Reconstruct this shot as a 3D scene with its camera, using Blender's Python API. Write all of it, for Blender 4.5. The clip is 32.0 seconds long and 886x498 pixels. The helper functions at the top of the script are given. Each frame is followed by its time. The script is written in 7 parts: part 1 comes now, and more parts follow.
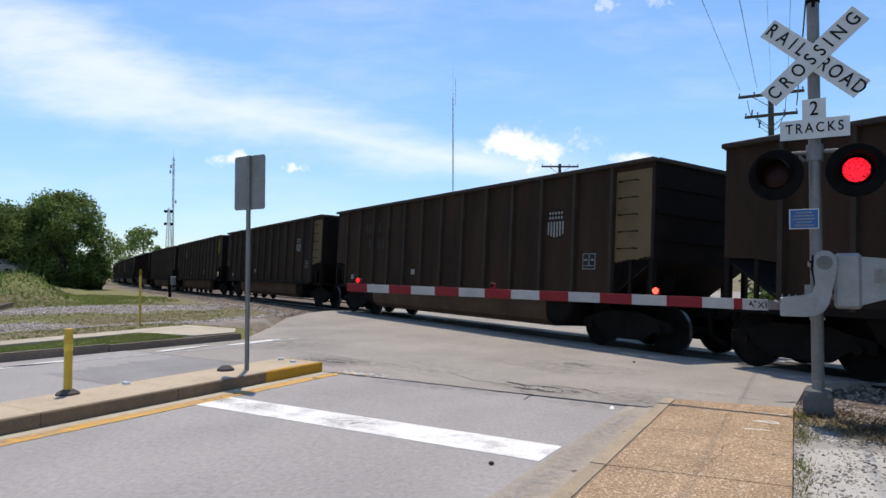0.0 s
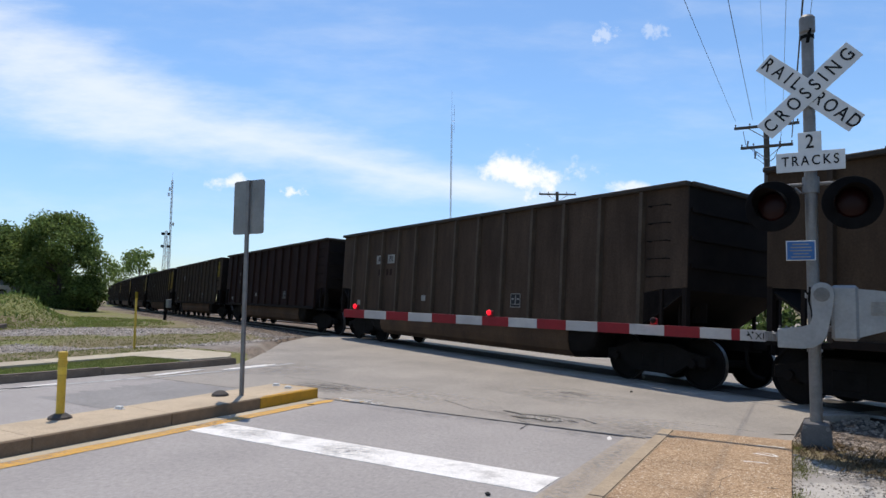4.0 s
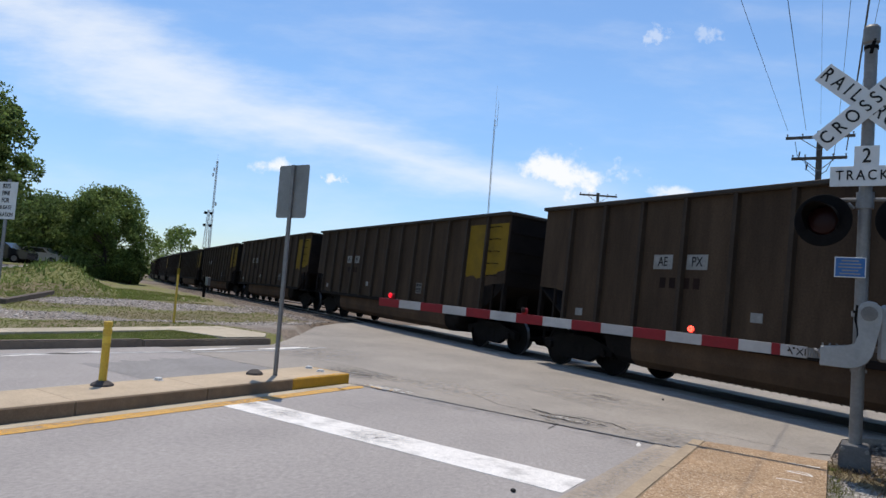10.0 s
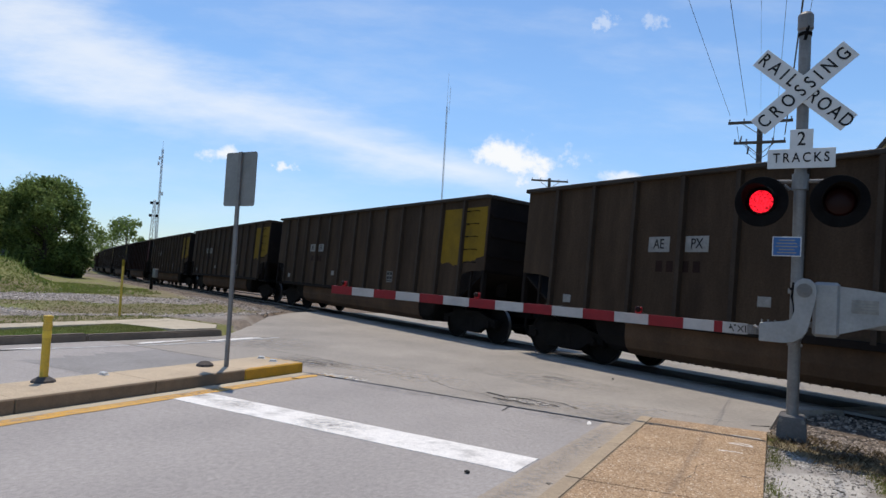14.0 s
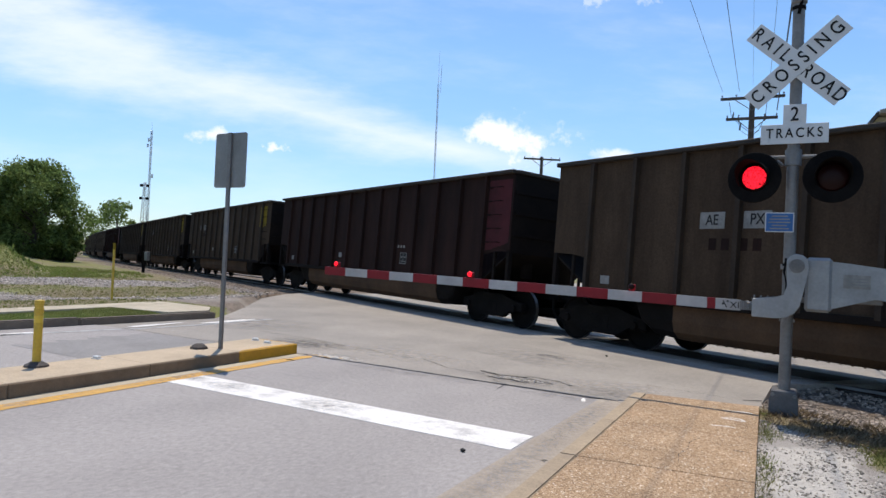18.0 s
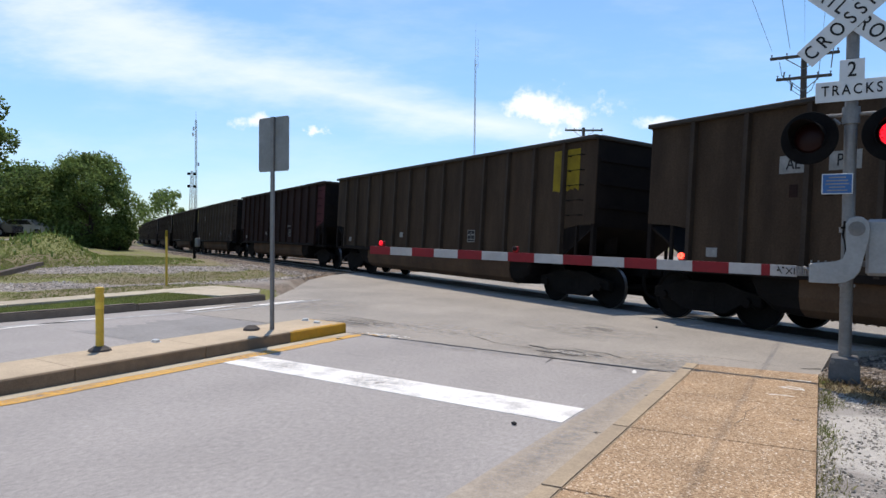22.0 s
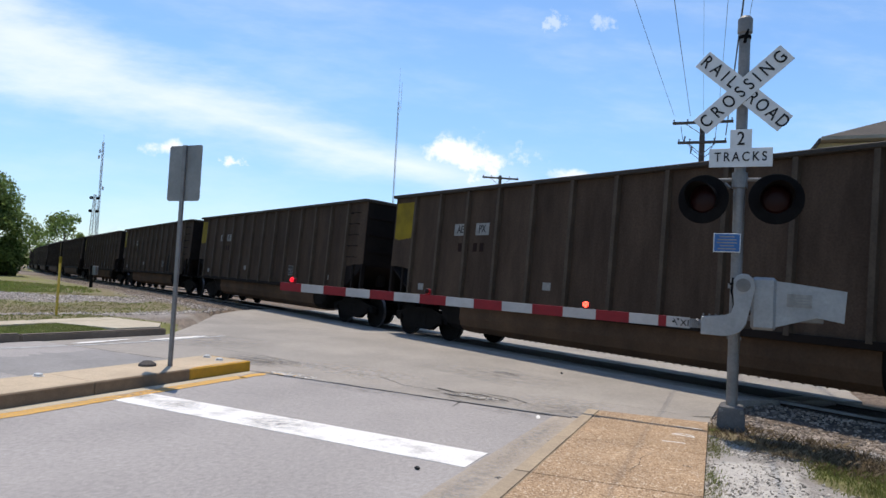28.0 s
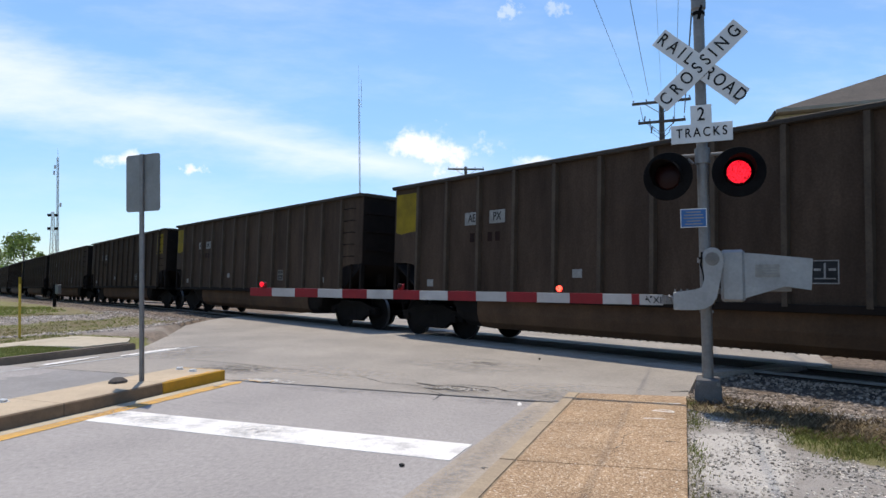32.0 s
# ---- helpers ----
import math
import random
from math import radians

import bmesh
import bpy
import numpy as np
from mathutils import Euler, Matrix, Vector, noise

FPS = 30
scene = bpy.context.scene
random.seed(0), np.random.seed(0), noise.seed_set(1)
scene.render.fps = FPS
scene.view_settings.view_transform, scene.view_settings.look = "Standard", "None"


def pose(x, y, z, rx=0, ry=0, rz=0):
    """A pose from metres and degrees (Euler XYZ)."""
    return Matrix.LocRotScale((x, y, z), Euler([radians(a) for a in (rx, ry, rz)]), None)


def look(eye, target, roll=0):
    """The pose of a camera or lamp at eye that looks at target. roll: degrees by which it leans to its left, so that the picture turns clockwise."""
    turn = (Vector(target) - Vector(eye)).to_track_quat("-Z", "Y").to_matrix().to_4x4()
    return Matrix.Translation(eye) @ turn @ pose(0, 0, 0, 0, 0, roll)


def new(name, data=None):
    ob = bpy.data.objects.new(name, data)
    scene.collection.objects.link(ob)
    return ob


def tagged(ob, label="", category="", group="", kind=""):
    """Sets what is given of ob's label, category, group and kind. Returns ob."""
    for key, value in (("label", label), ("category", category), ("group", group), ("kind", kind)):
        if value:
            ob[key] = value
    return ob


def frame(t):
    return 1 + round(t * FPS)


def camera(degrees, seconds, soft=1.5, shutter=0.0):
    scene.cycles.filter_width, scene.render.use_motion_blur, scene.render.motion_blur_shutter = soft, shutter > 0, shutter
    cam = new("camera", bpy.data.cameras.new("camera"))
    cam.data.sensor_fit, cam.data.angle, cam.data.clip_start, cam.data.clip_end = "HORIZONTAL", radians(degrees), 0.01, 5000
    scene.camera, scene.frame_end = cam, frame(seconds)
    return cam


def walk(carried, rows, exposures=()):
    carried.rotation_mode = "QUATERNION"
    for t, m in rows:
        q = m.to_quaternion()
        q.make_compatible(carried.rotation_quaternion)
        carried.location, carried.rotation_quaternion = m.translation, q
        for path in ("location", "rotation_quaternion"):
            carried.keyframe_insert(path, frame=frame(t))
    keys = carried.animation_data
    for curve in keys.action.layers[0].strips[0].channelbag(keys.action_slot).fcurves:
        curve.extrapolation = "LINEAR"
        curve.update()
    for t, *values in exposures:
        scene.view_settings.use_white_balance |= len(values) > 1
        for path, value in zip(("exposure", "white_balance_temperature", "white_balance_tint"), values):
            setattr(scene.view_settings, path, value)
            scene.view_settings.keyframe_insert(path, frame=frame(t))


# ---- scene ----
# ---- camera and its walk ----
cam = camera(68.0, 32.0, 1.5)
PATH = [
    (0, (0.006, 0.002, 1.611), (-1.026, 1.715, 1.668), 0.1),
    (0.5, (0.019, -0.013, 1.611), (-1.01, 1.701, 1.673), 0.1),
    (1, (0.02, -0.021, 1.613), (-1.008, 1.693, 1.683), 0.1),
    (1.5, (0.024, -0.016, 1.613), (-1.006, 1.697, 1.69), 0.2),
    (2, (0.02, -0.019, 1.61), (-1.009, 1.695, 1.694), -0.0),
    (2.5, (0.01, -0.012, 1.614), (-1.014, 1.703, 1.705), 1.2),
    (4.5, (-0.009, -0.015, 1.626), (-1.047, 1.687, 1.786), 0.4),
    (5, (-0.018, -0.035, 1.626), (-1.302, 1.488, 1.806), 0.9),
    (5.5, (0.014, -0.032, 1.615), (-1.244, 1.515, 1.767), 1.1),
    (6, (0.03, -0.031, 1.605), (-1.148, 1.584, 1.646), 1.4),
    (6.5, (0.013, -0.058, 1.61), (-1.153, 1.567, 1.642), 2.2),
    (7, (0.009, -0.048, 1.609), (-1.153, 1.58, 1.631), 3.3),
    (7.5, (0.01, -0.058, 1.618), (-1.146, 1.574, 1.657), 3.8),
    (8, (0.003, -0.058, 1.612), (-1.139, 1.583, 1.673), 3.8),
    (8.5, (-0.012, -0.043, 1.617), (-1.151, 1.6, 1.691), 4.0),
    (9, (-0.015, -0.048, 1.621), (-1.151, 1.596, 1.705), 4.0),
    (9.5, (-0.016, -0.052, 1.621), (-1.141, 1.598, 1.723), 4.2),
    (10, (-0.023, -0.051, 1.62), (-1.136, 1.606, 1.732), 4.4),
    (10.5, (-0.028, -0.044, 1.617), (-1.134, 1.619, 1.735), 3.9),
    (11, (-0.014, -0.04, 1.614), (-1.101, 1.635, 1.731), 3.5),
    (11.5, (-0.002, -0.047, 1.615), (-1.071, 1.64, 1.731), 2.8),
    (12, (0.011, -0.049, 1.612), (-1.036, 1.652, 1.716), 2.6),
    (12.5, (0.017, -0.044, 1.611), (-1.01, 1.669, 1.703), 2.6),
    (13, (0.008, -0.029, 1.614), (-0.999, 1.697, 1.702), 2.9),
    (13.5, (0.008, -0.04, 1.61), (-0.991, 1.69, 1.696), 3.2),
    (15.5, (-0.008, -0.023, 1.605), (-0.985, 1.722, 1.656), 3.2),
    (16, (-0.01, -0.033, 1.603), (-0.979, 1.716, 1.64), 3.3),
    (16.5, (-0.009, -0.037, 1.609), (-0.972, 1.716, 1.636), 2.8),
    (17, (-0.018, -0.033, 1.604), (-0.982, 1.719, 1.626), 2.7),
    (17.5, (-0.011, -0.032, 1.607), (-0.986, 1.714, 1.623), 2.6),
    (18, (-0.011, -0.016, 1.608), (-0.985, 1.731, 1.629), 2.6),
    (18.5, (-0.011, 0.01, 1.609), (-0.956, 1.772, 1.639), 2.2),
    (19, (-0.041, 0.022, 1.604), (-0.98, 1.786, 1.659), 2.0),
    (19.5, (-0.036, 0.022, 1.595), (-1.031, 1.755, 1.666), 2.3),
    (20, (-0.005, 0.062, 1.601), (-0.84, 1.877, 1.699), 2.3),
    (20.5, (-0.034, 0.03, 1.582), (-0.843, 1.859, 1.628), 2.0),
    (21, (-0.042, -0.024, 1.582), (-1.019, 1.721, 1.568), 0.6),
    (21.5, (-0.034, -0.031, 1.594), (-1.102, 1.66, 1.55), 0.5),
    (22, (-0.031, -0.012, 1.593), (-1.115, 1.668, 1.541), 0.6),
    (22.5, (-0.036, -0.017, 1.596), (-1.142, 1.649, 1.544), 1.0),
    (23, (-0.027, -0.013, 1.605), (-1.129, 1.657, 1.585), 1.3),
    (23.5, (-0.027, -0.002, 1.605), (-1.072, 1.703, 1.617), 1.8),
    (24, (-0.016, -0.01, 1.603), (-0.981, 1.741, 1.657), 2.0),
    (24.5, (-0.004, 0.001, 1.603), (-0.916, 1.78, 1.677), 1.7),
    (25, (-0.017, -0.011, 1.599), (-0.898, 1.782, 1.689), 1.5),
    (25.5, (-0.01, -0.013, 1.597), (-0.869, 1.791, 1.695), 1.7),
    (27.5, (0.006, -0.012, 1.601), (-0.841, 1.797, 1.695), 3.0),
    (28, (0.01, -0.017, 1.601), (-0.854, 1.785, 1.681), 3.1),
    (28.5, (0.004, -0.01, 1.604), (-0.875, 1.785, 1.673), 2.7),
    (29, (0.009, -0.011, 1.607), (-0.884, 1.777, 1.674), 2.6),
    (29.5, (0.009, -0.006, 1.611), (-0.89, 1.78, 1.671), 2.6),
    (30, (-0.004, 0.006, 1.604), (-0.894, 1.796, 1.668), 2.7),
    (30.5, (0.002, -0.002, 1.609), (-0.891, 1.786, 1.685), 2.2),
    (31, (0.023, 0.025, 1.612), (-0.816, 1.838, 1.706), 1.9),
    (31.5, (0.048, 0.074, 1.603), (-0.567, 1.974, 1.7), 0.8),
    (32, (-0.016, 0.04, 1.592), (-0.798, 1.879, 1.655), -0.8),
]
walk(cam, [(t, look(eye, target, roll)) for t, eye, target, roll in PATH],
     exposures=[(0, 0.1), (2.5, 0.08), (4.5, 0.02), (5.2, 0.0), (6, -0.1), (8, -0.03), (13.5, -0.08), (15.5, 0.02), (19, 0.15), (32, 0.15)])

# ---- sky, sun, exposure ----
world = bpy.data.worlds.new("sky")
scene.world = world
world.use_nodes = True
wt = world.node_tree
SUN_AWAY = Vector((-0.64, 0.77, 0)).normalized() * math.cos(radians(72)) + Vector((0, 0, math.sin(radians(72))))
sky = wt.nodes.new("ShaderNodeTexSky")
sky.sky_type, sky.sun_disc = "NISHITA", False
sky.sun_elevation, sky.sun_rotation = radians(72), radians(320)
sky.air_density, sky.dust_density, sky.ozone_density = 1.0, 0.3, 2.5


def wmath(op, a, b=None, c=None):
    n = wt.nodes.new("ShaderNodeMath")
    n.operation = op
    for i, v in enumerate((a, b, c)):
        if v is None:
            continue
        if isinstance(v, (int, float)):
            n.inputs[i].default_value = v
        else:
            wt.links.new(v, n.inputs[i])
    return n.outputs[0]


def wdot(vec, axis):
    n = wt.nodes.new("ShaderNodeVectorMath")
    n.operation = "DOT_PRODUCT"
    wt.links.new(vec, n.inputs[0])
    n.inputs[1].default_value = axis
    return n.outputs["Value"]


def wnoise(vec, scale, detail, rough=0.55):
    n = wt.nodes.new("ShaderNodeTexNoise")
    n.inputs["Scale"].default_value, n.inputs["Detail"].default_value, n.inputs["Roughness"].default_value = scale, detail, rough
    wt.links.new(vec, n.inputs["Vector"])
    return n.outputs["Fac"]


def wstep(v, lo, hi):
    n = wt.nodes.new("ShaderNodeMapRange")
    n.interpolation_type = "SMOOTHSTEP"
    wt.links.new(v, n.inputs[0])
    n.inputs[1].default_value, n.inputs[2].default_value = lo, hi
    return n.outputs[0]


# clouds lie on a flat sheet of sky over the tracks: u across, v up, both as tangents
coord = wt.nodes.new("ShaderNodeTexCoord").outputs["Generated"]
AHEAD = (-0.5148, 0.8568, 0.0297)
ACROSS = (0.8572, 0.5150, 0.0)
ALOFT = (0.0153, -0.0255, 0.9996)
depth_ = wmath("MAXIMUM", wdot(coord, AHEAD), 0.05)
u = wmath("DIVIDE", wdot(coord, ACROSS), depth_)
v = wmath("DIVIDE", wdot(coord, ALOFT), depth_)
uv = wt.nodes.new("ShaderNodeCombineXYZ")
wt.links.new(u, uv.inputs[0])
wt.links.new(v, uv.inputs[1])
streak = wt.nodes.new("ShaderNodeMapping")
streak.inputs["Rotation"].default_value = (0, 0, radians(18))
streak.inputs["Scale"].default_value = (1.0, 3.6, 1.0)
wt.links.new(uv.outputs[0], streak.inputs[0])
wisp = wnoise(streak.outputs[0], 3.0, 7.0, 0.6)
puff = wnoise(uv.outputs[0], 14.0, 6.0, 0.62)
fluff = wnoise(uv.outputs[0], 42.0, 5.0, 0.6)
mid = wmath("ADD", wmath("MULTIPLY_ADD", u, -0.16, 0.14), wmath("MULTIPLY", wmath("MULTIPLY", u, u), 0.2))
off_mid = wmath("ABSOLUTE", wmath("SUBTRACT", v, mid))
spread = wmath("MULTIPLY_ADD", wmath("MAXIMUM", wmath("MULTIPLY", u, -1.0), 0.0), 0.13, 0.045)
band = wstep(wmath("SUBTRACT", wmath("ADD", 1.0, wmath("MULTIPLY", wmath("SUBTRACT", wisp, 0.5), 2.4)), wmath("DIVIDE", off_mid, spread)), -0.1, 1.2)
band = wmath("MULTIPLY", band, wstep(wmath("MULTIPLY", u, -1.0), -0.3, -0.02))
cloud = wmath("MULTIPLY", band, 0.72)
haze = wmath("MULTIPLY", wstep(wisp, 0.42, 0.8), 0.22)
cloud = wmath("MAXIMUM", cloud, haze)
for cu, cv, ru, rv, k in ((0.127, 0.154, 0.1, 0.036, 1.0), (0.248, 0.372, 0.021, 0.018, 0.42), (0.322, 0.38, 0.026, 0.012, 0.34),
                          (-0.322, 0.136, 0.034, 0.013, 0.9), (-0.228, 0.122, 0.02, 0.011, 0.85), (0.29, 0.137, 0.04, 0.014, 0.75)):
    du = wmath("DIVIDE", wmath("SUBTRACT", u, cu), ru)
    dv = wmath("DIVIDE", wmath("SUBTRACT", v, cv), rv)
    r2 = wmath("SQRT", wmath("ADD", wmath("MULTIPLY", du, du), wmath("MULTIPLY", dv, dv)))
    body = wstep(wmath("SUBTRACT", wmath("MULTIPLY_ADD", wmath("SUBTRACT", puff if ru > 0.03 else fluff, 0.5), 4.2, 0.9), r2), -0.1, 0.75)
    cloud = wmath("MAXIMUM", cloud, wmath("MULTIPLY", body, k))
cmix = wt.nodes.new("ShaderNodeMix")
cmix.data_type = "RGBA"
wt.links.new(cloud, cmix.inputs["Factor"])
tint = wt.nodes.new("ShaderNodeVectorMath")
tint.operation = "MULTIPLY"
wt.links.new(sky.outputs[0], tint.inputs[0])
tint.inputs[1].default_value = (0.825, 0.985, 1.11)
# thin dust dims the lowest sky and takes the green out of it
low = wt.nodes.new("ShaderNodeMix")
low.data_type = "RGBA"
wt.links.new(wstep(wmath("MULTIPLY", v, -1.0), -0.30, 0.0), low.inputs["Factor"])
low.inputs["A"].default_value, low.inputs["B"].default_value = (1, 1, 1, 1), (0.86, 0.83, 0.88, 1)
dust = wt.nodes.new("ShaderNodeVectorMath")
dust.operation = "MULTIPLY"
wt.links.new(tint.outputs[0], dust.inputs[0])
wt.links.new(low.outputs["Result"], dust.inputs[1])
wt.links.new(dust.outputs[0], cmix.inputs["A"])
cmix.inputs["B"].default_value = (6.6, 6.75, 6.9, 1)
back = wt.nodes["Background"]
back.inputs[1].default_value = 0.15
wt.links.new(cmix.outputs["Result"], back.inputs[0])

sun = new("sun", bpy.data.lights.new("sun", "SUN"))
sun.data.energy, sun.data.angle, sun.data.color = 3.6, radians(0.5), (1.0, 0.91, 0.79)
sun.matrix_world = look(SUN_AWAY * 50, (0, 0, 0))
scene.view_settings.exposure = 0.0


# ---- materials ----
def material(name, base, second=None, rough=0.8, metal=0.0, grain=60.0, stain=1.5, bump=0.15, spread=0.5, stretch=(1, 1, 1), random=0.0, dist=0.01, lo=0.35, hi=0.7, gloss=0.5):
    """A worn surface: two colours in large stains, fine grain over them, relief from the grain."""
    m = bpy.data.materials.new(name)
    m.use_nodes = True
    t = m.node_tree
    n, ln = t.nodes, t.links
    b = n["Principled BSDF"]
    co = n.new("ShaderNodeTexCoord").outputs["Object"]
    if random:
        info = n.new("ShaderNodeObjectInfo")
        mul = n.new("ShaderNodeMath")
        mul.operation = "MULTIPLY"
        mul.inputs[1].default_value = 60.0
        ln.new(info.outputs["Random"], mul.inputs[0])
        add = n.new("ShaderNodeVectorMath")
        ln.new(co, add.inputs[0])
        ln.new(mul.outputs[0], add.inputs[1])
        co = add.outputs[0]
    mp = n.new("ShaderNodeMapping")
    mp.inputs["Scale"].default_value = stretch
    ln.new(co, mp.inputs[0])
    big = n.new("ShaderNodeTexNoise")
    big.inputs["Scale"].default_value, big.inputs["Detail"].default_value, big.inputs["Roughness"].default_value = stain, 6, 0.6
    ln.new(mp.outputs[0], big.inputs["Vector"])
    fine = n.new("ShaderNodeTexNoise")
    fine.inputs["Scale"].default_value, fine.inputs["Detail"].default_value = grain, 4
    ln.new(co, fine.inputs["Vector"])
    rampn = n.new("ShaderNodeMapRange")
    ln.new(big.outputs["Fac"], rampn.inputs[0])
    rampn.inputs[1].default_value, rampn.inputs[2].default_value = lo, hi
    mix = n.new("ShaderNodeMix")
    mix.data_type = "RGBA"
    second = second or tuple(c * 0.7 for c in base)
    mix.inputs["A"].default_value, mix.inputs["B"].default_value = (*base, 1), (*second, 1)
    ln.new(rampn.outputs[0], mix.inputs["Factor"])
    gr = n.new("ShaderNodeMapRange")
    ln.new(fine.outputs["Fac"], gr.inputs[0])
    gr.inputs[1].default_value, gr.inputs[2].default_value = 0.25, 0.75
    gr.inputs[3].default_value, gr.inputs[4].default_value = 1 - spread * 0.5, 1 + spread * 0.5
    mid_ = n.new("ShaderNodeTexNoise")
    mid_.inputs["Scale"].default_value, mid_.inputs["Detail"].default_value, mid_.inputs["Roughness"].default_value = grain * 0.16, 5, 0.7
    ln.new(mp.outputs[0], mid_.inputs["Vector"])
    mo = n.new("ShaderNodeMapRange")
    ln.new(mid_.outputs["Fac"], mo.inputs[0])
    mo.inputs[1].default_value, mo.inputs[2].default_value = 0.3, 0.7
    mo.inputs[3].default_value, mo.inputs[4].default_value = 1 - spread * 0.3, 1 + spread * 0.3
    both = n.new("ShaderNodeMath")
    both.operation = "MULTIPLY"
    ln.new(gr.outputs[0], both.inputs[0])
    ln.new(mo.outputs[0], both.inputs[1])
    out = n.new("ShaderNodeVectorMath")
    out.operation = "SCALE"
    ln.new(mix.outputs["Result"], out.inputs[0])
    ln.new(both.outputs[0], out.inputs["Scale"])
    col = out.outputs[0]
    if random:
        var = n.new("ShaderNodeMapRange")
        ln.new(info.outputs["Random"], var.inputs[0])
        var.inputs[3].default_value, var.inputs[4].default_value = 1 - random, 1 + random
        sc = n.new("ShaderNodeVectorMath")
        sc.operation = "SCALE"
        ln.new(col, sc.inputs[0])
        ln.new(var.outputs[0], sc.inputs["Scale"])
        col = sc.outputs[0]
    ln.new(col, b.inputs["Base Color"])
    b.inputs["Roughness"].default_value, b.inputs["Metallic"].default_value = rough, metal
    b.inputs["Specular IOR Level"].default_value = gloss
    if bump:
        bp = n.new("ShaderNodeBump")
        bp.inputs["Strength"].default_value, bp.inputs["Distance"].default_value = bump, dist
        ln.new(fine.outputs["Fac"], bp.inputs["Height"])
        ln.new(bp.outputs[0], b.inputs["Normal"])
    return m


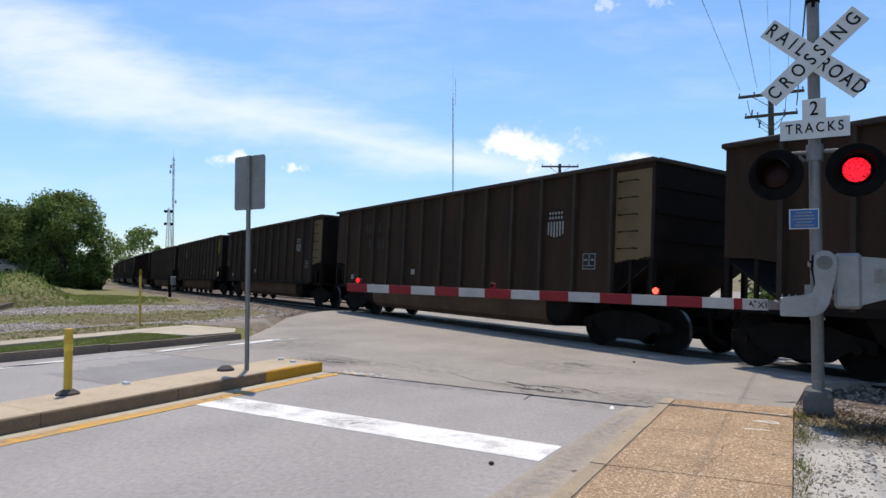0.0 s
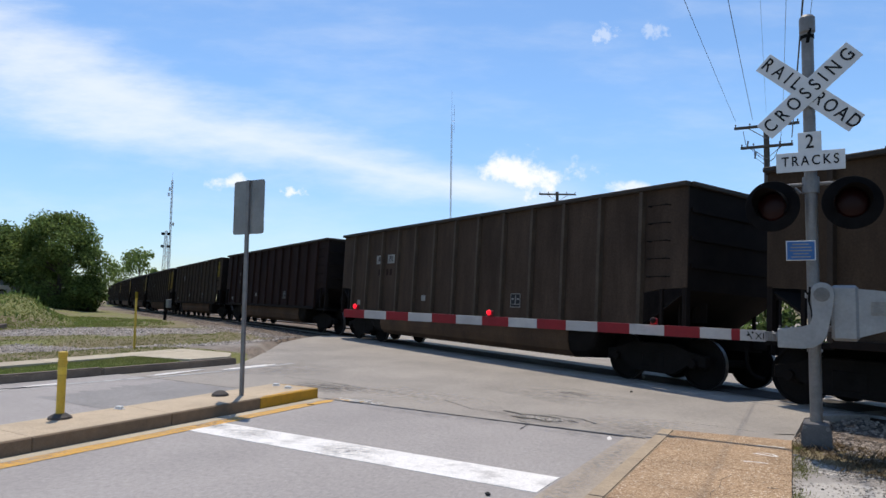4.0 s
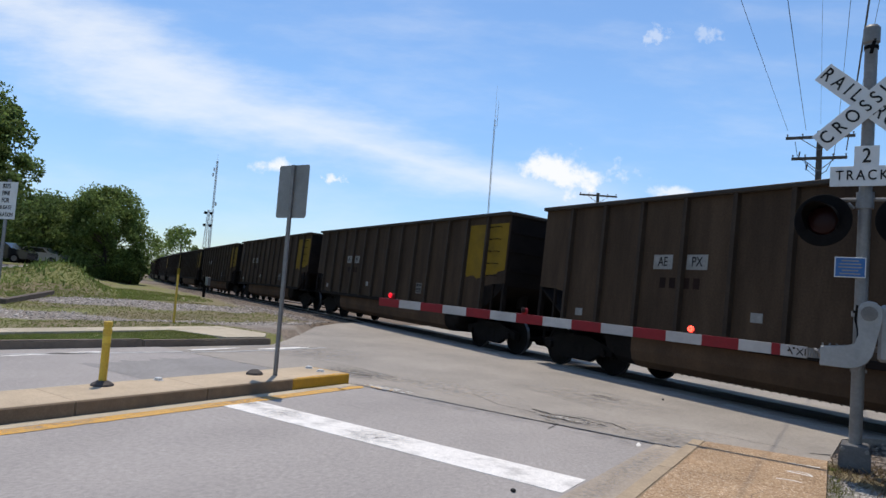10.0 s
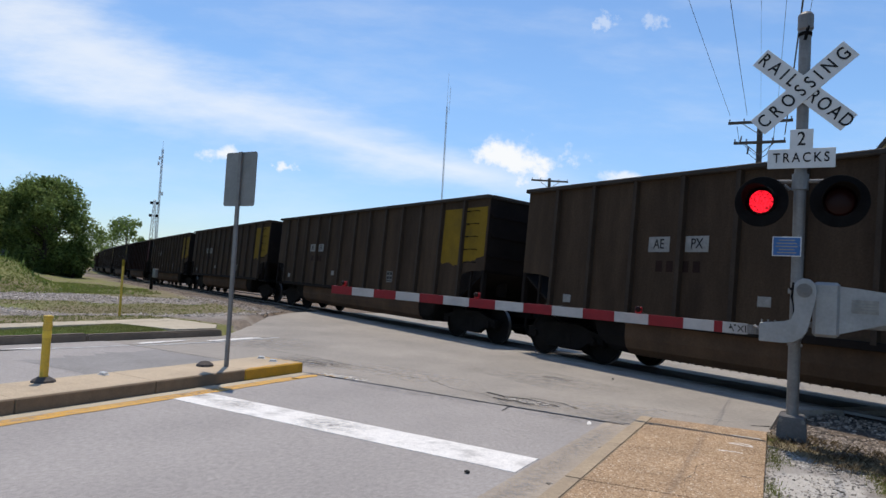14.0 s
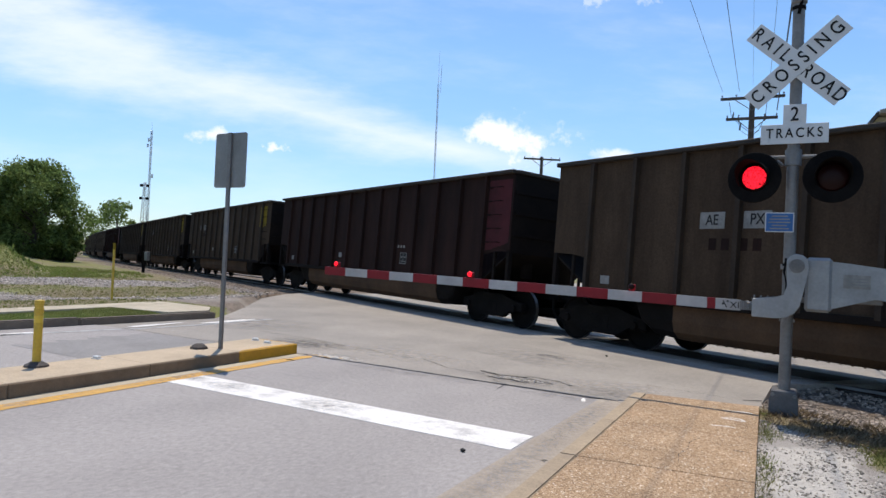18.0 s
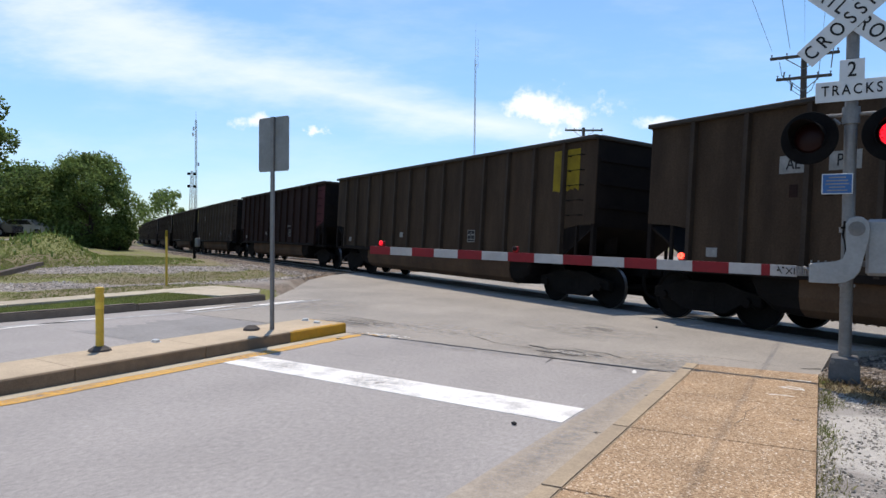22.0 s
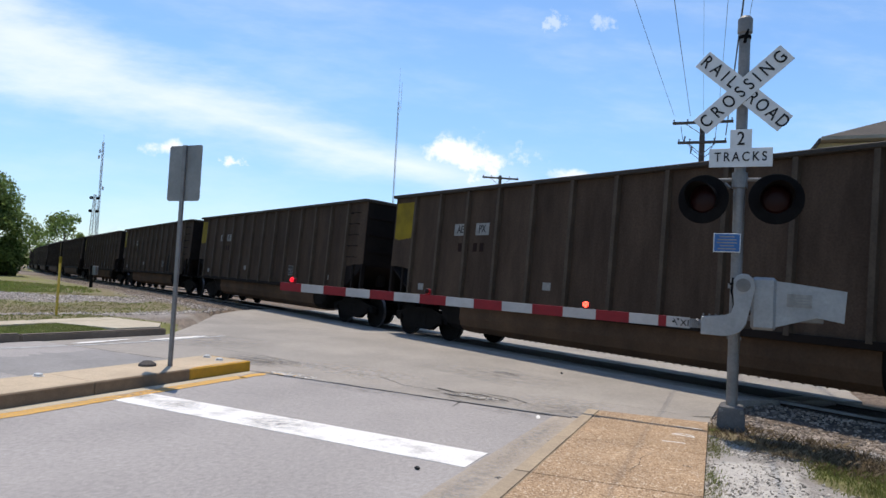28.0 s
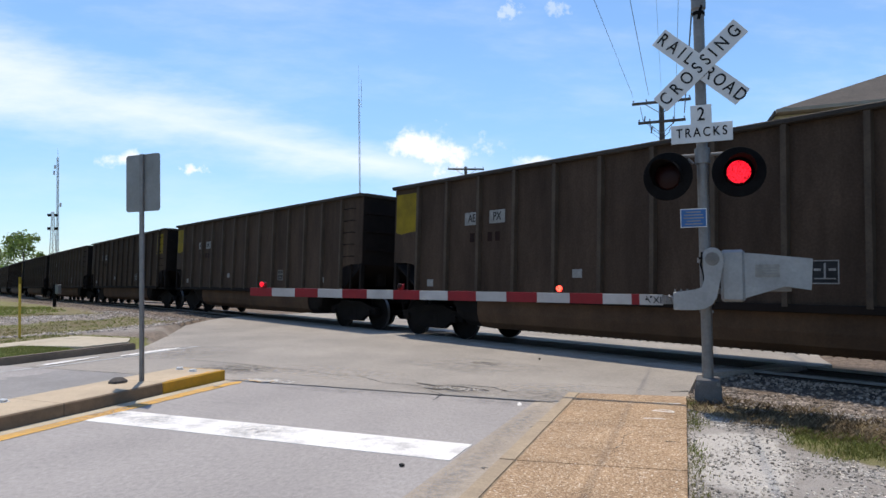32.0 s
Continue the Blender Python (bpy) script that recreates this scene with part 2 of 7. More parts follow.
MAT = {
    "asphalt": material("asphalt", (0.335, 0.305, 0.283), (0.275, 0.25, 0.233), 0.9, 0, 170, 0.8, 0.12, 0.7, (1, 0.6, 1), dist=0.004),
    "apron": material("apron", (0.335, 0.297, 0.255), (0.235, 0.21, 0.182), 0.9, 0, 120, 0.5, 0.2, 0.6, dist=0.006),
    "patch": material("patch", (0.22, 0.205, 0.193), (0.275, 0.255, 0.24), 0.9, 0, 90, 1.4, 0.3, 0.5, dist=0.006),
    "tar": material("tar", (0.025, 0.024, 0.023), (0.06, 0.057, 0.053), 0.7, 0, 60, 6, 0.3, 0.4, gloss=0.12),
    "rubble": material("rubble", (0.34, 0.325, 0.30), (0.1, 0.095, 0.09), 0.95, 0, 40, 9, 0.9, 0.9, dist=0.02),
    "paint_white": material("paint_white", (0.74, 0.705, 0.66), (0.4, 0.375, 0.35), 0.75, 0, 60, 3.2, 0.25, 0.35, dist=0.004, lo=0.5, hi=0.74),
    "paint_faded": material("paint_faded", (0.5, 0.49, 0.47), (0.3, 0.295, 0.285), 0.85, 0, 60, 5, 0.25, 0.4, dist=0.004, lo=0.3, hi=0.6),
    "paint_yellow": material("paint_yellow", (0.62, 0.33, 0.045), (0.45, 0.29, 0.12), 0.8, 0, 70, 2.5, 0.25, 0.3, dist=0.004, lo=0.45, hi=0.75),
    "kerb": material("kerb", (0.40, 0.305, 0.2), (0.31, 0.24, 0.165), 0.92, 0, 80, 1.3, 0.35, 0.4, random=0.05, dist=0.006),
    "kerb_yellow": material("kerb_yellow", (0.48, 0.255, 0.015), (0.33, 0.195, 0.03), 0.8, 0, 70, 3, 0.3, 0.35, dist=0.005, lo=0.45, hi=0.8),
    "old_concrete": material("old_concrete", (0.48, 0.41, 0.3), (0.36, 0.305, 0.225), 0.9, 0, 60, 1.2, 0.3, 0.35, random=0.06, dist=0.006),
    "kerb_dark": material("kerb_dark", (0.21, 0.163, 0.12), (0.14, 0.108, 0.08), 0.92, 0, 80, 1.3, 0.35, 0.4, random=0.05, dist=0.006),
    # median concrete again, browner and darker: the road-side face's shade is in the colour
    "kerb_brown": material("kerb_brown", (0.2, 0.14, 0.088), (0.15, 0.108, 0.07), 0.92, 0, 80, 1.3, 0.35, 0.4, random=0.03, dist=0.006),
    "arm_white": material("arm_white", (0.4, 0.38, 0.36), (0.31, 0.295, 0.28), 0.6, 0, 25, 3, 0.03, 0.1),
    "spall": material("spall", (0.52, 0.48, 0.43), (0.36, 0.33, 0.295), 0.95, 0, 40, 9, 0.5, 0.6),
    "field_stone": material("field_stone", (0.46, 0.41, 0.36), (0.3, 0.26, 0.22), 0.95, 0, 25, 2.0, 0.5, 0.6, gloss=0.15),
    "tar_grey": material("tar_grey", (0.13, 0.125, 0.12), (0.2, 0.19, 0.18), 0.9, 0, 60, 6, 0.3, 0.4),
    "wagon_dust": material("wagon_dust", (0.069, 0.0455, 0.031), (0.036, 0.0235, 0.0165), 0.75, 0.0, 30, 1.1, 0.1, 0.36, (1.6, 1.6, 0.35), 0.1, gloss=0.1),
    "rib_dust": material("rib_dust", (0.088, 0.064, 0.044), (0.045, 0.032, 0.022), 0.7, 0.0, 30, 2.2, 0.1, 0.3, (1, 1, 0.5), gloss=0.2),
    "faded_mark": material("faded_mark", (0.13, 0.105, 0.095), (0.06, 0.042, 0.036), 0.75, 0, 30, 6, 0.05, 0.3, gloss=0.15),
    "gutter": material("gutter", (0.37, 0.31, 0.245), (0.29, 0.24, 0.19), 0.92, 0, 80, 1.1, 0.35, 0.45, dist=0.006),
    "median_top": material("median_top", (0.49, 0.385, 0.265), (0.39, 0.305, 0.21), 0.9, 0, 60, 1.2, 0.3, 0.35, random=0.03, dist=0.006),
    "galv": material("galv", (0.21, 0.2, 0.19), (0.14, 0.134, 0.128), 0.55, 0.4, 40, 4, 0.1, 0.25),
    "alu_paint": material("alu_paint", (0.288, 0.291, 0.289), (0.216, 0.218, 0.217), 0.5, 0.3, 30, 3, 0.08, 0.18),
    "sign_white": material("sign_white", (0.62, 0.62, 0.61), (0.54, 0.54, 0.525), 0.55, 0, 25, 3, 0.03, 0.08),
    "sign_back": material("sign_back", (0.23, 0.23, 0.22), (0.18, 0.18, 0.17), 0.6, 0.3, 30, 3, 0.05, 0.15),
    "black": material("black", (0.007, 0.0065, 0.0068), (0.011, 0.0105, 0.0105), 0.9, 0, 40, 4, 0.1, 0.3, gloss=0.04),
    "ink": material("ink", (0.015, 0.015, 0.016), (0.03, 0.03, 0.03), 0.6, 0, 40, 4, 0.0, 0.1, gloss=0.12),
    "blue": material("blue", (0.02, 0.105, 0.29), (0.02, 0.09, 0.24), 0.5, 0, 40, 4, 0.03, 0.1),
    "red_tape": material("red_tape", (0.2, 0.006, 0.011), (0.16, 0.006, 0.01), 0.55, 0, 40, 4, 0.05, 0.15, gloss=0.3),
    "bollard": material("bollard", (0.62, 0.40, 0.03), (0.5, 0.33, 0.05), 0.6, 0, 40, 4, 0.1, 0.2),
    "reflector": material("reflector", (0.75, 0.52, 0.05), (0.65, 0.45, 0.05), 0.35, 0, 40, 4, 0.05, 0.15),
    "rubber": material("rubber", (0.045, 0.035, 0.03), (0.08, 0.065, 0.055), 0.8, 0, 40, 8, 0.2, 0.4),
    "foot": material("foot", (0.13, 0.125, 0.125), (0.075, 0.072, 0.072), 0.7, 0.2, 50, 5, 0.3, 0.3),
    "wagon": material("wagon", (0.041, 0.0235, 0.0145), (0.0185, 0.0115, 0.008), 0.75, 0.0, 30, 1.1, 0.1, 0.36, (1.6, 1.6, 0.35), 0.1, gloss=0.1),
    "wagon_grey": material("wagon_grey", (0.065, 0.042, 0.026), (0.033, 0.0212, 0.014), 0.75, 0.0, 30, 1.1, 0.1, 0.36, (1.6, 1.6, 0.35), 0.1, gloss=0.1),
    "wagon_maroon": material("wagon_maroon", (0.028, 0.0135, 0.0105), (0.0135, 0.0075, 0.0062), 0.75, 0.0, 30, 1.1, 0.1, 0.36, (1.6, 1.6, 0.35), 0.1, gloss=0.1),
    # near-black beside any side sheet: shade of the gaps and bays put into the colour
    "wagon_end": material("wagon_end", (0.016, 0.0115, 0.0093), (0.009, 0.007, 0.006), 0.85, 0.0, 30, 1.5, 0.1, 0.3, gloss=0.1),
    "chord": material("chord", (0.046, 0.037, 0.03), (0.026, 0.021, 0.017), 0.7, 0.0, 30, 1.5, 0.1, 0.3, gloss=0.2),
    "belly": material("belly", (0.088, 0.052, 0.03), (0.05, 0.031, 0.02), 0.8, 0.0, 30, 1.0, 0.1, 0.3, (1, 1, 0.6), gloss=0.15),
    "under": material("under", (0.012, 0.0098, 0.0088), (0.007, 0.006, 0.005), 0.85, 0.2, 30, 3, 0.2, 0.4, gloss=0.12),
    "tread": material("tread", (0.25, 0.24, 0.23), (0.12, 0.11, 0.1), 0.4, 0.8, 30, 3, 0.1, 0.3),
    "yellow_panel": material("yellow_panel", (0.2, 0.122, 0.011), (0.1, 0.066, 0.013), 0.65, 0, 30, 1.6, 0.08, 0.2, lo=0.42, hi=0.8, gloss=0.1),
    "yellow_dull": material("yellow_dull", (0.24, 0.17, 0.013), (0.13, 0.092, 0.014), 0.65, 0, 30, 1.6, 0.08, 0.2, lo=0.42, hi=0.8, gloss=0.1),
    "tan_panel": material("tan_panel", (0.145, 0.1, 0.05), (0.08, 0.056, 0.031), 0.7, 0, 30, 1.6, 0.08, 0.2, lo=0.42, hi=0.8, gloss=0.12),
    "maroon_panel": material("maroon_panel", (0.075, 0.018, 0.021), (0.04, 0.015, 0.016), 0.7, 0, 30, 1.6, 0.08, 0.2, gloss=0.1),
    "plate": material("plate", (0.27, 0.26, 0.24), (0.17, 0.162, 0.148), 0.7, 0, 30, 6, 0.05, 0.2, gloss=0.2),
    "faded_dark": material("faded_dark", (0.034, 0.029, 0.025), (0.05, 0.042, 0.035), 0.9, 0, 30, 6, 0.05, 0.3, gloss=0.15),
    "soot": material("soot", (0.012, 0.011, 0.010), (0.022, 0.02, 0.018), 0.95, 0, 30, 6, 0.05, 0.3, gloss=0.12),
    "rib": material("rib", (0.05, 0.034, 0.022), (0.026, 0.0175, 0.012), 0.7, 0.0, 30, 2.2, 0.1, 0.3, (1, 1, 0.5), gloss=0.2),
    "ballast_stone": material("ballast_stone", (0.27, 0.222, 0.178), (0.14, 0.113, 0.09), 0.95, 0, 25, 2.0, 0.5, 0.6, gloss=0.15),
    "rail": material("rail", (0.05, 0.037, 0.028), (0.028, 0.021, 0.017), 0.9, 0.0, 30, 3, 0.1, 0.3, gloss=0.1),
    "railhead": material("railhead", (0.26, 0.25, 0.245), (0.18, 0.17, 0.165), 0.5, 0.6, 30, 3, 0.03, 0.15),
    # crossing panel darkened to deepen the shade under the train
    "panel_dark": material("panel_dark", (0.1, 0.092, 0.085), (0.055, 0.05, 0.047), 0.9, 0, 60, 1.5, 0.3, 0.5, random=0.12, gloss=0.1),
    "sleeper": material("sleeper", (0.09, 0.07, 0.055), (0.05, 0.04, 0.033), 0.9, 0, 40, 3, 0.4, 0.5, random=0.2),
    "timber": material("timber", (0.12, 0.09, 0.065), (0.07, 0.052, 0.04), 0.9, 0, 40, 3, 0.4, 0.5, (1, 6, 6)),
    "pole_wood": material("pole_wood", (0.10, 0.082, 0.066), (0.06, 0.05, 0.042), 0.9, 0, 40, 2, 0.4, 0.4, (6, 6, 1)),
    "wire": material("wire", (0.03, 0.03, 0.032), (0.05, 0.05, 0.05), 0.6, 0.3, 10, 1, 0, 0.1),
    "tower": material("tower", (0.55, 0.55, 0.57), (0.45, 0.44, 0.45), 0.5, 0.4, 10, 0.2, 0, 0.1),
    "stone": material("stone", (0.55, 0.5, 0.43), (0.34, 0.3, 0.25), 0.9, 0, 25, 2.0, 0.5, 0.6, dist=0.01, lo=0.3, hi=0.65, gloss=0.2),
    "ballast": material("ballast", (0.23, 0.20, 0.18), (0.11, 0.10, 0.09), 0.95, 0, 30, 9, 1.0, 1.0, dist=0.03),
    "leaf": material("leaf", (0.15, 0.205, 0.06), (0.07, 0.108, 0.035), 0.6, 0, 3, 0.45, 0, 0.6, gloss=0.12),
    "leaf_light": material("leaf_light", (0.19, 0.25, 0.075), (0.095, 0.14, 0.042), 0.6, 0, 3, 0.5, 0, 0.6, gloss=0.12),
    "bark": material("bark", (0.10, 0.08, 0.06), (0.05, 0.04, 0.032), 0.95, 0, 20, 3, 0.8, 0.5, (4, 4, 1)),
    "blade": material("blade", (0.18, 0.215, 0.058), (0.225, 0.2, 0.083), 0.8, 0, 2, 0.35, 0, 0.35, lo=0.38, hi=0.62, gloss=0.12),
    "lawn": material("lawn", (0.205, 0.265, 0.068), (0.235, 0.245, 0.082), 0.8, 0, 2, 0.5, 0, 0.35, lo=0.38, hi=0.62, gloss=0.12),
    "weed": material("weed", (0.25, 0.19, 0.115), (0.14, 0.105, 0.066), 0.85, 0, 4, 1.2, 0, 0.5, gloss=0.12),
    "stucco": material("stucco", (0.46, 0.41, 0.26), (0.38, 0.34, 0.21), 0.9, 0, 15, 0.5, 0.2, 0.15),
    "roofing": material("roofing", (0.085, 0.07, 0.058), (0.06, 0.05, 0.042), 0.9, 0, 8, 0.6, 0.4, 0.35),
    "soffit": material("soffit", (0.30, 0.26, 0.2), (0.24, 0.21, 0.165), 0.85, 0, 10, 1, 0.05, 0.15),
    "car_paint": material("car_paint", (0.5, 0.51, 0.53), (0.42, 0.43, 0.45), 0.3, 0.3, 10, 1, 0, 0.05),
    "glass_dark": material("glass_dark", (0.02, 0.022, 0.025), (0.03, 0.03, 0.033), 0.08, 0, 10, 1, 0, 0.05),
    "brass": material("brass", (0.55, 0.53, 0.48), (0.4, 0.38, 0.34), 0.35, 0.8, 20, 3, 0.05, 0.2),
}


def aggregate(name):
    """Small washed pebbles in tan cement, each its own shade."""
    m = bpy.data.materials.new(name)
    m.use_nodes = True
    t = m.node_tree
    n, ln = t.nodes, t.links
    b = n["Principled BSDF"]
    b.inputs["Roughness"].default_value = 0.85
    co = n.new("ShaderNodeTexCoord").outputs["Object"]
    vo = n.new("ShaderNodeTexVoronoi")
    vo.inputs["Scale"].default_value = 92.0
    ln.new(co, vo.inputs["Vector"])
    sep = n.new("ShaderNodeSeparateColor")
    ln.new(vo.outputs["Color"], sep.inputs[0])
    ramp = n.new("ShaderNodeValToRGB")
    for pos, col in ((0.0, (0.165, 0.1, 0.048)), (0.3, (0.3, 0.188, 0.1)), (0.75, (0.405, 0.265, 0.15)), (0.93, (0.53, 0.385, 0.24)), (1.0, (0.72, 0.62, 0.5))):
        e = ramp.color_ramp.elements[0] if pos == 0 else (ramp.color_ramp.elements[-1] if pos == 1 else ramp.color_ramp.elements.new(pos))
        e.color = (*col, 1)
    ln.new(sep.outputs[0], ramp.inputs[0])
    big = n.new("ShaderNodeTexNoise")
    big.inputs["Scale"].default_value, big.inputs["Detail"].default_value = 1.6, 5
    ln.new(co, big.inputs["Vector"])
    r = n.new("ShaderNodeMapRange")
    ln.new(big.outputs["Fac"], r.inputs[0])
    r.inputs[1].default_value, r.inputs[2].default_value, r.inputs[3].default_value, r.inputs[4].default_value = 0.3, 0.7, 0.84, 1.14
    sc = n.new("ShaderNodeVectorMath")
    sc.operation = "SCALE"
    ln.new(ramp.outputs[0], sc.inputs[0])
    ln.new(r.outputs[0], sc.inputs["Scale"])
    ln.new(sc.outputs[0], b.inputs["Base Color"])
    bp = n.new("ShaderNodeBump")
    bp.inputs["Strength"].default_value, bp.inputs["Distance"].default_value = 0.5, 0.004
    bp.invert = True
    ln.new(vo.outputs["Distance"], bp.inputs["Height"])
    ln.new(bp.outputs[0], b.inputs["Normal"])
    return m


MAT["exposed"] = aggregate("exposed")


def stain_material(name, base, strength=0.7, scale=9.0):
    """A thin soiled film that thins out in ragged patches towards its rim."""
    m = material(name, base, tuple(c * 0.8 for c in base), 0.9, 0, 80, 4, 0.0, 0.4)
    t = m.node_tree
    n, ln = t.nodes, t.links
    tc = n.new("ShaderNodeTexCoord")
    off = n.new("ShaderNodeVectorMath")
    off.operation = "DISTANCE"
    flat = n.new("ShaderNodeVectorMath")
    flat.operation = "MULTIPLY"
    flat.inputs[1].default_value = (1, 1, 0)
    ln.new(tc.outputs["Generated"], flat.inputs[0])
    ln.new(flat.outputs[0], off.inputs[0])
    off.inputs[1].default_value = (0.5, 0.5, 0)
    nz = n.new("ShaderNodeTexNoise")
    nz.inputs["Scale"].default_value, nz.inputs["Detail"].default_value, nz.inputs["Roughness"].default_value = scale, 8, 0.7
    ln.new(tc.outputs["Object"], nz.inputs["Vector"])
    fade = n.new("ShaderNodeMapRange")
    ln.new(off.outputs["Value"], fade.inputs[0])
    fade.inputs[1].default_value, fade.inputs[2].default_value, fade.inputs[3].default_value, fade.inputs[4].default_value = 0.05, 0.5, 0.85, 0.0
    add = n.new("ShaderNodeMath")
    add.operation = "MULTIPLY"
    ln.new(fade.outputs[0], add.inputs[0])
    cut = n.new("ShaderNodeMapRange")
    ln.new(nz.outputs["Fac"], cut.inputs[0])
    cut.inputs[1].default_value, cut.inputs[2].default_value, cut.inputs[4].default_value = 0.38, 0.66, strength * 1.3
    ln.new(cut.outputs[0], add.inputs[1])
    clear, mx = n.new("ShaderNodeBsdfTransparent"), n.new("ShaderNodeMixShader")
    ln.new(add.outputs[0], mx.inputs[0])
    ln.new(clear.outputs[0], mx.inputs[1])
    ln.new(n["Principled BSDF"].outputs[0], mx.inputs[2])
    ln.new(mx.outputs[0], n["Material Output"].inputs["Surface"])
    return m


MAT["film_dark"] = stain_material("film_dark", (0.12, 0.108, 0.097), 0.5)
MAT["film_grey"] = stain_material("film_grey", (0.24, 0.222, 0.205), 0.4, 5.0)
MAT["film_road"] = stain_material("film_road", (0.36, 0.335, 0.31), 0.6, 12.0)
MAT["film_pale"] = stain_material("film_pale", (0.5, 0.455, 0.4), 0.6, 8.0)


def lens_material(name, lit, glow=(1.0, 0.012, 0.03, 1), power=1.0):
    """Red signal glass over a grid of small diodes; the lit face glows."""
    m = bpy.data.materials.new(name)
    m.use_nodes = True
    t = m.node_tree
    b = t.nodes["Principled BSDF"]
    b.inputs["Base Color"].default_value = (0.014, 0.0025, 0.0025, 1)
    b.inputs["Roughness"].default_value = 0.4
    b.inputs["Specular IOR Level"].default_value = 0.15
    if lit:
        vo = t.nodes.new("ShaderNodeTexVoronoi")
        vo.inputs["Scale"].default_value = 62.0
        t.links.new(t.nodes.new("ShaderNodeTexCoord").outputs["Object"], vo.inputs["Vector"])
        r = t.nodes.new("ShaderNodeMapRange")
        t.links.new(vo.outputs["Distance"], r.inputs[0])
        r.inputs[1].default_value, r.inputs[2].default_value = 0.15, 0.75
        r.inputs[3].default_value, r.inputs[4].default_value = 2.7 * power, 0.35 * power
        b.inputs["Emission Color"].default_value = glow
        t.links.new(r.outputs[0], b.inputs["Emission Strength"])
    return m


MAT["lens_lit"], MAT["lens_dark"] = lens_material("lens_lit", True), lens_material("lens_dark", False)
MAT["lens_hot"] = lens_material("lens_hot", True, (1.0, 0.06, 0.035, 1), 3.0)


# ---- mesh helpers ----
def mesh_of(name, bm, mats, smooth=False):
    bmesh.ops.recalc_face_normals(bm, faces=bm.faces)
    me = bpy.data.meshes.new(name)
    bm.to_mesh(me)
    bm.free()
    for m in (mats if isinstance(mats, (list, tuple)) else [mats]):
        me.materials.append(MAT[m] if isinstance(m, str) else m)
    if smooth:
        me.shade_smooth()
    return me


def part(name, bm, mats, parent=None, label="", smooth=False, at=None):
    me = bm if isinstance(bm, bpy.types.Mesh) else mesh_of(name, bm, mats, smooth)
    ob = new(name, me)
    if parent is not None:
        ob.parent = parent
    if at is not None:
        ob.matrix_basis = at
    return tagged(ob, label)


def empty(name, m=None):
    ob = new(name)
    ob.empty_display_size = 0.2
    if m is not None:
        ob.matrix_basis = m
    return ob


def box(bm, x0, x1, y0, y1, z0, z1, bevel=0.0):
    vs = [bm.verts.new(p) for p in ((x0, y0, z0), (x1, y0, z0), (x1, y1, z0), (x0, y1, z0), (x0, y0, z1), (x1, y0, z1), (x1, y1, z1), (x0, y1, z1))]
    fs = [bm.faces.new([vs[i] for i in q]) for q in ((3, 2, 1, 0), (4, 5, 6, 7), (0, 1, 5, 4), (1, 2, 6, 5), (2, 3, 7, 6), (3, 0, 4, 7))]
    if bevel:
        es = list({e for f in fs for e in f.edges})
        bmesh.ops.bevel(bm, geom=es, offset=bevel, segments=1, affect="EDGES")
    return bm


def prism(bm, outline, axis, a, b):
    """The outline (a ring of 2D points) drawn out from a to b along the axis 0, 1 or 2."""
    def at(p, q):
        return {0: (q, p[0], p[1]), 1: (p[0], q, p[1]), 2: (p[0], p[1], q)}[axis]
    lo, hi = [bm.verts.new(at(p, a)) for p in outline], [bm.verts.new(at(p, b)) for p in outline]
    n = len(outline)
    bm.faces.new(lo)
    bm.faces.new(hi[::-1])
    for i in range(n):
        bm.faces.new((lo[i], lo[(i + 1) % n], hi[(i + 1) % n], hi[i]))
    return bm


def tube(bm, p0, p1, r0, r1=None, n=12):
    p0, p1 = Vector(p0), Vector(p1)
    r1 = r0 if r1 is None else r1
    q = (p1 - p0).to_track_quat("Z", "Y").to_matrix()
    rings = []
    for p, r in ((p0, r0), (p1, r1)):
        rings.append([bm.verts.new(p + q @ Vector((r * math.cos(2 * math.pi * i / n), r * math.sin(2 * math.pi * i / n), 0))) for i in range(n)])
    for i in range(n):
        bm.faces.new((rings[0][i], rings[0][(i + 1) % n], rings[1][(i + 1) % n], rings[1][i]))
    bm.faces.new(rings[0][::-1])
    bm.faces.new(rings[1])
    return bm


def lathe(bm, profile, n=24, m=Matrix()):
    """A ring of (radius, height) turned about z, then set by m."""
    rings = []
    for r, h in profile:
        if r < 1e-6:
            rings.append([bm.verts.new(m @ Vector((0, 0, h)))])
        else:
            rings.append([bm.verts.new(m @ Vector((r * math.cos(2 * math.pi * i / n), r * math.sin(2 * math.pi * i / n), h))) for i in range(n)])
    for a, b in zip(rings, rings[1:]):
        for i in range(n):
            j = (i + 1) % n
            q = [a[i % len(a)], a[j % len(a)], b[j % len(b)], b[i % len(b)]]
            q = list(dict.fromkeys(q))
            if len(q) > 2:
                bm.faces.new(q)
    return bm


def path_tube(bm, points, r, n=8):
    """One bent tube through the points."""
    pts = [Vector(p) for p in points]
    rings = []
    for i, p in enumerate(pts):
        d = (pts[min(i + 1, len(pts) - 1)] - pts[max(i - 1, 0)]).normalized()
        q = d.to_track_quat("Z", "Y").to_matrix()
        rings.append([bm.verts.new(p + q @ Vector((r * math.cos(2 * math.pi * k / n), r * math.sin(2 * math.pi * k / n), 0))) for k in range(n)])
    for a, b in zip(rings, rings[1:]):
        # start each ring at the vertex nearest to the first of the ring before
        o = min(range(n), key=lambda k: (b[k].co - a[0].co).length_squared)
        for k in range(n):
            bm.faces.new((a[k], a[(k + 1) % n], b[(k + 1 + o) % n], b[(k + o) % n]))
    bm.faces.new(rings[0][::-1])
    bm.faces.new(rings[-1])
    return bm


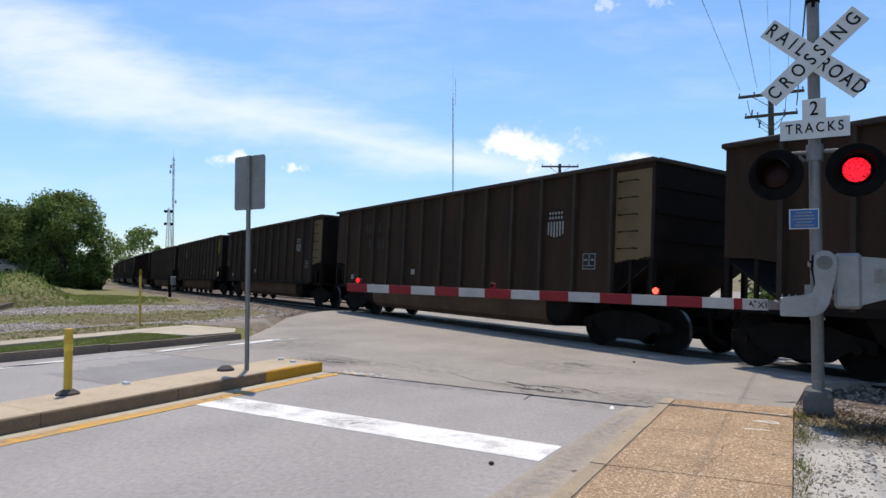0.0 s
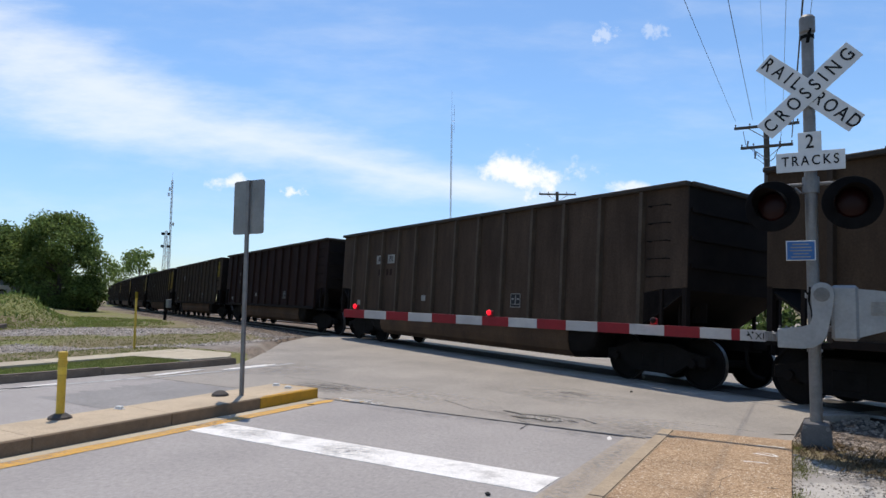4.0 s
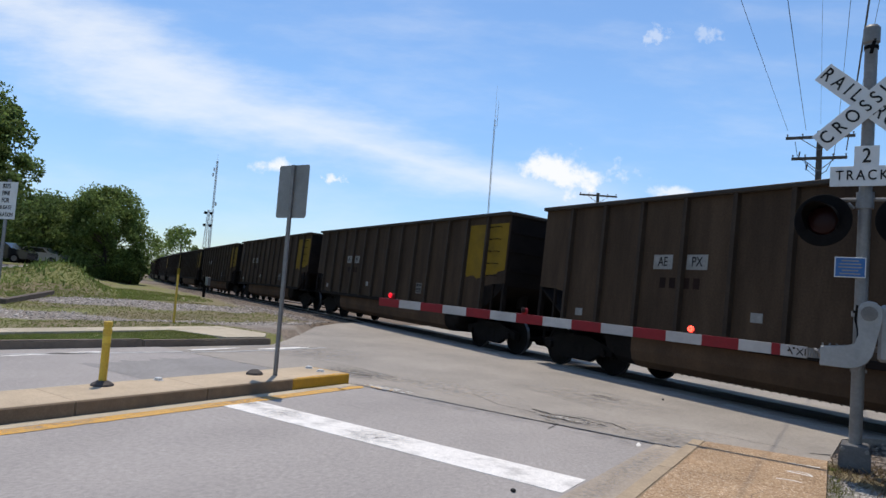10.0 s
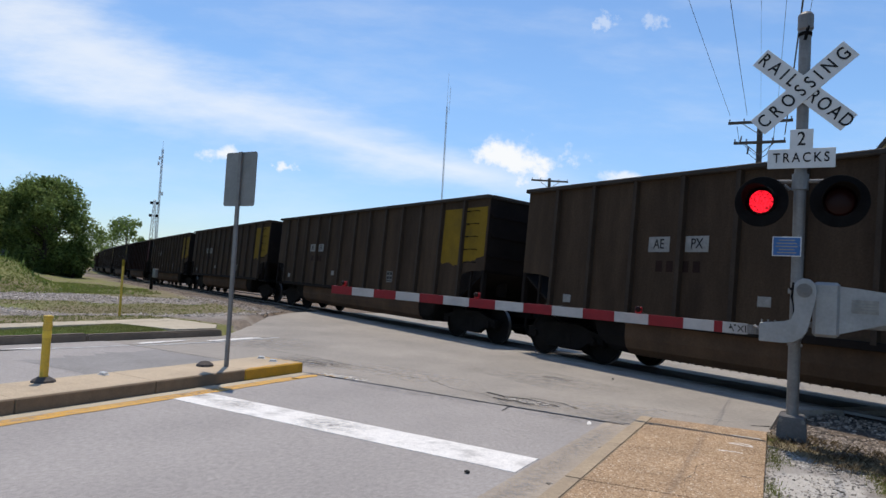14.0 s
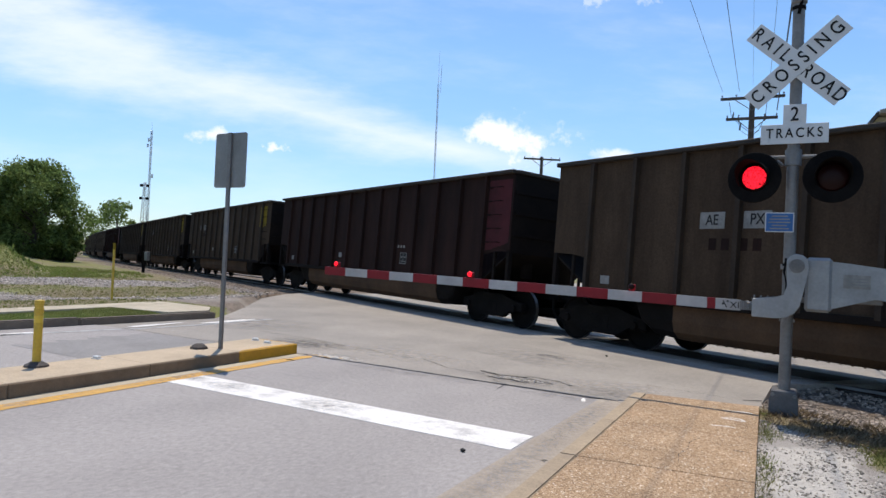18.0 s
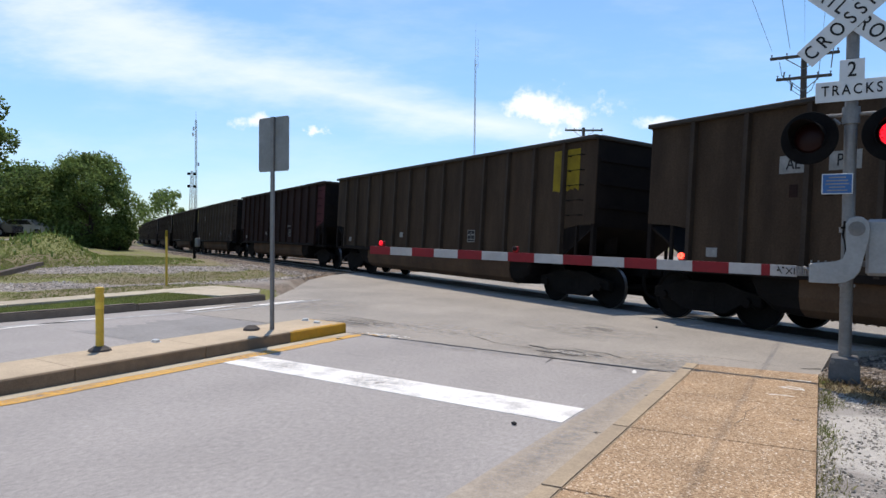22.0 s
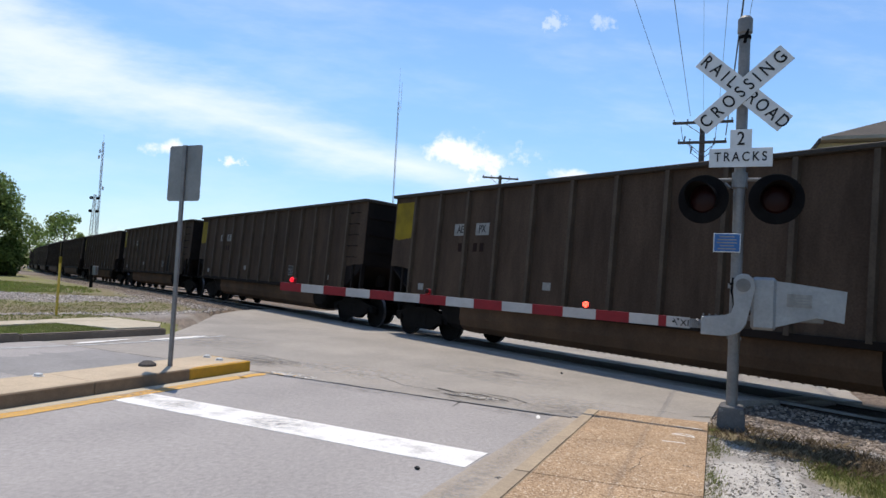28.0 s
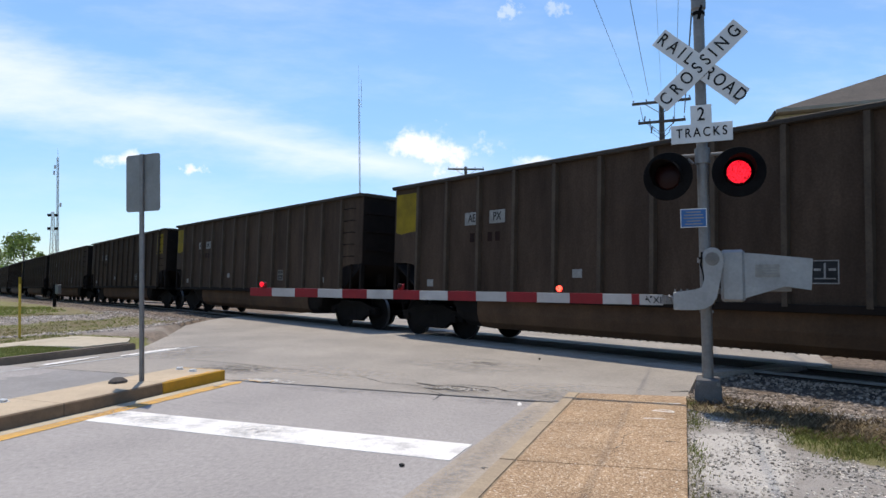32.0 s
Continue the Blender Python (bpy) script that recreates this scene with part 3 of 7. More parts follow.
def lettering(text, size, spacing=1.0):
    """The letters as a flat mesh, centred, in x and z, readable from -y."""
    cu = bpy.data.curves.new("letters", "FONT")
    cu.body, cu.size, cu.align_x, cu.align_y, cu.space_character = text, size, "CENTER", "CENTER", spacing
    cu.extrude, cu.offset = 0.0015, size * 0.011
    ob = bpy.data.objects.new("letters", cu)
    me = bpy.data.meshes.new_from_object(ob)
    me.transform(Matrix.Rotation(radians(90), 4, "X") @ Matrix.Diagonal((0.8, 1, 1, 1)))
    bpy.data.objects.remove(ob)
    me.materials.clear()
    me.materials.append(MAT["ink"])
    return me


B = bmesh.new



# ---- plan: the track, and the lie of the land ----
HEADING = radians(63.5)
ALONG = Vector((-math.sin(HEADING), math.cos(HEADING), 0))
BEYOND = Vector((math.cos(HEADING), math.sin(HEADING), 0))
TRACK_OFF, BEND_AT, BEND_R = 11.26, 22.0, 1500.0
BEND_C = BEYOND * (TRACK_OFF + BEND_R) + ALONG * BEND_AT


def smooth(x, a, b):
    k = min(1.0, max(0.0, (x - a) / (b - a)))
    return k * k * (3 - 2 * k)


def grade(s):
    """How far the line has fallen at s metres from the foot of the camera."""
    d = min(max(0.0, s - 22.0), 190.0)
    return -0.0133 * (d * d / 40.0 if d < 20 else d - 10.0)


CANT = 0.05


def cant(side):
    """The line leans into its bend: the ground falls away from the camera across the near track."""
    return -CANT * (1.7 - min(1.7, max(-2.6, side)))


def kerb_x(y):
    """The foot of the far kerb: the road widens towards the camera."""
    return -11.5 - 0.13 * (10.3 - max(2.0, min(10.3, y)))


def walk_right(y):
    return -0.45 + 0.05 * (8.3 - max(-2.0, y))


def walk_left(y):
    return -1.665 + 0.03 * (8.1 - max(-2.0, y))


def on_track(s, side=0.0):
    """A point of the line at s, side metres towards the camera, and the heading there."""
    th = max(0.0, s - BEND_AT) / BEND_R
    d = ALONG * math.cos(th) + BEYOND * math.sin(th)
    n = BEYOND * math.cos(th) - ALONG * math.sin(th)
    p = BEND_C - n * BEND_R if s > BEND_AT else BEYOND * TRACK_OFF + ALONG * s
    p = p - n * side
    return Vector((p.x, p.y, grade(s) + cant(side))), d


def off_track(x, y):
    """s along the line and metres from its middle towards the camera."""
    p = Vector((x, y, 0))
    if p.dot(ALONG) < BEND_AT:
        return p.dot(ALONG), TRACK_OFF - p.dot(BEYOND)
    q = p - BEND_C
    return BEND_AT + BEND_R * math.atan2(q.dot(ALONG), -q.dot(BEYOND)), q.length - BEND_R


APRON = [(-2.12, 7.76), (-1.84, 7.76), (-1.84, 8.31), (-0.47, 8.36), (-0.40, 10.4), (0.9, 12.3), (1.7, 13.3), (1.7, 60.0), (-17.4, 60.0), (-16.9, 21.0), (-16.2, 17.6),
         (-15.2, 15.5), (-13.6, 13.4), (-12.3, 11.6), (kerb_x(10.3), 10.36), (kerb_x(7.76), 7.76)]


def in_ring(x, y, ring):
    hit = False
    for (x0, y0), (x1, y1) in zip(ring, ring[1:] + ring[:1]):
        if (y0 > y) != (y1 > y) and x < x0 + (x1 - x0) * (y - y0) / (y1 - y0):
            hit = not hit
    return hit


def land(x, y):
    """The height of the ground."""
    s, side = off_track(x, y)
    fall = grade(s)
    z = 0.0
    edge = kerb_x(y)
    if x < edge + 0.2:
        z = 0.11 * smooth(edge - x, -0.1, 0.4) - 0.10 * smooth(-x, 14.3, 18.0)
    rough = 0.012 if -1.6 < x < 1.5 and y < 9.5 else 0.05
    z += rough * (noise.noise((x * 0.25, y * 0.25, 0)) + 0.4 * noise.noise((x * 0.9, y * 0.9, 3)))
    z += fall / (1 + (max(0.0, side - 3.0) / 16.0) ** 4)
    # mound beside the line, and the higher street behind it
    r, th = math.hypot(x, y), math.degrees(math.atan2(-x, y))
    if x < -20 and 45 < th < 130:
        bank = 0.75 * smooth(r, 30.5, 38.5) * smooth(th, 60.0, 63.0) + 0.35 * smooth(r, 50, 62) * smooth(th, 62, 66)
        z += bank + 0.62 * math.exp(-((th - 64.0) / 2.4) ** 2 - ((r - 38.5) / 3.6) ** 2) * smooth(th, 60.0, 63.0)
    w = smooth(side, 1.9, 3.9) if side > -2.2 else smooth(-side, 6.4, 8.6)
    z = (fall + cant(side) - (0.07 + 0.1 * smooth(side, 1.2, 2.0) if x > -0.6 else 0.085)) * (1 - w) + z * w
    if edge - 0.2 < x < -2.0 and y < 8.2 or -2.0 <= x < -1.3 and y < 8.2:
        z = -0.2
    elif in_ring(x, y, APRON):
        z = min(z, -0.45)
    elif -1.3 <= x < 3.0 and y < 8.2:
        z = z * 0.5 + 0.012
    return z


def zone(x, y):
    """Shares of stone and of dry growth in the ground: (stone, dry)."""
    s, side = off_track(x, y)
    n1, n2 = noise.noise((x * 0.35, y * 0.35, 7)), noise.noise((x * 0.8, y * 0.8, 11))
    stone = 1 - smooth(side, 3.3, 5.2) if side > -2 else 1 - smooth(-side, 6.5, 9)
    if x > -1.0:
        grey = 0.85 + 0.4 * n2
        dirt = smooth(side, 3.5, 3.9) * (1 - smooth(side + 0.25 * n2, 4.4, 4.8))
        green = smooth(side + 0.2 * n2, 4.5, 4.75) * (1 - smooth(side + 0.3 * n1, 5.15, 5.5)) * smooth(x + 0.2 * n2, 0.35, 0.7)
        stone = max(1 - smooth(side, 3.4, 3.9), min(grey, 1.0) * (1 - 0.75 * dirt)) * (1 - green) * smooth(y + n1, 0.0, 2.0)
    if x < -11.3 and y > 10.9:
        stone = max(stone, smooth(x + 0.5 * n1, -17.5, -15.0) * smooth(y, 10.9, 11.6) * 0.8)
    if x < -15:
        p1 = 1 - smooth(math.hypot((x + 19.6) / 5.6 * 0.73 + (y - 8.3) / 5.6 * 0.685, (x + 19.6) / 1.5 * 0.685 - (y - 8.3) / 1.5 * 0.73) + 0.7 * n1 + 0.5 * n2, 0.55, 1.35)
        p2 = 1 - smooth(math.hypot((x + 24.5) / 4.6 * 0.73 + (y - 15.0) / 4.6 * 0.685, (x + 24.5) / 3.0 * 0.685 - (y - 15.0) / 3.0 * 0.73) + 0.6 * n1 + 0.5 * n2, 0.55, 1.35)
        stone = max(stone, 0.8 * p1, 0.9 * p2)
    if x > -1.0:
        return stone, max(0.0, 1.0 - 1.4 * green + 0.3 * n2)
    return stone, min(1.0, max(0.0, (0.25 if x < -31 else 0.1 if x > -13.45 and x < -11 else 0.55) + 0.9 * n1 + 0.35 * n2))


# ---- ground ----
def steps(lo, hi, fine, far):
    out, x, k = [], lo, fine
    while x < hi:
        out.append(x)
        x += fine
    left, right, d = [], [], fine
    while d < far:
        d *= 1.35
        left.append((left[-1] if left else lo) - d)
        right.append((right[-1] if right else hi) + d)
    return left[::-1] + out + [hi] + right


def chalk(x, y):
    """Share of pale chalky grit beside the pavement."""
    return 1 - smooth(math.hypot((x + 0.02) / 0.62, (y - 6.0) / 1.1) + 0.35 * noise.noise((x * 2.2, y * 2.2, 5)), 0.62, 1.05) if x > -0.7 else 0.0


def ground_material():
    m = bpy.data.materials.new("ground")
    m.use_nodes = True
    t = m.node_tree
    n, ln = t.nodes, t.links
    b = n["Principled BSDF"]
    b.inputs["Roughness"].default_value = 0.95
    co = n.new("ShaderNodeTexCoord").outputs["Object"]

    def nz(scale, detail=5, rough=0.6):
        q = n.new("ShaderNodeTexNoise")
        q.inputs["Scale"].default_value, q.inputs["Detail"].default_value, q.inputs["Roughness"].default_value = scale, detail, rough
        ln.new(co, q.inputs["Vector"])
        return q.outputs["Fac"]

    def ramp(v, lo, hi):
        q = n.new("ShaderNodeMapRange")
        ln.new(v, q.inputs[0])
        q.inputs[1].default_value, q.inputs[2].default_value = lo, hi
        return q.outputs[0]

    def mix(f, a, c):
        q = n.new("ShaderNodeMix")
        q.data_type = "RGBA"
        ln.new(f, q.inputs["Factor"])
        for k, w in (("A", a), ("B", c)):
            if isinstance(w, tuple):
                q.inputs[k].default_value = (*w, 1)
            else:
                ln.new(w, q.inputs[k])
        return q.outputs["Result"]

    def attr(name):
        q = n.new("ShaderNodeAttribute")
        q.attribute_name = name
        return q.outputs["Fac"]

    def add(a, c, k):
        q = n.new("ShaderNodeMath")
        q.operation = "MULTIPLY_ADD"
        ln.new(c, q.inputs[0])
        q.inputs[1].default_value = k
        ln.new(a, q.inputs[2])
        return q.outputs[0]

    green = mix(ramp(nz(9), 0.35, 0.65), (0.15, 0.165, 0.045), (0.215, 0.2, 0.075))
    straw = mix(ramp(nz(12), 0.35, 0.65), (0.235, 0.188, 0.1), (0.155, 0.122, 0.07))
    growth = mix(ramp(add(attr("dry"), nz(2.2), 0.6), 0.55, 1.05), green, straw)
    growth = mix(ramp(nz(0.45, 6, 0.65), 0.5, 0.66), growth, mix(ramp(nz(7), 0.35, 0.65), (0.17, 0.125, 0.07), (0.13, 0.12, 0.05)))
    vo = n.new("ShaderNodeTexVoronoi")
    vo.inputs["Scale"].default_value = 16
    ln.new(co, vo.inputs["Vector"])
    sand = mix(ramp(nz(1.3), 0.4, 0.62), (0.36, 0.325, 0.29), (0.235, 0.205, 0.178))
    pebble = mix(ramp(vo.outputs["Color"], 0.2, 0.8), sand, (0.33, 0.3, 0.265))
    bare = mix(ramp(nz(55, 3), 0.3, 0.7), pebble, sand)
    bed = mix(ramp(vo.outputs["Color"], 0.2, 0.8), (0.22, 0.162, 0.118), (0.105, 0.078, 0.057))
    bare = mix(attr("bed"), bare, bed)
    bare = mix(ramp(add(attr("chalk"), nz(11, 8, 0.8), 1.6), 1.25, 2.0), bare, (0.56, 0.515, 0.455))
    # near-black band along the near track: the train's shade painted into the ground
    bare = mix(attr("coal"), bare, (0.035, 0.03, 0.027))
    col = mix(ramp(add(attr("stone"), nz(5), 0.5), 0.62, 0.88), growth, bare)
    ln.new(col, b.inputs["Base Color"])
    bp = n.new("ShaderNodeBump")
    bp.inputs["Strength"].default_value, bp.inputs["Distance"].default_value = 0.8, 0.03
    ln.new(nz(40, 4), bp.inputs["Height"])
    ln.new(bp.outputs[0], b.inputs["Normal"])
    return m


def ground():
    xs, ys = steps(-46.0, 9.0, 0.45, 400.0), steps(-4.0, 27.0, 0.45, 400.0)
    xs = sorted(set(xs + [-0.6 + 0.15 * i for i in range(24)]))
    ys = sorted(set(ys + [4.0 + 0.15 * i for i in range(40)]))
    verts, stone, dry, bed, pale, coal = [], [], [], [], [], []
    for y in ys:
        for x in xs:
            verts.append((x, y, land(x, y)))
            a, c = zone(x, y)
            stone.append(a)
            dry.append(c)
            pale.append(chalk(x, y))
            across = off_track(x, y)[1]
            # share of painted shade under the train, fading out past its sides
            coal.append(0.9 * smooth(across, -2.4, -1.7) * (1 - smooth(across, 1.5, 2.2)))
            bed.append(max(0.45 + 0.5 * noise.noise((x * 0.5, y * 0.5, 21)), 1 - smooth(across, 3.8, 6.4)) if x < -11 else 1 - smooth(across, 2.6, 4.4))
    w = len(xs)
    faces = [(j * w + i, j * w + i + 1, (j + 1) * w + i + 1, (j + 1) * w + i) for j in range(len(ys) - 1) for i in range(w - 1)]
    me = bpy.data.meshes.new("ground")
    me.from_pydata(verts, [], faces)
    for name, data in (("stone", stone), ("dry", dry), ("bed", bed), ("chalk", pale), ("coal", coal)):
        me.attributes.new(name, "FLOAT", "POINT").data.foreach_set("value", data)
    me.materials.append(ground_material())
    me.shade_smooth()
    tagged(new("ground", me), "rough grass and stony dirt beside the railway line", "ground", kind="structure")


ground()


# ---- road, crossing, kerbs, pavements ----
def slab(name, ring, z0, z1, mat, label, category="road"):
    return tagged(new(name, mesh_of(name, prism(B(), ring, 2, z0, z1), mat)), label, category, kind="structure")


road = slab("road", [(kerb_x(2) - 0.01, -40), (-2.12, -40), (-2.12, 7.75), (kerb_x(7.75) - 0.01, 7.75), (kerb_x(2) - 0.01, 2.0)], -0.3, 0.0, "asphalt", "grey worn asphalt road before the level crossing")


def apron():
    """The crossing: level up to the near track, then falling across it."""
    bm = prism(B(), APRON, 2, -0.3, -0.008)
    for side in (1.7, -2.6):
        bmesh.ops.bisect_plane(bm, geom=list(bm.verts) + list(bm.edges) + list(bm.faces), plane_co=BEYOND * (TRACK_OFF - side), plane_no=BEYOND)
    for v in bm.verts:
        v.co.z += cant(off_track(v.co.x, v.co.y)[1])
    return tagged(new("crossing", mesh_of("crossing", bm, "apron")), "patched concrete and asphalt apron of the level crossing", "road", kind="structure")


crossing = apron()
gutter = slab("gutter", [(-2.115, -40), (walk_left(-2) - 0.151, -40), (walk_left(-2) - 0.151, -2), (walk_left(8) - 0.151, 8.0), (-1.95, 7.75), (-2.115, 7.75)], -0.3, 0.006, "gutter", "tan concrete gutter along the kerb", "gutter")


def strip(name, points, w, z, mat, parent, label="", seed=1, rag=0.3):
    """A flat ragged strip laid on the road along the points."""
    rnd = random.Random(seed)
    bm = B()
    pts = []
    for (x0, y0), (x1, y1) in zip(points, points[1:]):
        k = max(1, int(math.hypot(x1 - x0, y1 - y0) / 0.12))
        pts += [(x0 + (x1 - x0) * i / k, y0 + (y1 - y0) * i / k) for i in range(k)]
    pts.append(points[-1])
    prev = None
    for i, p in enumerate(pts):
        q, r = pts[max(0, i - 1)], pts[min(len(pts) - 1, i + 1)]
        d = Vector((r[0] - q[0], r[1] - q[1], 0)).normalized()
        nrm = Vector((-d.y, d.x, 0))
        c = Vector((*p, z)) + nrm * rnd.uniform(-1, 1) * w * rag
        a, b = (bm.verts.new(c + nrm * w * rnd.uniform(0.5 - rag * 0.5, 0.5 + rag * 0.5) * k) for k in (1, -1))
        if prev:
            bm.faces.new((prev[0], a, b, prev[1]))
        prev = (a, b)
    return part(name, bm, mat, parent, label)


def blob(name, cx, cy, rx, ry, z, mat, parent, label="", seed=1, turn=0.0, rag=0.35, n=36):
    rnd = random.Random(seed)
    bm = B()
    c, s = math.cos(turn), math.sin(turn)
    ring = []
    waves = [(q, rag / q ** 0.6 * rnd.uniform(0.3, 0.8), rnd.uniform(0, 6.28)) for q in (2, 3, 5, 8)]
    for i in range(n):
        a = 2 * math.pi * i / n
        k = 1 + sum(w * math.sin(q * a + f) for q, w, f in waves)
        x, y = rx * k * math.cos(a), ry * k * math.sin(a)
        ring.append(bm.verts.new((cx + c * x - s * y, cy + s * x + c * y, z)))
    bm.faces.new(ring)
    return part(name, bm, mat, parent, label)


# painted lines and scars of the road
bm = B()
box(bm, -6.50, -2.15, 5.14, 5.67, -0.01, 0.004)
part("stop_line", bm, "paint_white", road, "white painted stop line, worn")
strip("centre_line", [(-6.56, -12), (-6.56, 7.3)], 0.2, 0.005, "paint_yellow", road, "yellow painted line beside the median kerb", 81, 0.05)
strip("gutter_strip", [(-6.77, -30), (-6.77, 7.75)], 0.18, 0.002, "old_concrete", road, "pale concrete strip at the kerb", 60, 0.06)
blob("faded_paint", -6.54, 7.5, 0.10, 0.24, 0.005, "paint_yellow", road, "worn yellow paint", 5, 0, 0.3)
blob("faded_paint", -6.35, 7.9, 0.22, 0.12, -0.003, "paint_faded", crossing, "worn pale paint", 6, 0, 0.4)
strip("edge_line", [(-12.2, -30), (-12.2, 2.0), (-11.5, 5.4), (-10.95, 7.7)], 0.12, 0.004, "paint_faded", road, "faded white edge line", 23, 0.1)
strip("edge_line", [(-10.93, 7.77), (-10.65, 9.45), (-10.62, 11.2)], 0.12, -0.003, "paint_faded", crossing, "faded white edge line", 3, 0.1)
for i, (x, y, ry) in enumerate(((-11.42, 5.7, 0.7), (-11.15, 8.5, 0.55), (-10.8, 10.1, 0.8))):
    blob("faded_paint", x, y, 0.10, ry, 0.004, "paint_white", road if y < 7.5 else crossing, "patch of old white paint", 20 + i, 0, 0.45, 48)
strip("road_patch", [(-9.3, 5.4), (-9.3, 7.72)], 1.9, 0.003, "patch", road, "darker asphalt repair", 78, 0.08)
strip("road_joint", [(-6.75, 7.79), (-5.2, 7.77), (-3.6, 7.74), (-2.4, 7.72), (-1.9, 7.74)], 0.035, 0.006, "tar", road, "open tarred joint across the lane", 2)
strip("road_joint", [(-11.1, 7.76), (-9.0, 7.75), (-6.75, 7.79)], 0.02, 0.006, "tar", road, "tarred joint", 12)
strip("crack", [(-6.4, 9.0), (-5.6, 8.75), (-5.2, 8.8), (-4.5, 8.35), (-3.9, 8.3)], 0.011, -0.003, "tar", crossing, "", 4, 0.6)
strip("crack", [(-9.2, 9.4), (-8.0, 9.3), (-6.9, 9.05), (-6.4, 9.0)], 0.014, -0.003, "tar", crossing, "", 14, 0.6)
strip("crack", [(-3.6, 7.95), (-3.35, 7.78), (-3.3, 7.4)], 0.015, 0.006, "tar", road, "", 8, 0.6)
strip("crack", [(-3.4, 8.55), (-2.9, 8.5), (-2.65, 8.3)], 0.02, -0.002, "tar", crossing, "", 9, 0.6)
strip("crack", [(-1.85, 9.08), (-1.3, 9.02), (-0.86, 8.95)], 0.008, -0.003, "tar", crossing, "", 10, 0.6)
strip("crack", [(-0.66, 8.93), (-0.45, 9.05)], 0.025, -0.003, "tar", crossing, "", 15, 0.5)
strip("crack", [(-6.0, 6.4), (-4.2, 6.55), (-2.6, 6.5)], 0.0035, 0.003, "tar_grey", road, "", 11, 0.8)


def spalls(cx, cy, rx, ry, count, size, z, mat, label, seed):
    """Many small ragged flakes where the surface has broken up."""
    rnd = random.Random(seed)
    bm = B()
    for _ in range(count):
        a, q = rnd.uniform(0, 6.28), rnd.random() ** 0.6
        x, y = cx + rx * q * math.cos(a), cy + ry * q * math.sin(a)
        r = size * rnd.uniform(0.35, 1.3)
        n = 7
        vs = [bm.verts.new((x + 1.6 * r * rnd.uniform(0.4, 1.2) * math.cos(6.283 * i / n), y + r * rnd.uniform(0.4, 1.2) * math.sin(6.283 * i / n), z + 0.00004 * _)) for i in range(n)]
        bm.faces.new(vs)
    tagged(part("broken_patch", bm, mat, crossing, label), kind="stuff")


def smear(cx, cy, rx, ry, z, mat, parent, label, turn=0.0):
    """A soiled patch, thinning out to its rim."""
    bm = B()
    c, q = math.cos(turn), math.sin(turn)
    bm.faces.new([bm.verts.new((cx + c * x - q * y, cy + q * x + c * y, z)) for x, y in ((-rx, -ry), (rx, -ry), (rx, ry), (-rx, ry))])
    return part("stain", bm, mat, parent, label)


smear(-3.35, 8.25, 0.85, 0.4, -0.0058, "film_dark", crossing, "grimy broken surface")
smear(-3.3, 8.25, 0.5, 0.22, -0.005, "film_pale", crossing, "pale broken patch of surface")
spalls(-3.32, 8.26, 0.32, 0.12, 130, 0.014, -0.004, "spall", "pale broken flakes in the surface", 72)
spalls(-3.25, 8.2, 0.42, 0.15, 26, 0.009, -0.002, "tar", "dark broken pits in the surface", 71)
for i, pts in enumerate(([(-3.72, 8.36), (-3.55, 8.4), (-3.35, 8.43), (-3.15, 8.36), (-3.0, 8.3)], [(-3.78, 8.22), (-3.6, 8.14), (-3.45, 8.17), (-3.3, 8.1), (-3.12, 8.17), (-3.0, 8.26)],
                         [(-4.05, 8.5), (-3.85, 8.42), (-3.72, 8.36)], [(-3.0, 8.3), (-2.86, 8.24)])):
    strip("crack", pts, 0.028, -0.002, "tar", crossing, "", 90 + i, 1.0)
smear(-2.15, 8.2, 0.62, 0.42, -0.0056, "film_dark", crossing, "oily stain at the pavement corner", 0.2)
smear(-2.2, 8.75, 0.7, 0.3, -0.0052, "film_pale", crossing, "pale dusty smear", 0.25)
smear(-2.6, 7.55, 0.6, 0.2, 0.0035, "film_grey", road, "grey grime along the joint")
smear(-4.6, 7.6, 1.5, 0.22, 0.0035, "film_grey", road, "grey grime along the joint")
smear(-5.9, 9.0, 1.5, 0.5, -0.0056, "film_pale", crossing, "pale worn concrete", -0.2)
smear(-7.5, 8.75, 0.95, 0.5, -0.0052, "film_dark", crossing, "dark stained patch", -0.3)
smear(-7.5, 8.75, 0.8, 0.42, -0.0048, "film_dark", crossing, "dark stained patch", -0.1)
smear(-10.2, 10.2, 1.6, 1.0, -0.0056, "film_grey", crossing, "grey worn patch", 0.4)
smear(-3.9, 10.4, 1.6, 0.7, -0.0056, "film_grey", crossing, "grey tyre grime", -0.45)
for cx, cy, rx, ry in ((-5.75, 5.42, 0.42, 0.3), (-4.35, 5.4, 0.5, 0.34), (-6.4, 5.5, 0.2, 0.2)):
    smear(cx, cy, rx, ry, 0.0055, "film_road", road, "worn through paint")
smear(-1.98, 6.6, 0.16, 1.2, 0.0075, "film_road", gutter, "dirt in the gutter")
smear(-1.95, 4.6, 0.18, 1.4, 0.0075, "film_road", gutter, "dirt in the gutter")
for y in (0.5, 3.2, 5.6):
    smear(-6.58, y, 0.12, 1.3, 0.0068, "film_road", road, "worn through paint")
smear(-6.25, 7.95, 0.6, 0.3, -0.0052, "film_pale", crossing, "pale worn paint")
spalls(-6.2, 7.95, 0.5, 0.14, 60, 0.02, -0.003, "paint_white", "flakes of old pale paint", 75)
spalls(-6.35, 7.88, 0.32, 0.1, 40, 0.018, -0.001, "paint_yellow", "flakes of old yellow paint", 80)
smear(-3.75, 10.6, 0.32, 0.14, -0.0045, "film_dark", crossing, "dark scar", -0.45)
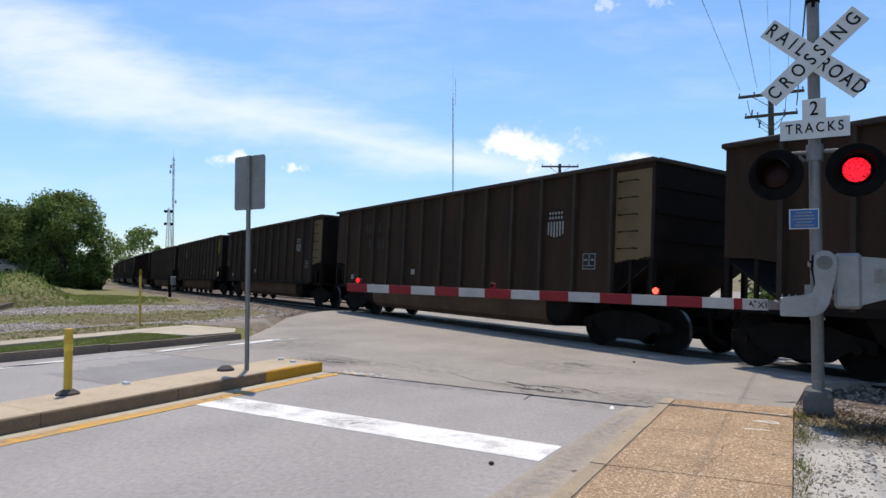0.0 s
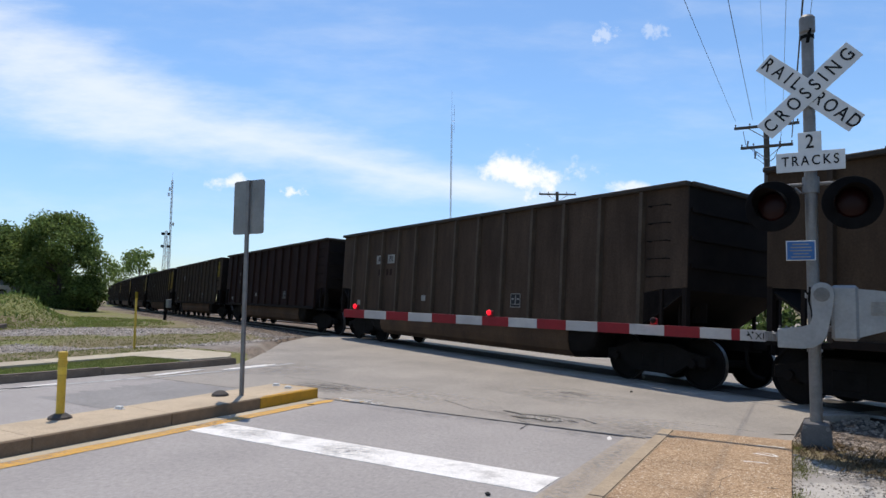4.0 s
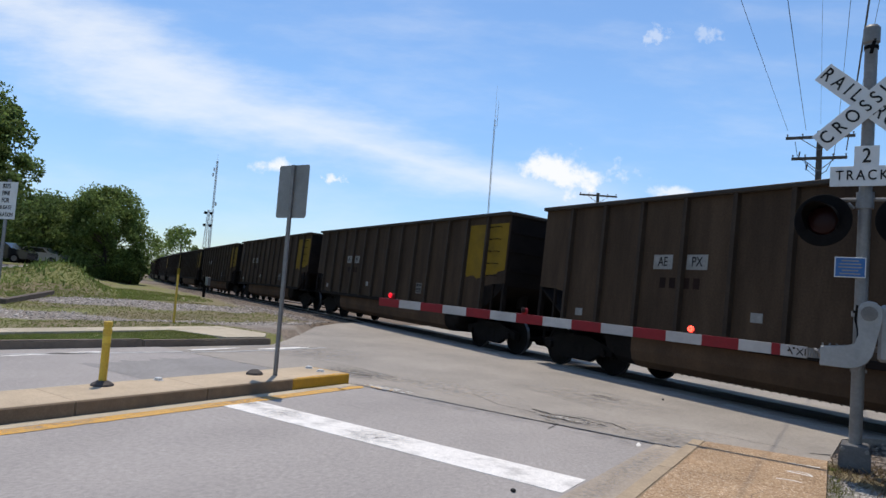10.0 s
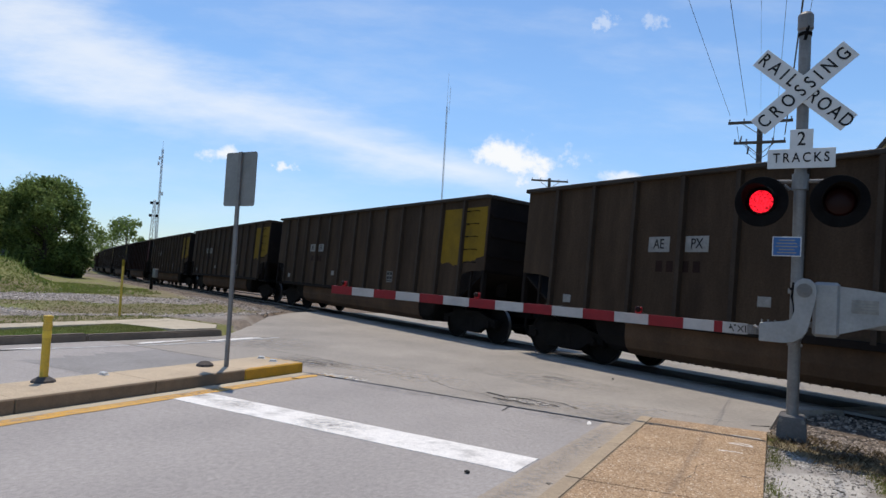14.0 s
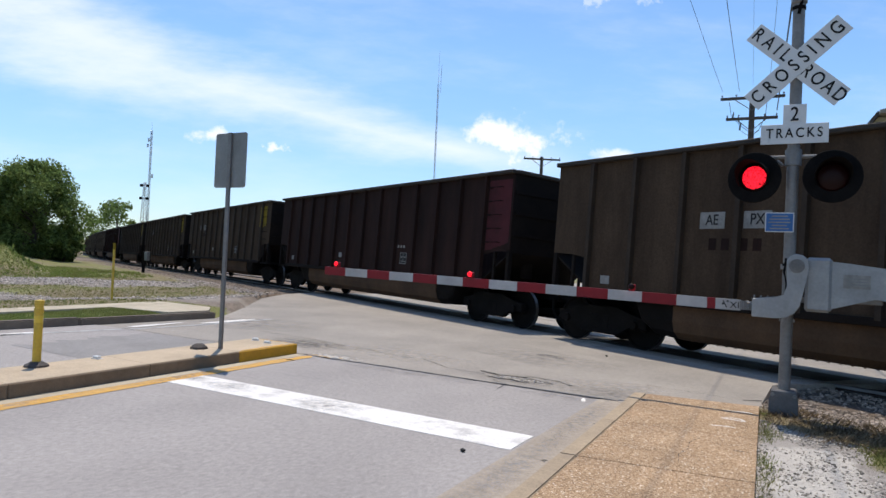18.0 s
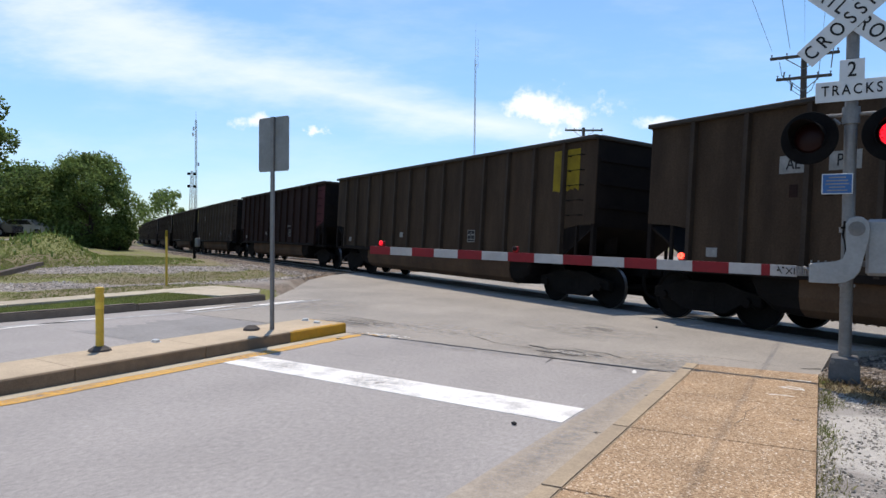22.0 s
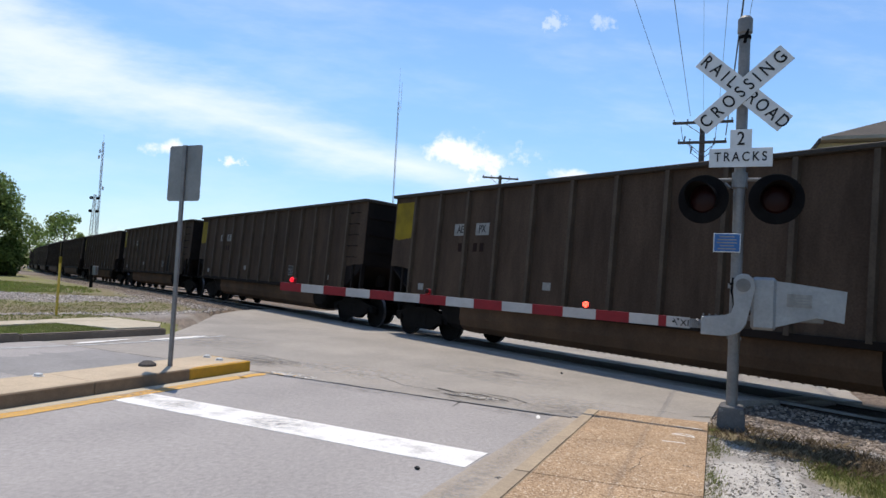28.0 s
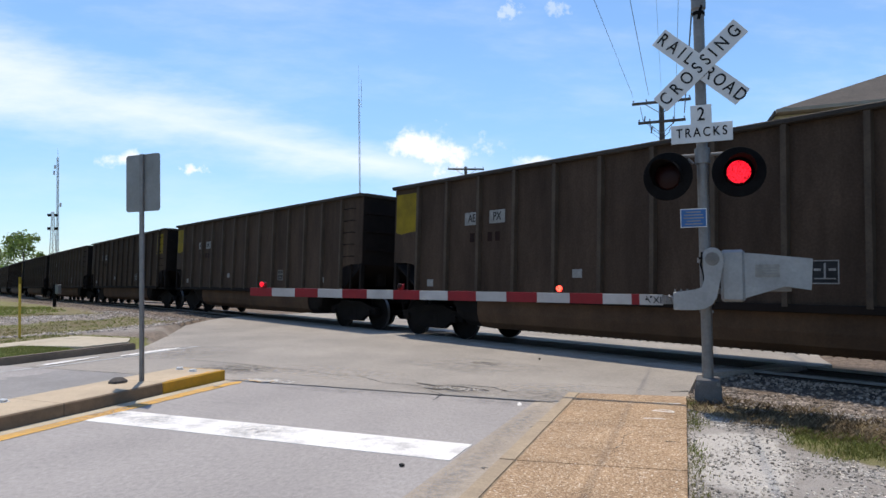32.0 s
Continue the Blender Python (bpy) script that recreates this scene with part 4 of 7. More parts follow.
strip("crack", [(-4.0, 10.72), (-3.8, 10.6), (-3.62, 10.58)], 0.03, -0.003, "tar_grey", crossing, "", 97, 0.7)
blob("chip", -2.25, 7.52, 0.03, 0.09, 0.004, "paint_white", road, "white chip", 19, 0.3, 0.4, 12)
for x, y, r in ((-2.45, 4.85, 0.022), (-3.0, 11.3, 0.02), (-1.62, 5.35, 0.02)):
    bm = B()
    bmesh.ops.create_icosphere(bm, subdivisions=1, radius=r, matrix=Matrix.Translation((x, y, r * 0.7)) @ Matrix.Diagonal((1.3, 0.9, 0.8, 1)))
    tagged(part("stone", bm, "tar"), "small dark stone on the road", "stone", "stones on the road")

# pavement with exposed aggregate slabs, and its kerb stones
pavement = tagged(empty("pavement"), "tan exposed aggregate concrete pavement", "pavement", kind="structure")
edges = [8.29, 6.63, 5.24, 3.75, 2.25, 0.75, -0.75, -2.25, -3.75, -5.25, -6.75, -8.25]


def skew(x, y):
    return x, y + 0.137 * (x + 1.03)


for y1, y0 in zip(edges, edges[1:]):
    z = 0.052 if y1 > 8 else 0.055
    g = 0.012 if y0 > 6 else 0.009
    bm = prism(B(), [skew(walk_left(y0), y0 + g), skew(walk_right(y0), y0 + g), skew(walk_right(y1), y1 - g), skew(walk_left(y1), y1 - g)], 2, -0.15, z)
    bmesh.ops.bevel(bm, geom=list(bm.edges), offset=0.004, segments=1, affect="EDGES")
    part("slab", bm, "exposed", pavement)
    bm = prism(B(), [skew(walk_left(y0) - 0.15, y0 + 0.003), skew(walk_left(y0) - 0.006, y0 + 0.003), skew(walk_left(y1) - 0.006, y1 - 0.003), skew(walk_left(y1) - 0.15, y1 - 0.003)], 2, -0.15, z + 0.003)
    bmesh.ops.bevel(bm, geom=list(bm.edges), offset=0.01, segments=2, affect="EDGES")
    part("kerb_stone", bm, "kerb", pavement)
bm = prism(B(), [(walk_left(-9) - 0.14, -8), (walk_right(-9) - 0.03, -8), (walk_right(-2) - 0.03, -2), (walk_right(8) - 0.03, 8.2), (walk_left(8) - 0.14, 8.05), (walk_left(-2) - 0.14, -2)], 2, -0.2, 0.0)
part("bedding", bm, "tar", pavement, "dark joint filling")
for i, (x0, y0, x1, y1) in enumerate(((-0.78, 7.85, -0.49, 7.9), (-0.75, 7.44, -0.64, 7.52), (-0.64, 7.52, -0.52, 7.44), (-0.75, 7.44, -0.52, 7.40), (-0.8, 7.03, -0.58, 7.05))):
    strip("paint_mark", [(x0, y0), ((x0 + x1) / 2, (y0 + y1) / 2 + 0.01), (x1, y1)], 0.022, 0.0535, "paint_white", pavement, "faint white survey mark", 30 + i, 0.5)
strip("crack", [(-0.82, 6.42), (-0.88, 6.2), (-0.86, 5.95), (-0.9, 5.75), (-0.86, 5.5)], 0.0035, 0.057, "tar", pavement, "", 33, 0.9)
strip("crack", [(-0.52, 6.16), (-0.44, 6.17)], 0.012, 0.057, "tar", pavement, "", 35, 0.7)
strip("edge_joint", [skew(-1.66, 8.30), skew(-0.45, 8.30)], 0.016, -0.002, "tar", crossing, "dark joint at the end of the pavement", 36, 0.4)
for x, y in ((-1.79, 6.46), (-1.79, 5.04)):
    spalls(x, y, 0.05, 0.05, 8, 0.014, 0.0065, "tar", "dark chipped kerb joint", int(y * 10))

# median with kerb sections, yellow at its nose
median = tagged(empty("median"), "raised concrete median with yellow painted nose", "median", kind="structure")
cuts = [7.80, 6.62, 5.2, 3.6, 2.0, 0.4, -1.2, -2.8, -4.4, -6.0]
for i, (y1, y0) in enumerate(zip(cuts, cuts[1:])):
    nose = i == 0
    end = 0.045 if nose else 0.0008
    # thin faces; those towards the road are coloured darker to hold their shade
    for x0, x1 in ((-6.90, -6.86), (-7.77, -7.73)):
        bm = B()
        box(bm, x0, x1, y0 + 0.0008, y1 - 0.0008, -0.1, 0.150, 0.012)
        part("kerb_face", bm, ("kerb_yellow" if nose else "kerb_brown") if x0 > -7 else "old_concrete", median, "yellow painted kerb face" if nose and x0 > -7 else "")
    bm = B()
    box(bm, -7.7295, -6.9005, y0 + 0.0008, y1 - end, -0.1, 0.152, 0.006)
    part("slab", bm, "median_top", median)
bm = B()
box(bm, -7.7295, -6.9005, 7.756, 7.799, -0.1, 0.150, 0.012)
part("kerb_face", bm, "kerb_yellow", median, "yellow painted kerb face")
strip("worn_paint", [(-6.93, 6.7), (-6.93, 7.7)], 0.05, 0.154, "paint_yellow", median, "worn yellow paint on the rim", 79, 0.7)

# far kerb, verge and pavement across the road
far_kerb = tagged(empty("kerb"), "grey concrete kerb across the road", "kerb", kind="structure")
y = -20.0
while y < 10.2:
    y1 = min(y + 3.05, 10.36)
    bm = B()
    prism(bm, [(kerb_x(y), y + 0.005), (kerb_x(y1), y1 - 0.005), (kerb_x(y1) - 0.155, y1 - 0.005), (kerb_x(y) - 0.155, y + 0.005)], 2, -0.2, 0.15 if y1 < 10.2 else 0.13)
    bmesh.ops.bevel(bm, geom=list(bm.edges), offset=0.025, segments=2, affect="EDGES")
    part("kerb_stone", bm, "kerb_dark", far_kerb)
    y = y1
far_walk = tagged(empty("pavement"), "pale concrete footway across the road", "pavement", kind="structure")
y = -20.0
while y < 10.4:
    y1 = min(y + 1.52, 10.6)
    bm = B()
    box(bm, -14.1, -13.42, y + 0.006, y1 - 0.006, -0.1, 0.16, 0.01)
    part("slab", bm, "old_concrete", far_walk)
    y = y1
bm = B()
prism(bm, [(-13.41, 9.1), (-11.82, 9.35), (-11.68, 10.3), (-12.3, 10.9), (-14.09, 10.95), (-14.09, 10.61), (-13.41, 10.61)], 2, -0.1, 0.155)
part("ramp_slab", bm, "old_concrete", far_walk)


# ---- the two tracks ----
def track_line(side, label):
    thing = tagged(empty("track"), label, "railway track", kind="structure")
    ss = [-60 + 4 * i for i in range(21)] + [24 + 6 * i for i in range(110)]
    for off in (0.7175, -0.7175):
        for name, ring, mat in (("rail", [(-0.07, -0.185), (0.07, -0.185), (0.012, -0.15), (0.012, -0.045), (-0.012, -0.045), (-0.012, -0.15)], "rail"),
                                ("rail_head", [(-0.036, -0.044), (0.036, -0.044), (0.036, -0.006), (0.028, 0.0), (-0.028, 0.0), (-0.036, -0.006)], "railhead")):
            bm = B()
            prev = None
            for s in ss:
                p, d = on_track(s, side + off)
                nrm = Vector((d.y, -d.x, 0))
                row = [bm.verts.new(p + nrm * a + Vector((0, 0, z))) for a, z in ring]
                if prev:
                    for i in range(len(ring)):
                        j = (i + 1) % len(ring)
                        bm.faces.new((prev[i], prev[j], row[j], row[i]))
                prev = row
            part(name, bm, mat, thing)
    bm = B()
    box(bm, -0.11, 0.11, -1.3, 1.3, -0.34, -0.19, 0.01)
    me = mesh_of("sleeper", bm, "sleeper")
    s = -30.0
    while s < 70:
        p, d = on_track(s, side)
        if not in_ring(p.x, p.y, APRON):
            part("sleeper", me, None, thing, at=Matrix.Translation(p) @ Matrix.Rotation(math.atan2(d.y, d.x), 4, "Z") @ Matrix.Rotation(CANT if side > -2 else 0.0, 4, "X"))
        s += 0.54
    return thing


track_line(0.0, "near railway track with polished rails in ballast")
track_line(-4.3, "second railway track behind the train")


# added crossing panels beside and between the rails of both tracks
bm = B()
box(bm, -0.6, 0.6, -0.3, 0.3, -0.1, 0.0, 0.012)
panel_far = mesh_of("crossing_panel", bm, "apron")
# between the near rails the colour itself carries the train's shade
bm = B()
box(bm, -0.6, 0.6, -0.63, 0.63, -0.1, 0.0, 0.012)
panel_in = mesh_of("crossing_panel", bm, "panel_dark")
panel_mid = panel_in.copy()
panel_mid.materials[0] = MAT["apron"]
for line in (0.0, -4.3):
    s = 2.0
    while s < 24:
        for side, me in ((1.10, panel_far), (0.0, panel_in if line == 0 else panel_mid), (-1.10, panel_far)):
            p, d = on_track(s, line + side)
            ends = [on_track(s + e, line + side)[0] for e in (-0.6, 0.6)]
            if all(in_ring(q.x, q.y, APRON) for q in ends):
                part("crossing_panel", me, None, crossing, at=Matrix.Translation(p - Vector((0, 0, 0.002))) @ Matrix.Rotation(math.atan2(d.y, d.x), 4, "Z") @ Matrix.Rotation(CANT if line == 0 else 0.0, 4, "X"))
        s += 1.21


# ---- loose stone and growth ----
ICO = [(0, 0, 1)] + [(0.894 * math.cos(a), 0.894 * math.sin(a), 0.447) for a in (i * 1.2566 for i in range(5))] + [(0.894 * math.cos(a), 0.894 * math.sin(a), -0.447) for a in (i * 1.2566 + 0.628 for i in range(5))] + [(0, 0, -1)]
ICO_F = [(0, 1 + i, 1 + (i + 1) % 5) for i in range(5)] + [(1 + i, 6 + i, 1 + (i + 1) % 5) for i in range(5)] + [(1 + (i + 1) % 5, 6 + i, 6 + (i + 1) % 5) for i in range(5)] + [(6 + i, 11, 6 + (i + 1) % 5) for i in range(5)]


def stones(name, count, place, lo, hi, mat, label, seed):
    rnd = random.Random(seed)
    vs, fs = [], []
    base = np.array(ICO)
    while count:
        spot = place(rnd)
        if spot is None:
            continue
        count -= 1
        x, y = spot
        r = lo + (hi - lo) * rnd.random() ** 2
        k = base * np.array([rnd.uniform(0.7, 1.3), rnd.uniform(0.7, 1.3), rnd.uniform(0.5, 0.9)]) * r
        k *= np.array([[rnd.uniform(0.75, 1.25)] for _ in ICO])
        a = rnd.uniform(0, 6.28)
        k = np.stack([k[:, 0] * math.cos(a) - k[:, 1] * math.sin(a), k[:, 0] * math.sin(a) + k[:, 1] * math.cos(a), k[:, 2]], 1)
        n = len(vs)
        vs += [tuple(p) for p in k + np.array([x, y, land(x, y) + r * 0.15])]
        fs += [(n + p, n + q, n + t) for p, q, t in ICO_F]
    me = bpy.data.meshes.new(name)
    me.from_pydata(vs, [], fs)
    me.materials.append(MAT[mat])
    return tagged(new(name, me), label, name.replace("_", " "), kind="stuff")


def per_island(m, dark, light):
    """Each stone or leaf its own shade."""
    t = m.node_tree
    g = t.nodes.new("ShaderNodeNewGeometry")
    r = t.nodes.new("ShaderNodeMapRange")
    t.links.new(g.outputs["Random Per Island"], r.inputs[0])
    r.inputs[3].default_value, r.inputs[4].default_value = dark, light
    b = t.nodes["Principled BSDF"]
    src = b.inputs["Base Color"].links[0].from_socket
    sc = t.nodes.new("ShaderNodeVectorMath")
    sc.operation = "SCALE"
    t.links.new(src, sc.inputs[0])
    t.links.new(r.outputs[0], sc.inputs["Scale"])
    t.links.new(sc.outputs[0], b.inputs["Base Color"])


def let_through(m, share):
    """Thin green growth lets part of the light through."""
    t = m.node_tree
    b = t.nodes["Principled BSDF"]
    tr = t.nodes.new("ShaderNodeBsdfTranslucent")
    mx = t.nodes.new("ShaderNodeMixShader")
    mx.inputs[0].default_value = share
    t.links.new(b.inputs["Base Color"].links[0].from_socket, tr.inputs["Color"])
    t.links.new(b.outputs[0], mx.inputs[1])
    t.links.new(tr.outputs[0], mx.inputs[2])
    t.links.new(mx.outputs[0], t.nodes["Material Output"].inputs["Surface"])


for key, a, c in (("stone", 0.22, 1.5), ("ballast_stone", 0.5, 1.9), ("leaf", 0.5, 1.7), ("leaf_light", 0.5, 1.7), ("blade", 0.85, 1.2), ("lawn", 0.85, 1.2), ("field_stone", 0.5, 1.5), ("weed", 0.5, 1.5)):
    per_island(MAT[key], a, c)
    if "stone" not in key:
        let_through(MAT[key], 0.45)


def near_gravel(rnd):
    x, y = (rnd.uniform(-0.4, 3.0), rnd.uniform(4.3, 8.2)) if rnd.random() < 0.75 else (rnd.uniform(-0.4, 8.5), rnd.uniform(2.5, 10.5))
    if zone(x, y)[0] < rnd.uniform(0.3, 0.9) or off_track(x, y)[1] < 2.6 or 0.45 * chalk(x, y) > rnd.random() or 0.5 + 1.1 * noise.noise((x * 3, y * 3, 1)) < rnd.random():
        return None
    return x, y


def shoulder(rnd):
    s, side = (rnd.uniform(-7, 5) if rnd.random() < 0.5 else rnd.uniform(-14, 62)), rnd.uniform(1.0, 4.2)
    p, _ = on_track(s, side)
    if in_ring(p.x, p.y, APRON) or rnd.random() < smooth(side, 3.0, 4.4) or (p.x > -1.0 and p.y < 8.6 and p.x < -0.3):
        return None
    return p.x, p.y


def field(rnd):
    x, y = rnd.uniform(-32, -14.5), rnd.uniform(4, 21)
    return (x, y) if zone(x, y)[0] > rnd.uniform(0.25, 1.0) and off_track(x, y)[1] > 3.4 else None


stones("gravel", 18000, near_gravel, 0.002, 0.015, "stone", "pale loose gravel and crushed stone", 41)
stones("ballast", 26000, shoulder, 0.008, 0.034, "ballast_stone", "crushed grey track ballast", 42)
stones("rubble", 6000, field, 0.01, 0.045, "field_stone", "scattered pale stones in the grass", 43)


def blades(name, count, place, h0, h1, mat, label, seed, w=0.008, lean=0.5):
    rnd = random.Random(seed)
    vs, fs = [], []
    while count:
        spot = place(rnd)
        if spot is None:
            continue
        x, y, k = spot
        for _ in range(3):
            count -= 1
            if count <= 0:
                break
            h, a, b = rnd.uniform(h0, h1) * k, rnd.uniform(0, 6.28), rnd.uniform(0, 6.28)
            px, py = x + rnd.uniform(-0.05, 0.05), y + rnd.uniform(-0.05, 0.05)
            z = land(px, py) - 0.01
            ww, dx, dy = w * rnd.uniform(0.7, 1.5), math.cos(b) * h * lean * rnd.random(), math.sin(b) * h * lean * rnd.random()
            n = len(vs)
            vs += [(px - ww * math.cos(a), py - ww * math.sin(a), z), (px + ww * math.cos(a), py + ww * math.sin(a), z),
                   (px + dx * 0.4 + ww * 0.7 * math.cos(a), py + dx * 0.4 + ww * 0.7 * math.sin(a), z + h * 0.6), (px + dx, py + dy, z + h)]
            fs += [(n, n + 1, n + 2), (n, n + 2, n + 3)]
        count = max(0, count)
    me = bpy.data.meshes.new(name)
    me.from_pydata(vs, [], fs)
    me.materials.append(MAT[mat])
    return tagged(new(name, me), label, "grass", kind="stuff")


def verge(rnd):
    y = rnd.uniform(1.0, 9.2)
    return rnd.uniform(-13.4, kerb_x(y) - 0.17), y, 1.0


def meadow(rnd):
    x, y = rnd.uniform(-34, -11.4), rnd.uniform(3, 19)
    if (x > -14.15 and y < 10.95) or in_ring(x, y, APRON):
        return None
    return (x, y, 1.0) if zone(x, y)[0] < rnd.uniform(0.0, 0.7) and off_track(x, y)[1] > 3.6 else None


def hill(rnd):
    x, y = rnd.uniform(-46, -27), rnd.uniform(6, 24)
    return (x, y, rnd.choice((1, 1, 1.6))) if off_track(x, y)[1] > 5 else None


def knoll_weeds(rnd):
    x, y = -35.5 + rnd.gauss(0, 2.2), 15.6 + rnd.gauss(0, 2.2)
    return x, y, rnd.uniform(0.3, 1.0)


def tuft(rnd):
    x, y = rnd.uniform(0.35, 4.5), rnd.uniform(3.8, 8.0)
    side = off_track(x, y)[1]
    k = smooth(side, 4.35, 4.75) * (1 - smooth(side, 5.1, 5.55)) * smooth(x, 0.35, 0.75) * (0.6 + noise.noise((x * 2.5, y * 2.5, 9)))
    return (x, y, rnd.uniform(0.5, 1.1)) if rnd.random() < k else None


def rim(rnd):
    y = 3.0 + 5.2 * rnd.random()
    k = 0.5 + noise.noise((0, y * 1.6, 2))
    return (walk_right(y) + 0.02 + abs(rnd.gauss(0, 0.07)), y, rnd.uniform(0.4, 1.0)) if rnd.random() < k else None


def fringe(rnd):
    x, y = rnd.uniform(-0.4, 6.0), rnd.uniform(4.0, 9.0)
    side = off_track(x, y)[1]
    k = smooth(side, 3.2, 3.8) * (1 - smooth(side, 4.5, 4.95)) * (0.55 + 0.9 * noise.noise((x * 1.8, y * 1.8, 4)))
    return (x, y, rnd.uniform(0.4, 1.2)) if rnd.random() < k else None


blades("grass", 30000, verge, 0.02, 0.05, "lawn", "short mown verge grass", 51, 0.008)
blades("grass", 52000, meadow, 0.015, 0.055, "blade", "patchy field grass with dry stalks", 52, 0.009, 0.9)
blades("grass", 42000, hill, 0.03, 0.085, "lawn", "rough grass on the mound", 53, 0.016, 1.0)
blades("weeds", 700, knoll_weeds, 0.15, 0.45, "leaf_light", "tall green weeds on the bank", 56, 0.03, 0.35)
blades("grass", 15000, tuft, 0.02, 0.075, "blade", "bright green grass strip in the gravel", 54, 0.0035, 0.9)
blades("grass", 2600, rim, 0.02, 0.07, "blade", "thin grass along the pavement edge", 57, 0.0025, 0.9)
blades("weeds", 24000, fringe, 0.015, 0.085, "weed", "dry brown weeds along the ballast", 55, 0.0022, 1.2)


# ---- crossing signal with gate ----
POST = (-0.205, 8.33)


def crossing_signal():
    thing = tagged(empty("crossing_signal", Matrix.Translation((POST[0], POST[1], 0))), "galvanised crossing signal mast with crossbuck, red lamps and lowered gate", "crossing signal")
    part("mast", tube(B(), (0, 0, 0.2), (0, 0, 4.62), 0.062, 0.062, 20), "galv", thing, smooth=False)
    bm = B()
    lathe(bm, [(0.0, 4.60), (0.066, 4.60), (0.066, 4.62), (0.082, 4.64), (0.082, 4.80), (0.06, 4.83), (0.0, 4.84)], 20)
    part("cap", bm, "galv", thing, "grey mast cap")
    bm = B()
    tube(bm, (0, -0.05, 4.5), (0.03, -0.06, 4.66), 0.02, 0.02, 8)
    tube(bm, (0, 0.0, 4.56), (0, 0, 4.6), 0.07, 0.07, 16)
    part("cable_clamp", bm, "black", thing)
    # foot
    bm = B()
    prism(bm, [(-0.15, -0.12), (0.15, -0.12), (0.145, 0.16), (0.125, 0.29), (-0.125, 0.29), (-0.145, 0.16)], 1, -0.14, 0.14)
    bmesh.ops.bevel(bm, geom=list(bm.edges), offset=0.012, segments=1, affect="EDGES")
    part("foot", bm, "foot", thing, "weathered cast iron foot")
    for x in (-0.11, 0.11):
        part("bolt", tube(B(), (x, -0.158, 0.24), (x, -0.138, 0.24), 0.022, 0.022, 6), "galv", thing)
    # crossbuck
    turn = (42.5, -42.5)
    for k, (a, text) in enumerate(zip(turn, (("CROSSING",), ("RAIL", "ROAD")))):
        bm = B()
        box(bm, -0.61, 0.61, -0.004, 0.004, -0.114, 0.114, 0.002)
        at = Matrix.Translation((0.0, -0.085 - 0.012 * (k == 0), 3.93)) @ Matrix.Rotation(radians(-a), 4, "Y")
        blade = part("crossbuck_blade", bm, "sign_white", thing, "white sign blade with black lettering", at=at)
        if k == 0:
            part("lettering", lettering("CROSSING", 0.205, 1.62), None, blade, at=Matrix.Translation((0, -0.0065, 0)))
        else:
            part("lettering", lettering("RAIL", 0.205, 1.6), None, blade, at=Matrix.Translation((-0.355, -0.0065, 0)))
            part("lettering", lettering("ROAD", 0.205, 1.32), None, blade, at=Matrix.Translation((0.36, -0.0065, 0)))
    # plates
    bm = B()
    box(bm, -0.115, 0.115, -0.09, -0.084, 3.24, 3.475, 0.002)
    plate = part("number_plate", bm, "sign_white", thing)
    part("lettering", lettering("2", 0.22), None, plate, at=Matrix.Translation((0, -0.0935, 3.36)))
    bm = B()
    box(bm, -0.335, 0.335, -0.096, -0.09, 3.035, 3.255, 0.002)
    plate = part("tracks_plate", bm, "sign_white", thing)
    part("lettering", lettering("TRACKS", 0.152, 1.36), None, plate, at=Matrix.Translation((0, -0.0995, 3.15)))
    bm = B()
    box(bm, -0.255, 0.035, -0.085, -0.08, 2.045, 2.265, 0.002)
    info = part("notice_plate", bm, "sign_white", thing, "blue emergency notice plate with white writing")
    bm = B()
    box(bm, -0.245, 0.025, -0.089, -0.0855, 2.055, 2.255)
    face = part("blue_field", bm, "blue", info)
    for z, w in ((2.225, 0.16), (2.19, 0.2), (2.155, 0.22), (2.12, 0.15), (2.085, 0.19)):
        bm = B()
        box(bm, -0.11 - w / 2, -0.11 + w / 2, -0.0915, -0.0892, z - 0.006, z + 0.006)
        part("writing_bar", bm, "plate", info)
    # lamps
    bm = B()
    path_tube(bm, [(-0.38, 0.02, 2.9), (-0.2, 0.0, 2.9), (0.2, 0.0, 2.9), (0.38, 0.02, 2.9)], 0.022)
    tube(bm, (0, 0, 2.8), (0, 0, 2.98), 0.085, 0.085, 16)
    for x in (-0.38, 0.38):
        tube(bm, (x, 0.02, 2.72), (x, 0.02, 2.91), 0.022, 0.022, 8)
    tube(bm, (-0.16, -0.03, 2.86), (-0.10, -0.03, 2.80), 0.018, 0.018, 8)
    part("lamp_crossarm", bm, "galv", thing, "galvanised lamp arm")
    lenses = []
    for x in (-0.385, 0.385):
        yaw = Matrix.Rotation(radians(-11 if x < 0 else 5), 4, "Z")
        at = Matrix.Translation((x, -0.06, 2.665)) @ yaw @ Matrix.Rotation(radians(90), 4, "X")
        bm = B()
        lathe(bm, [(0.165, 0.0), (0.282, 0.0), (0.29, 0.012), (0.282, 0.02), (0.165, 0.02), (0.165, 0.0)], 40)
        lamp = part("lamp", bm, "black", thing, "round black lamp head with hood", at=at)
        bm = B()
        lathe(bm, [(0.0, -0.16), (0.10, -0.15), (0.155, -0.07), (0.168, 0.0), (0.163, 0.0), (0.15, -0.065), (0.0, -0.14)], 32)
        part("housing", bm, "black", lamp)
        # hood: an open shell over the upper two thirds of the rim
        bm = B()
        rows = []
        for i in range(25):
            a = radians(-35 + 250 * i / 24)
            reach = 0.10 + 0.20 * max(0.0, math.sin(a)) ** 0.7
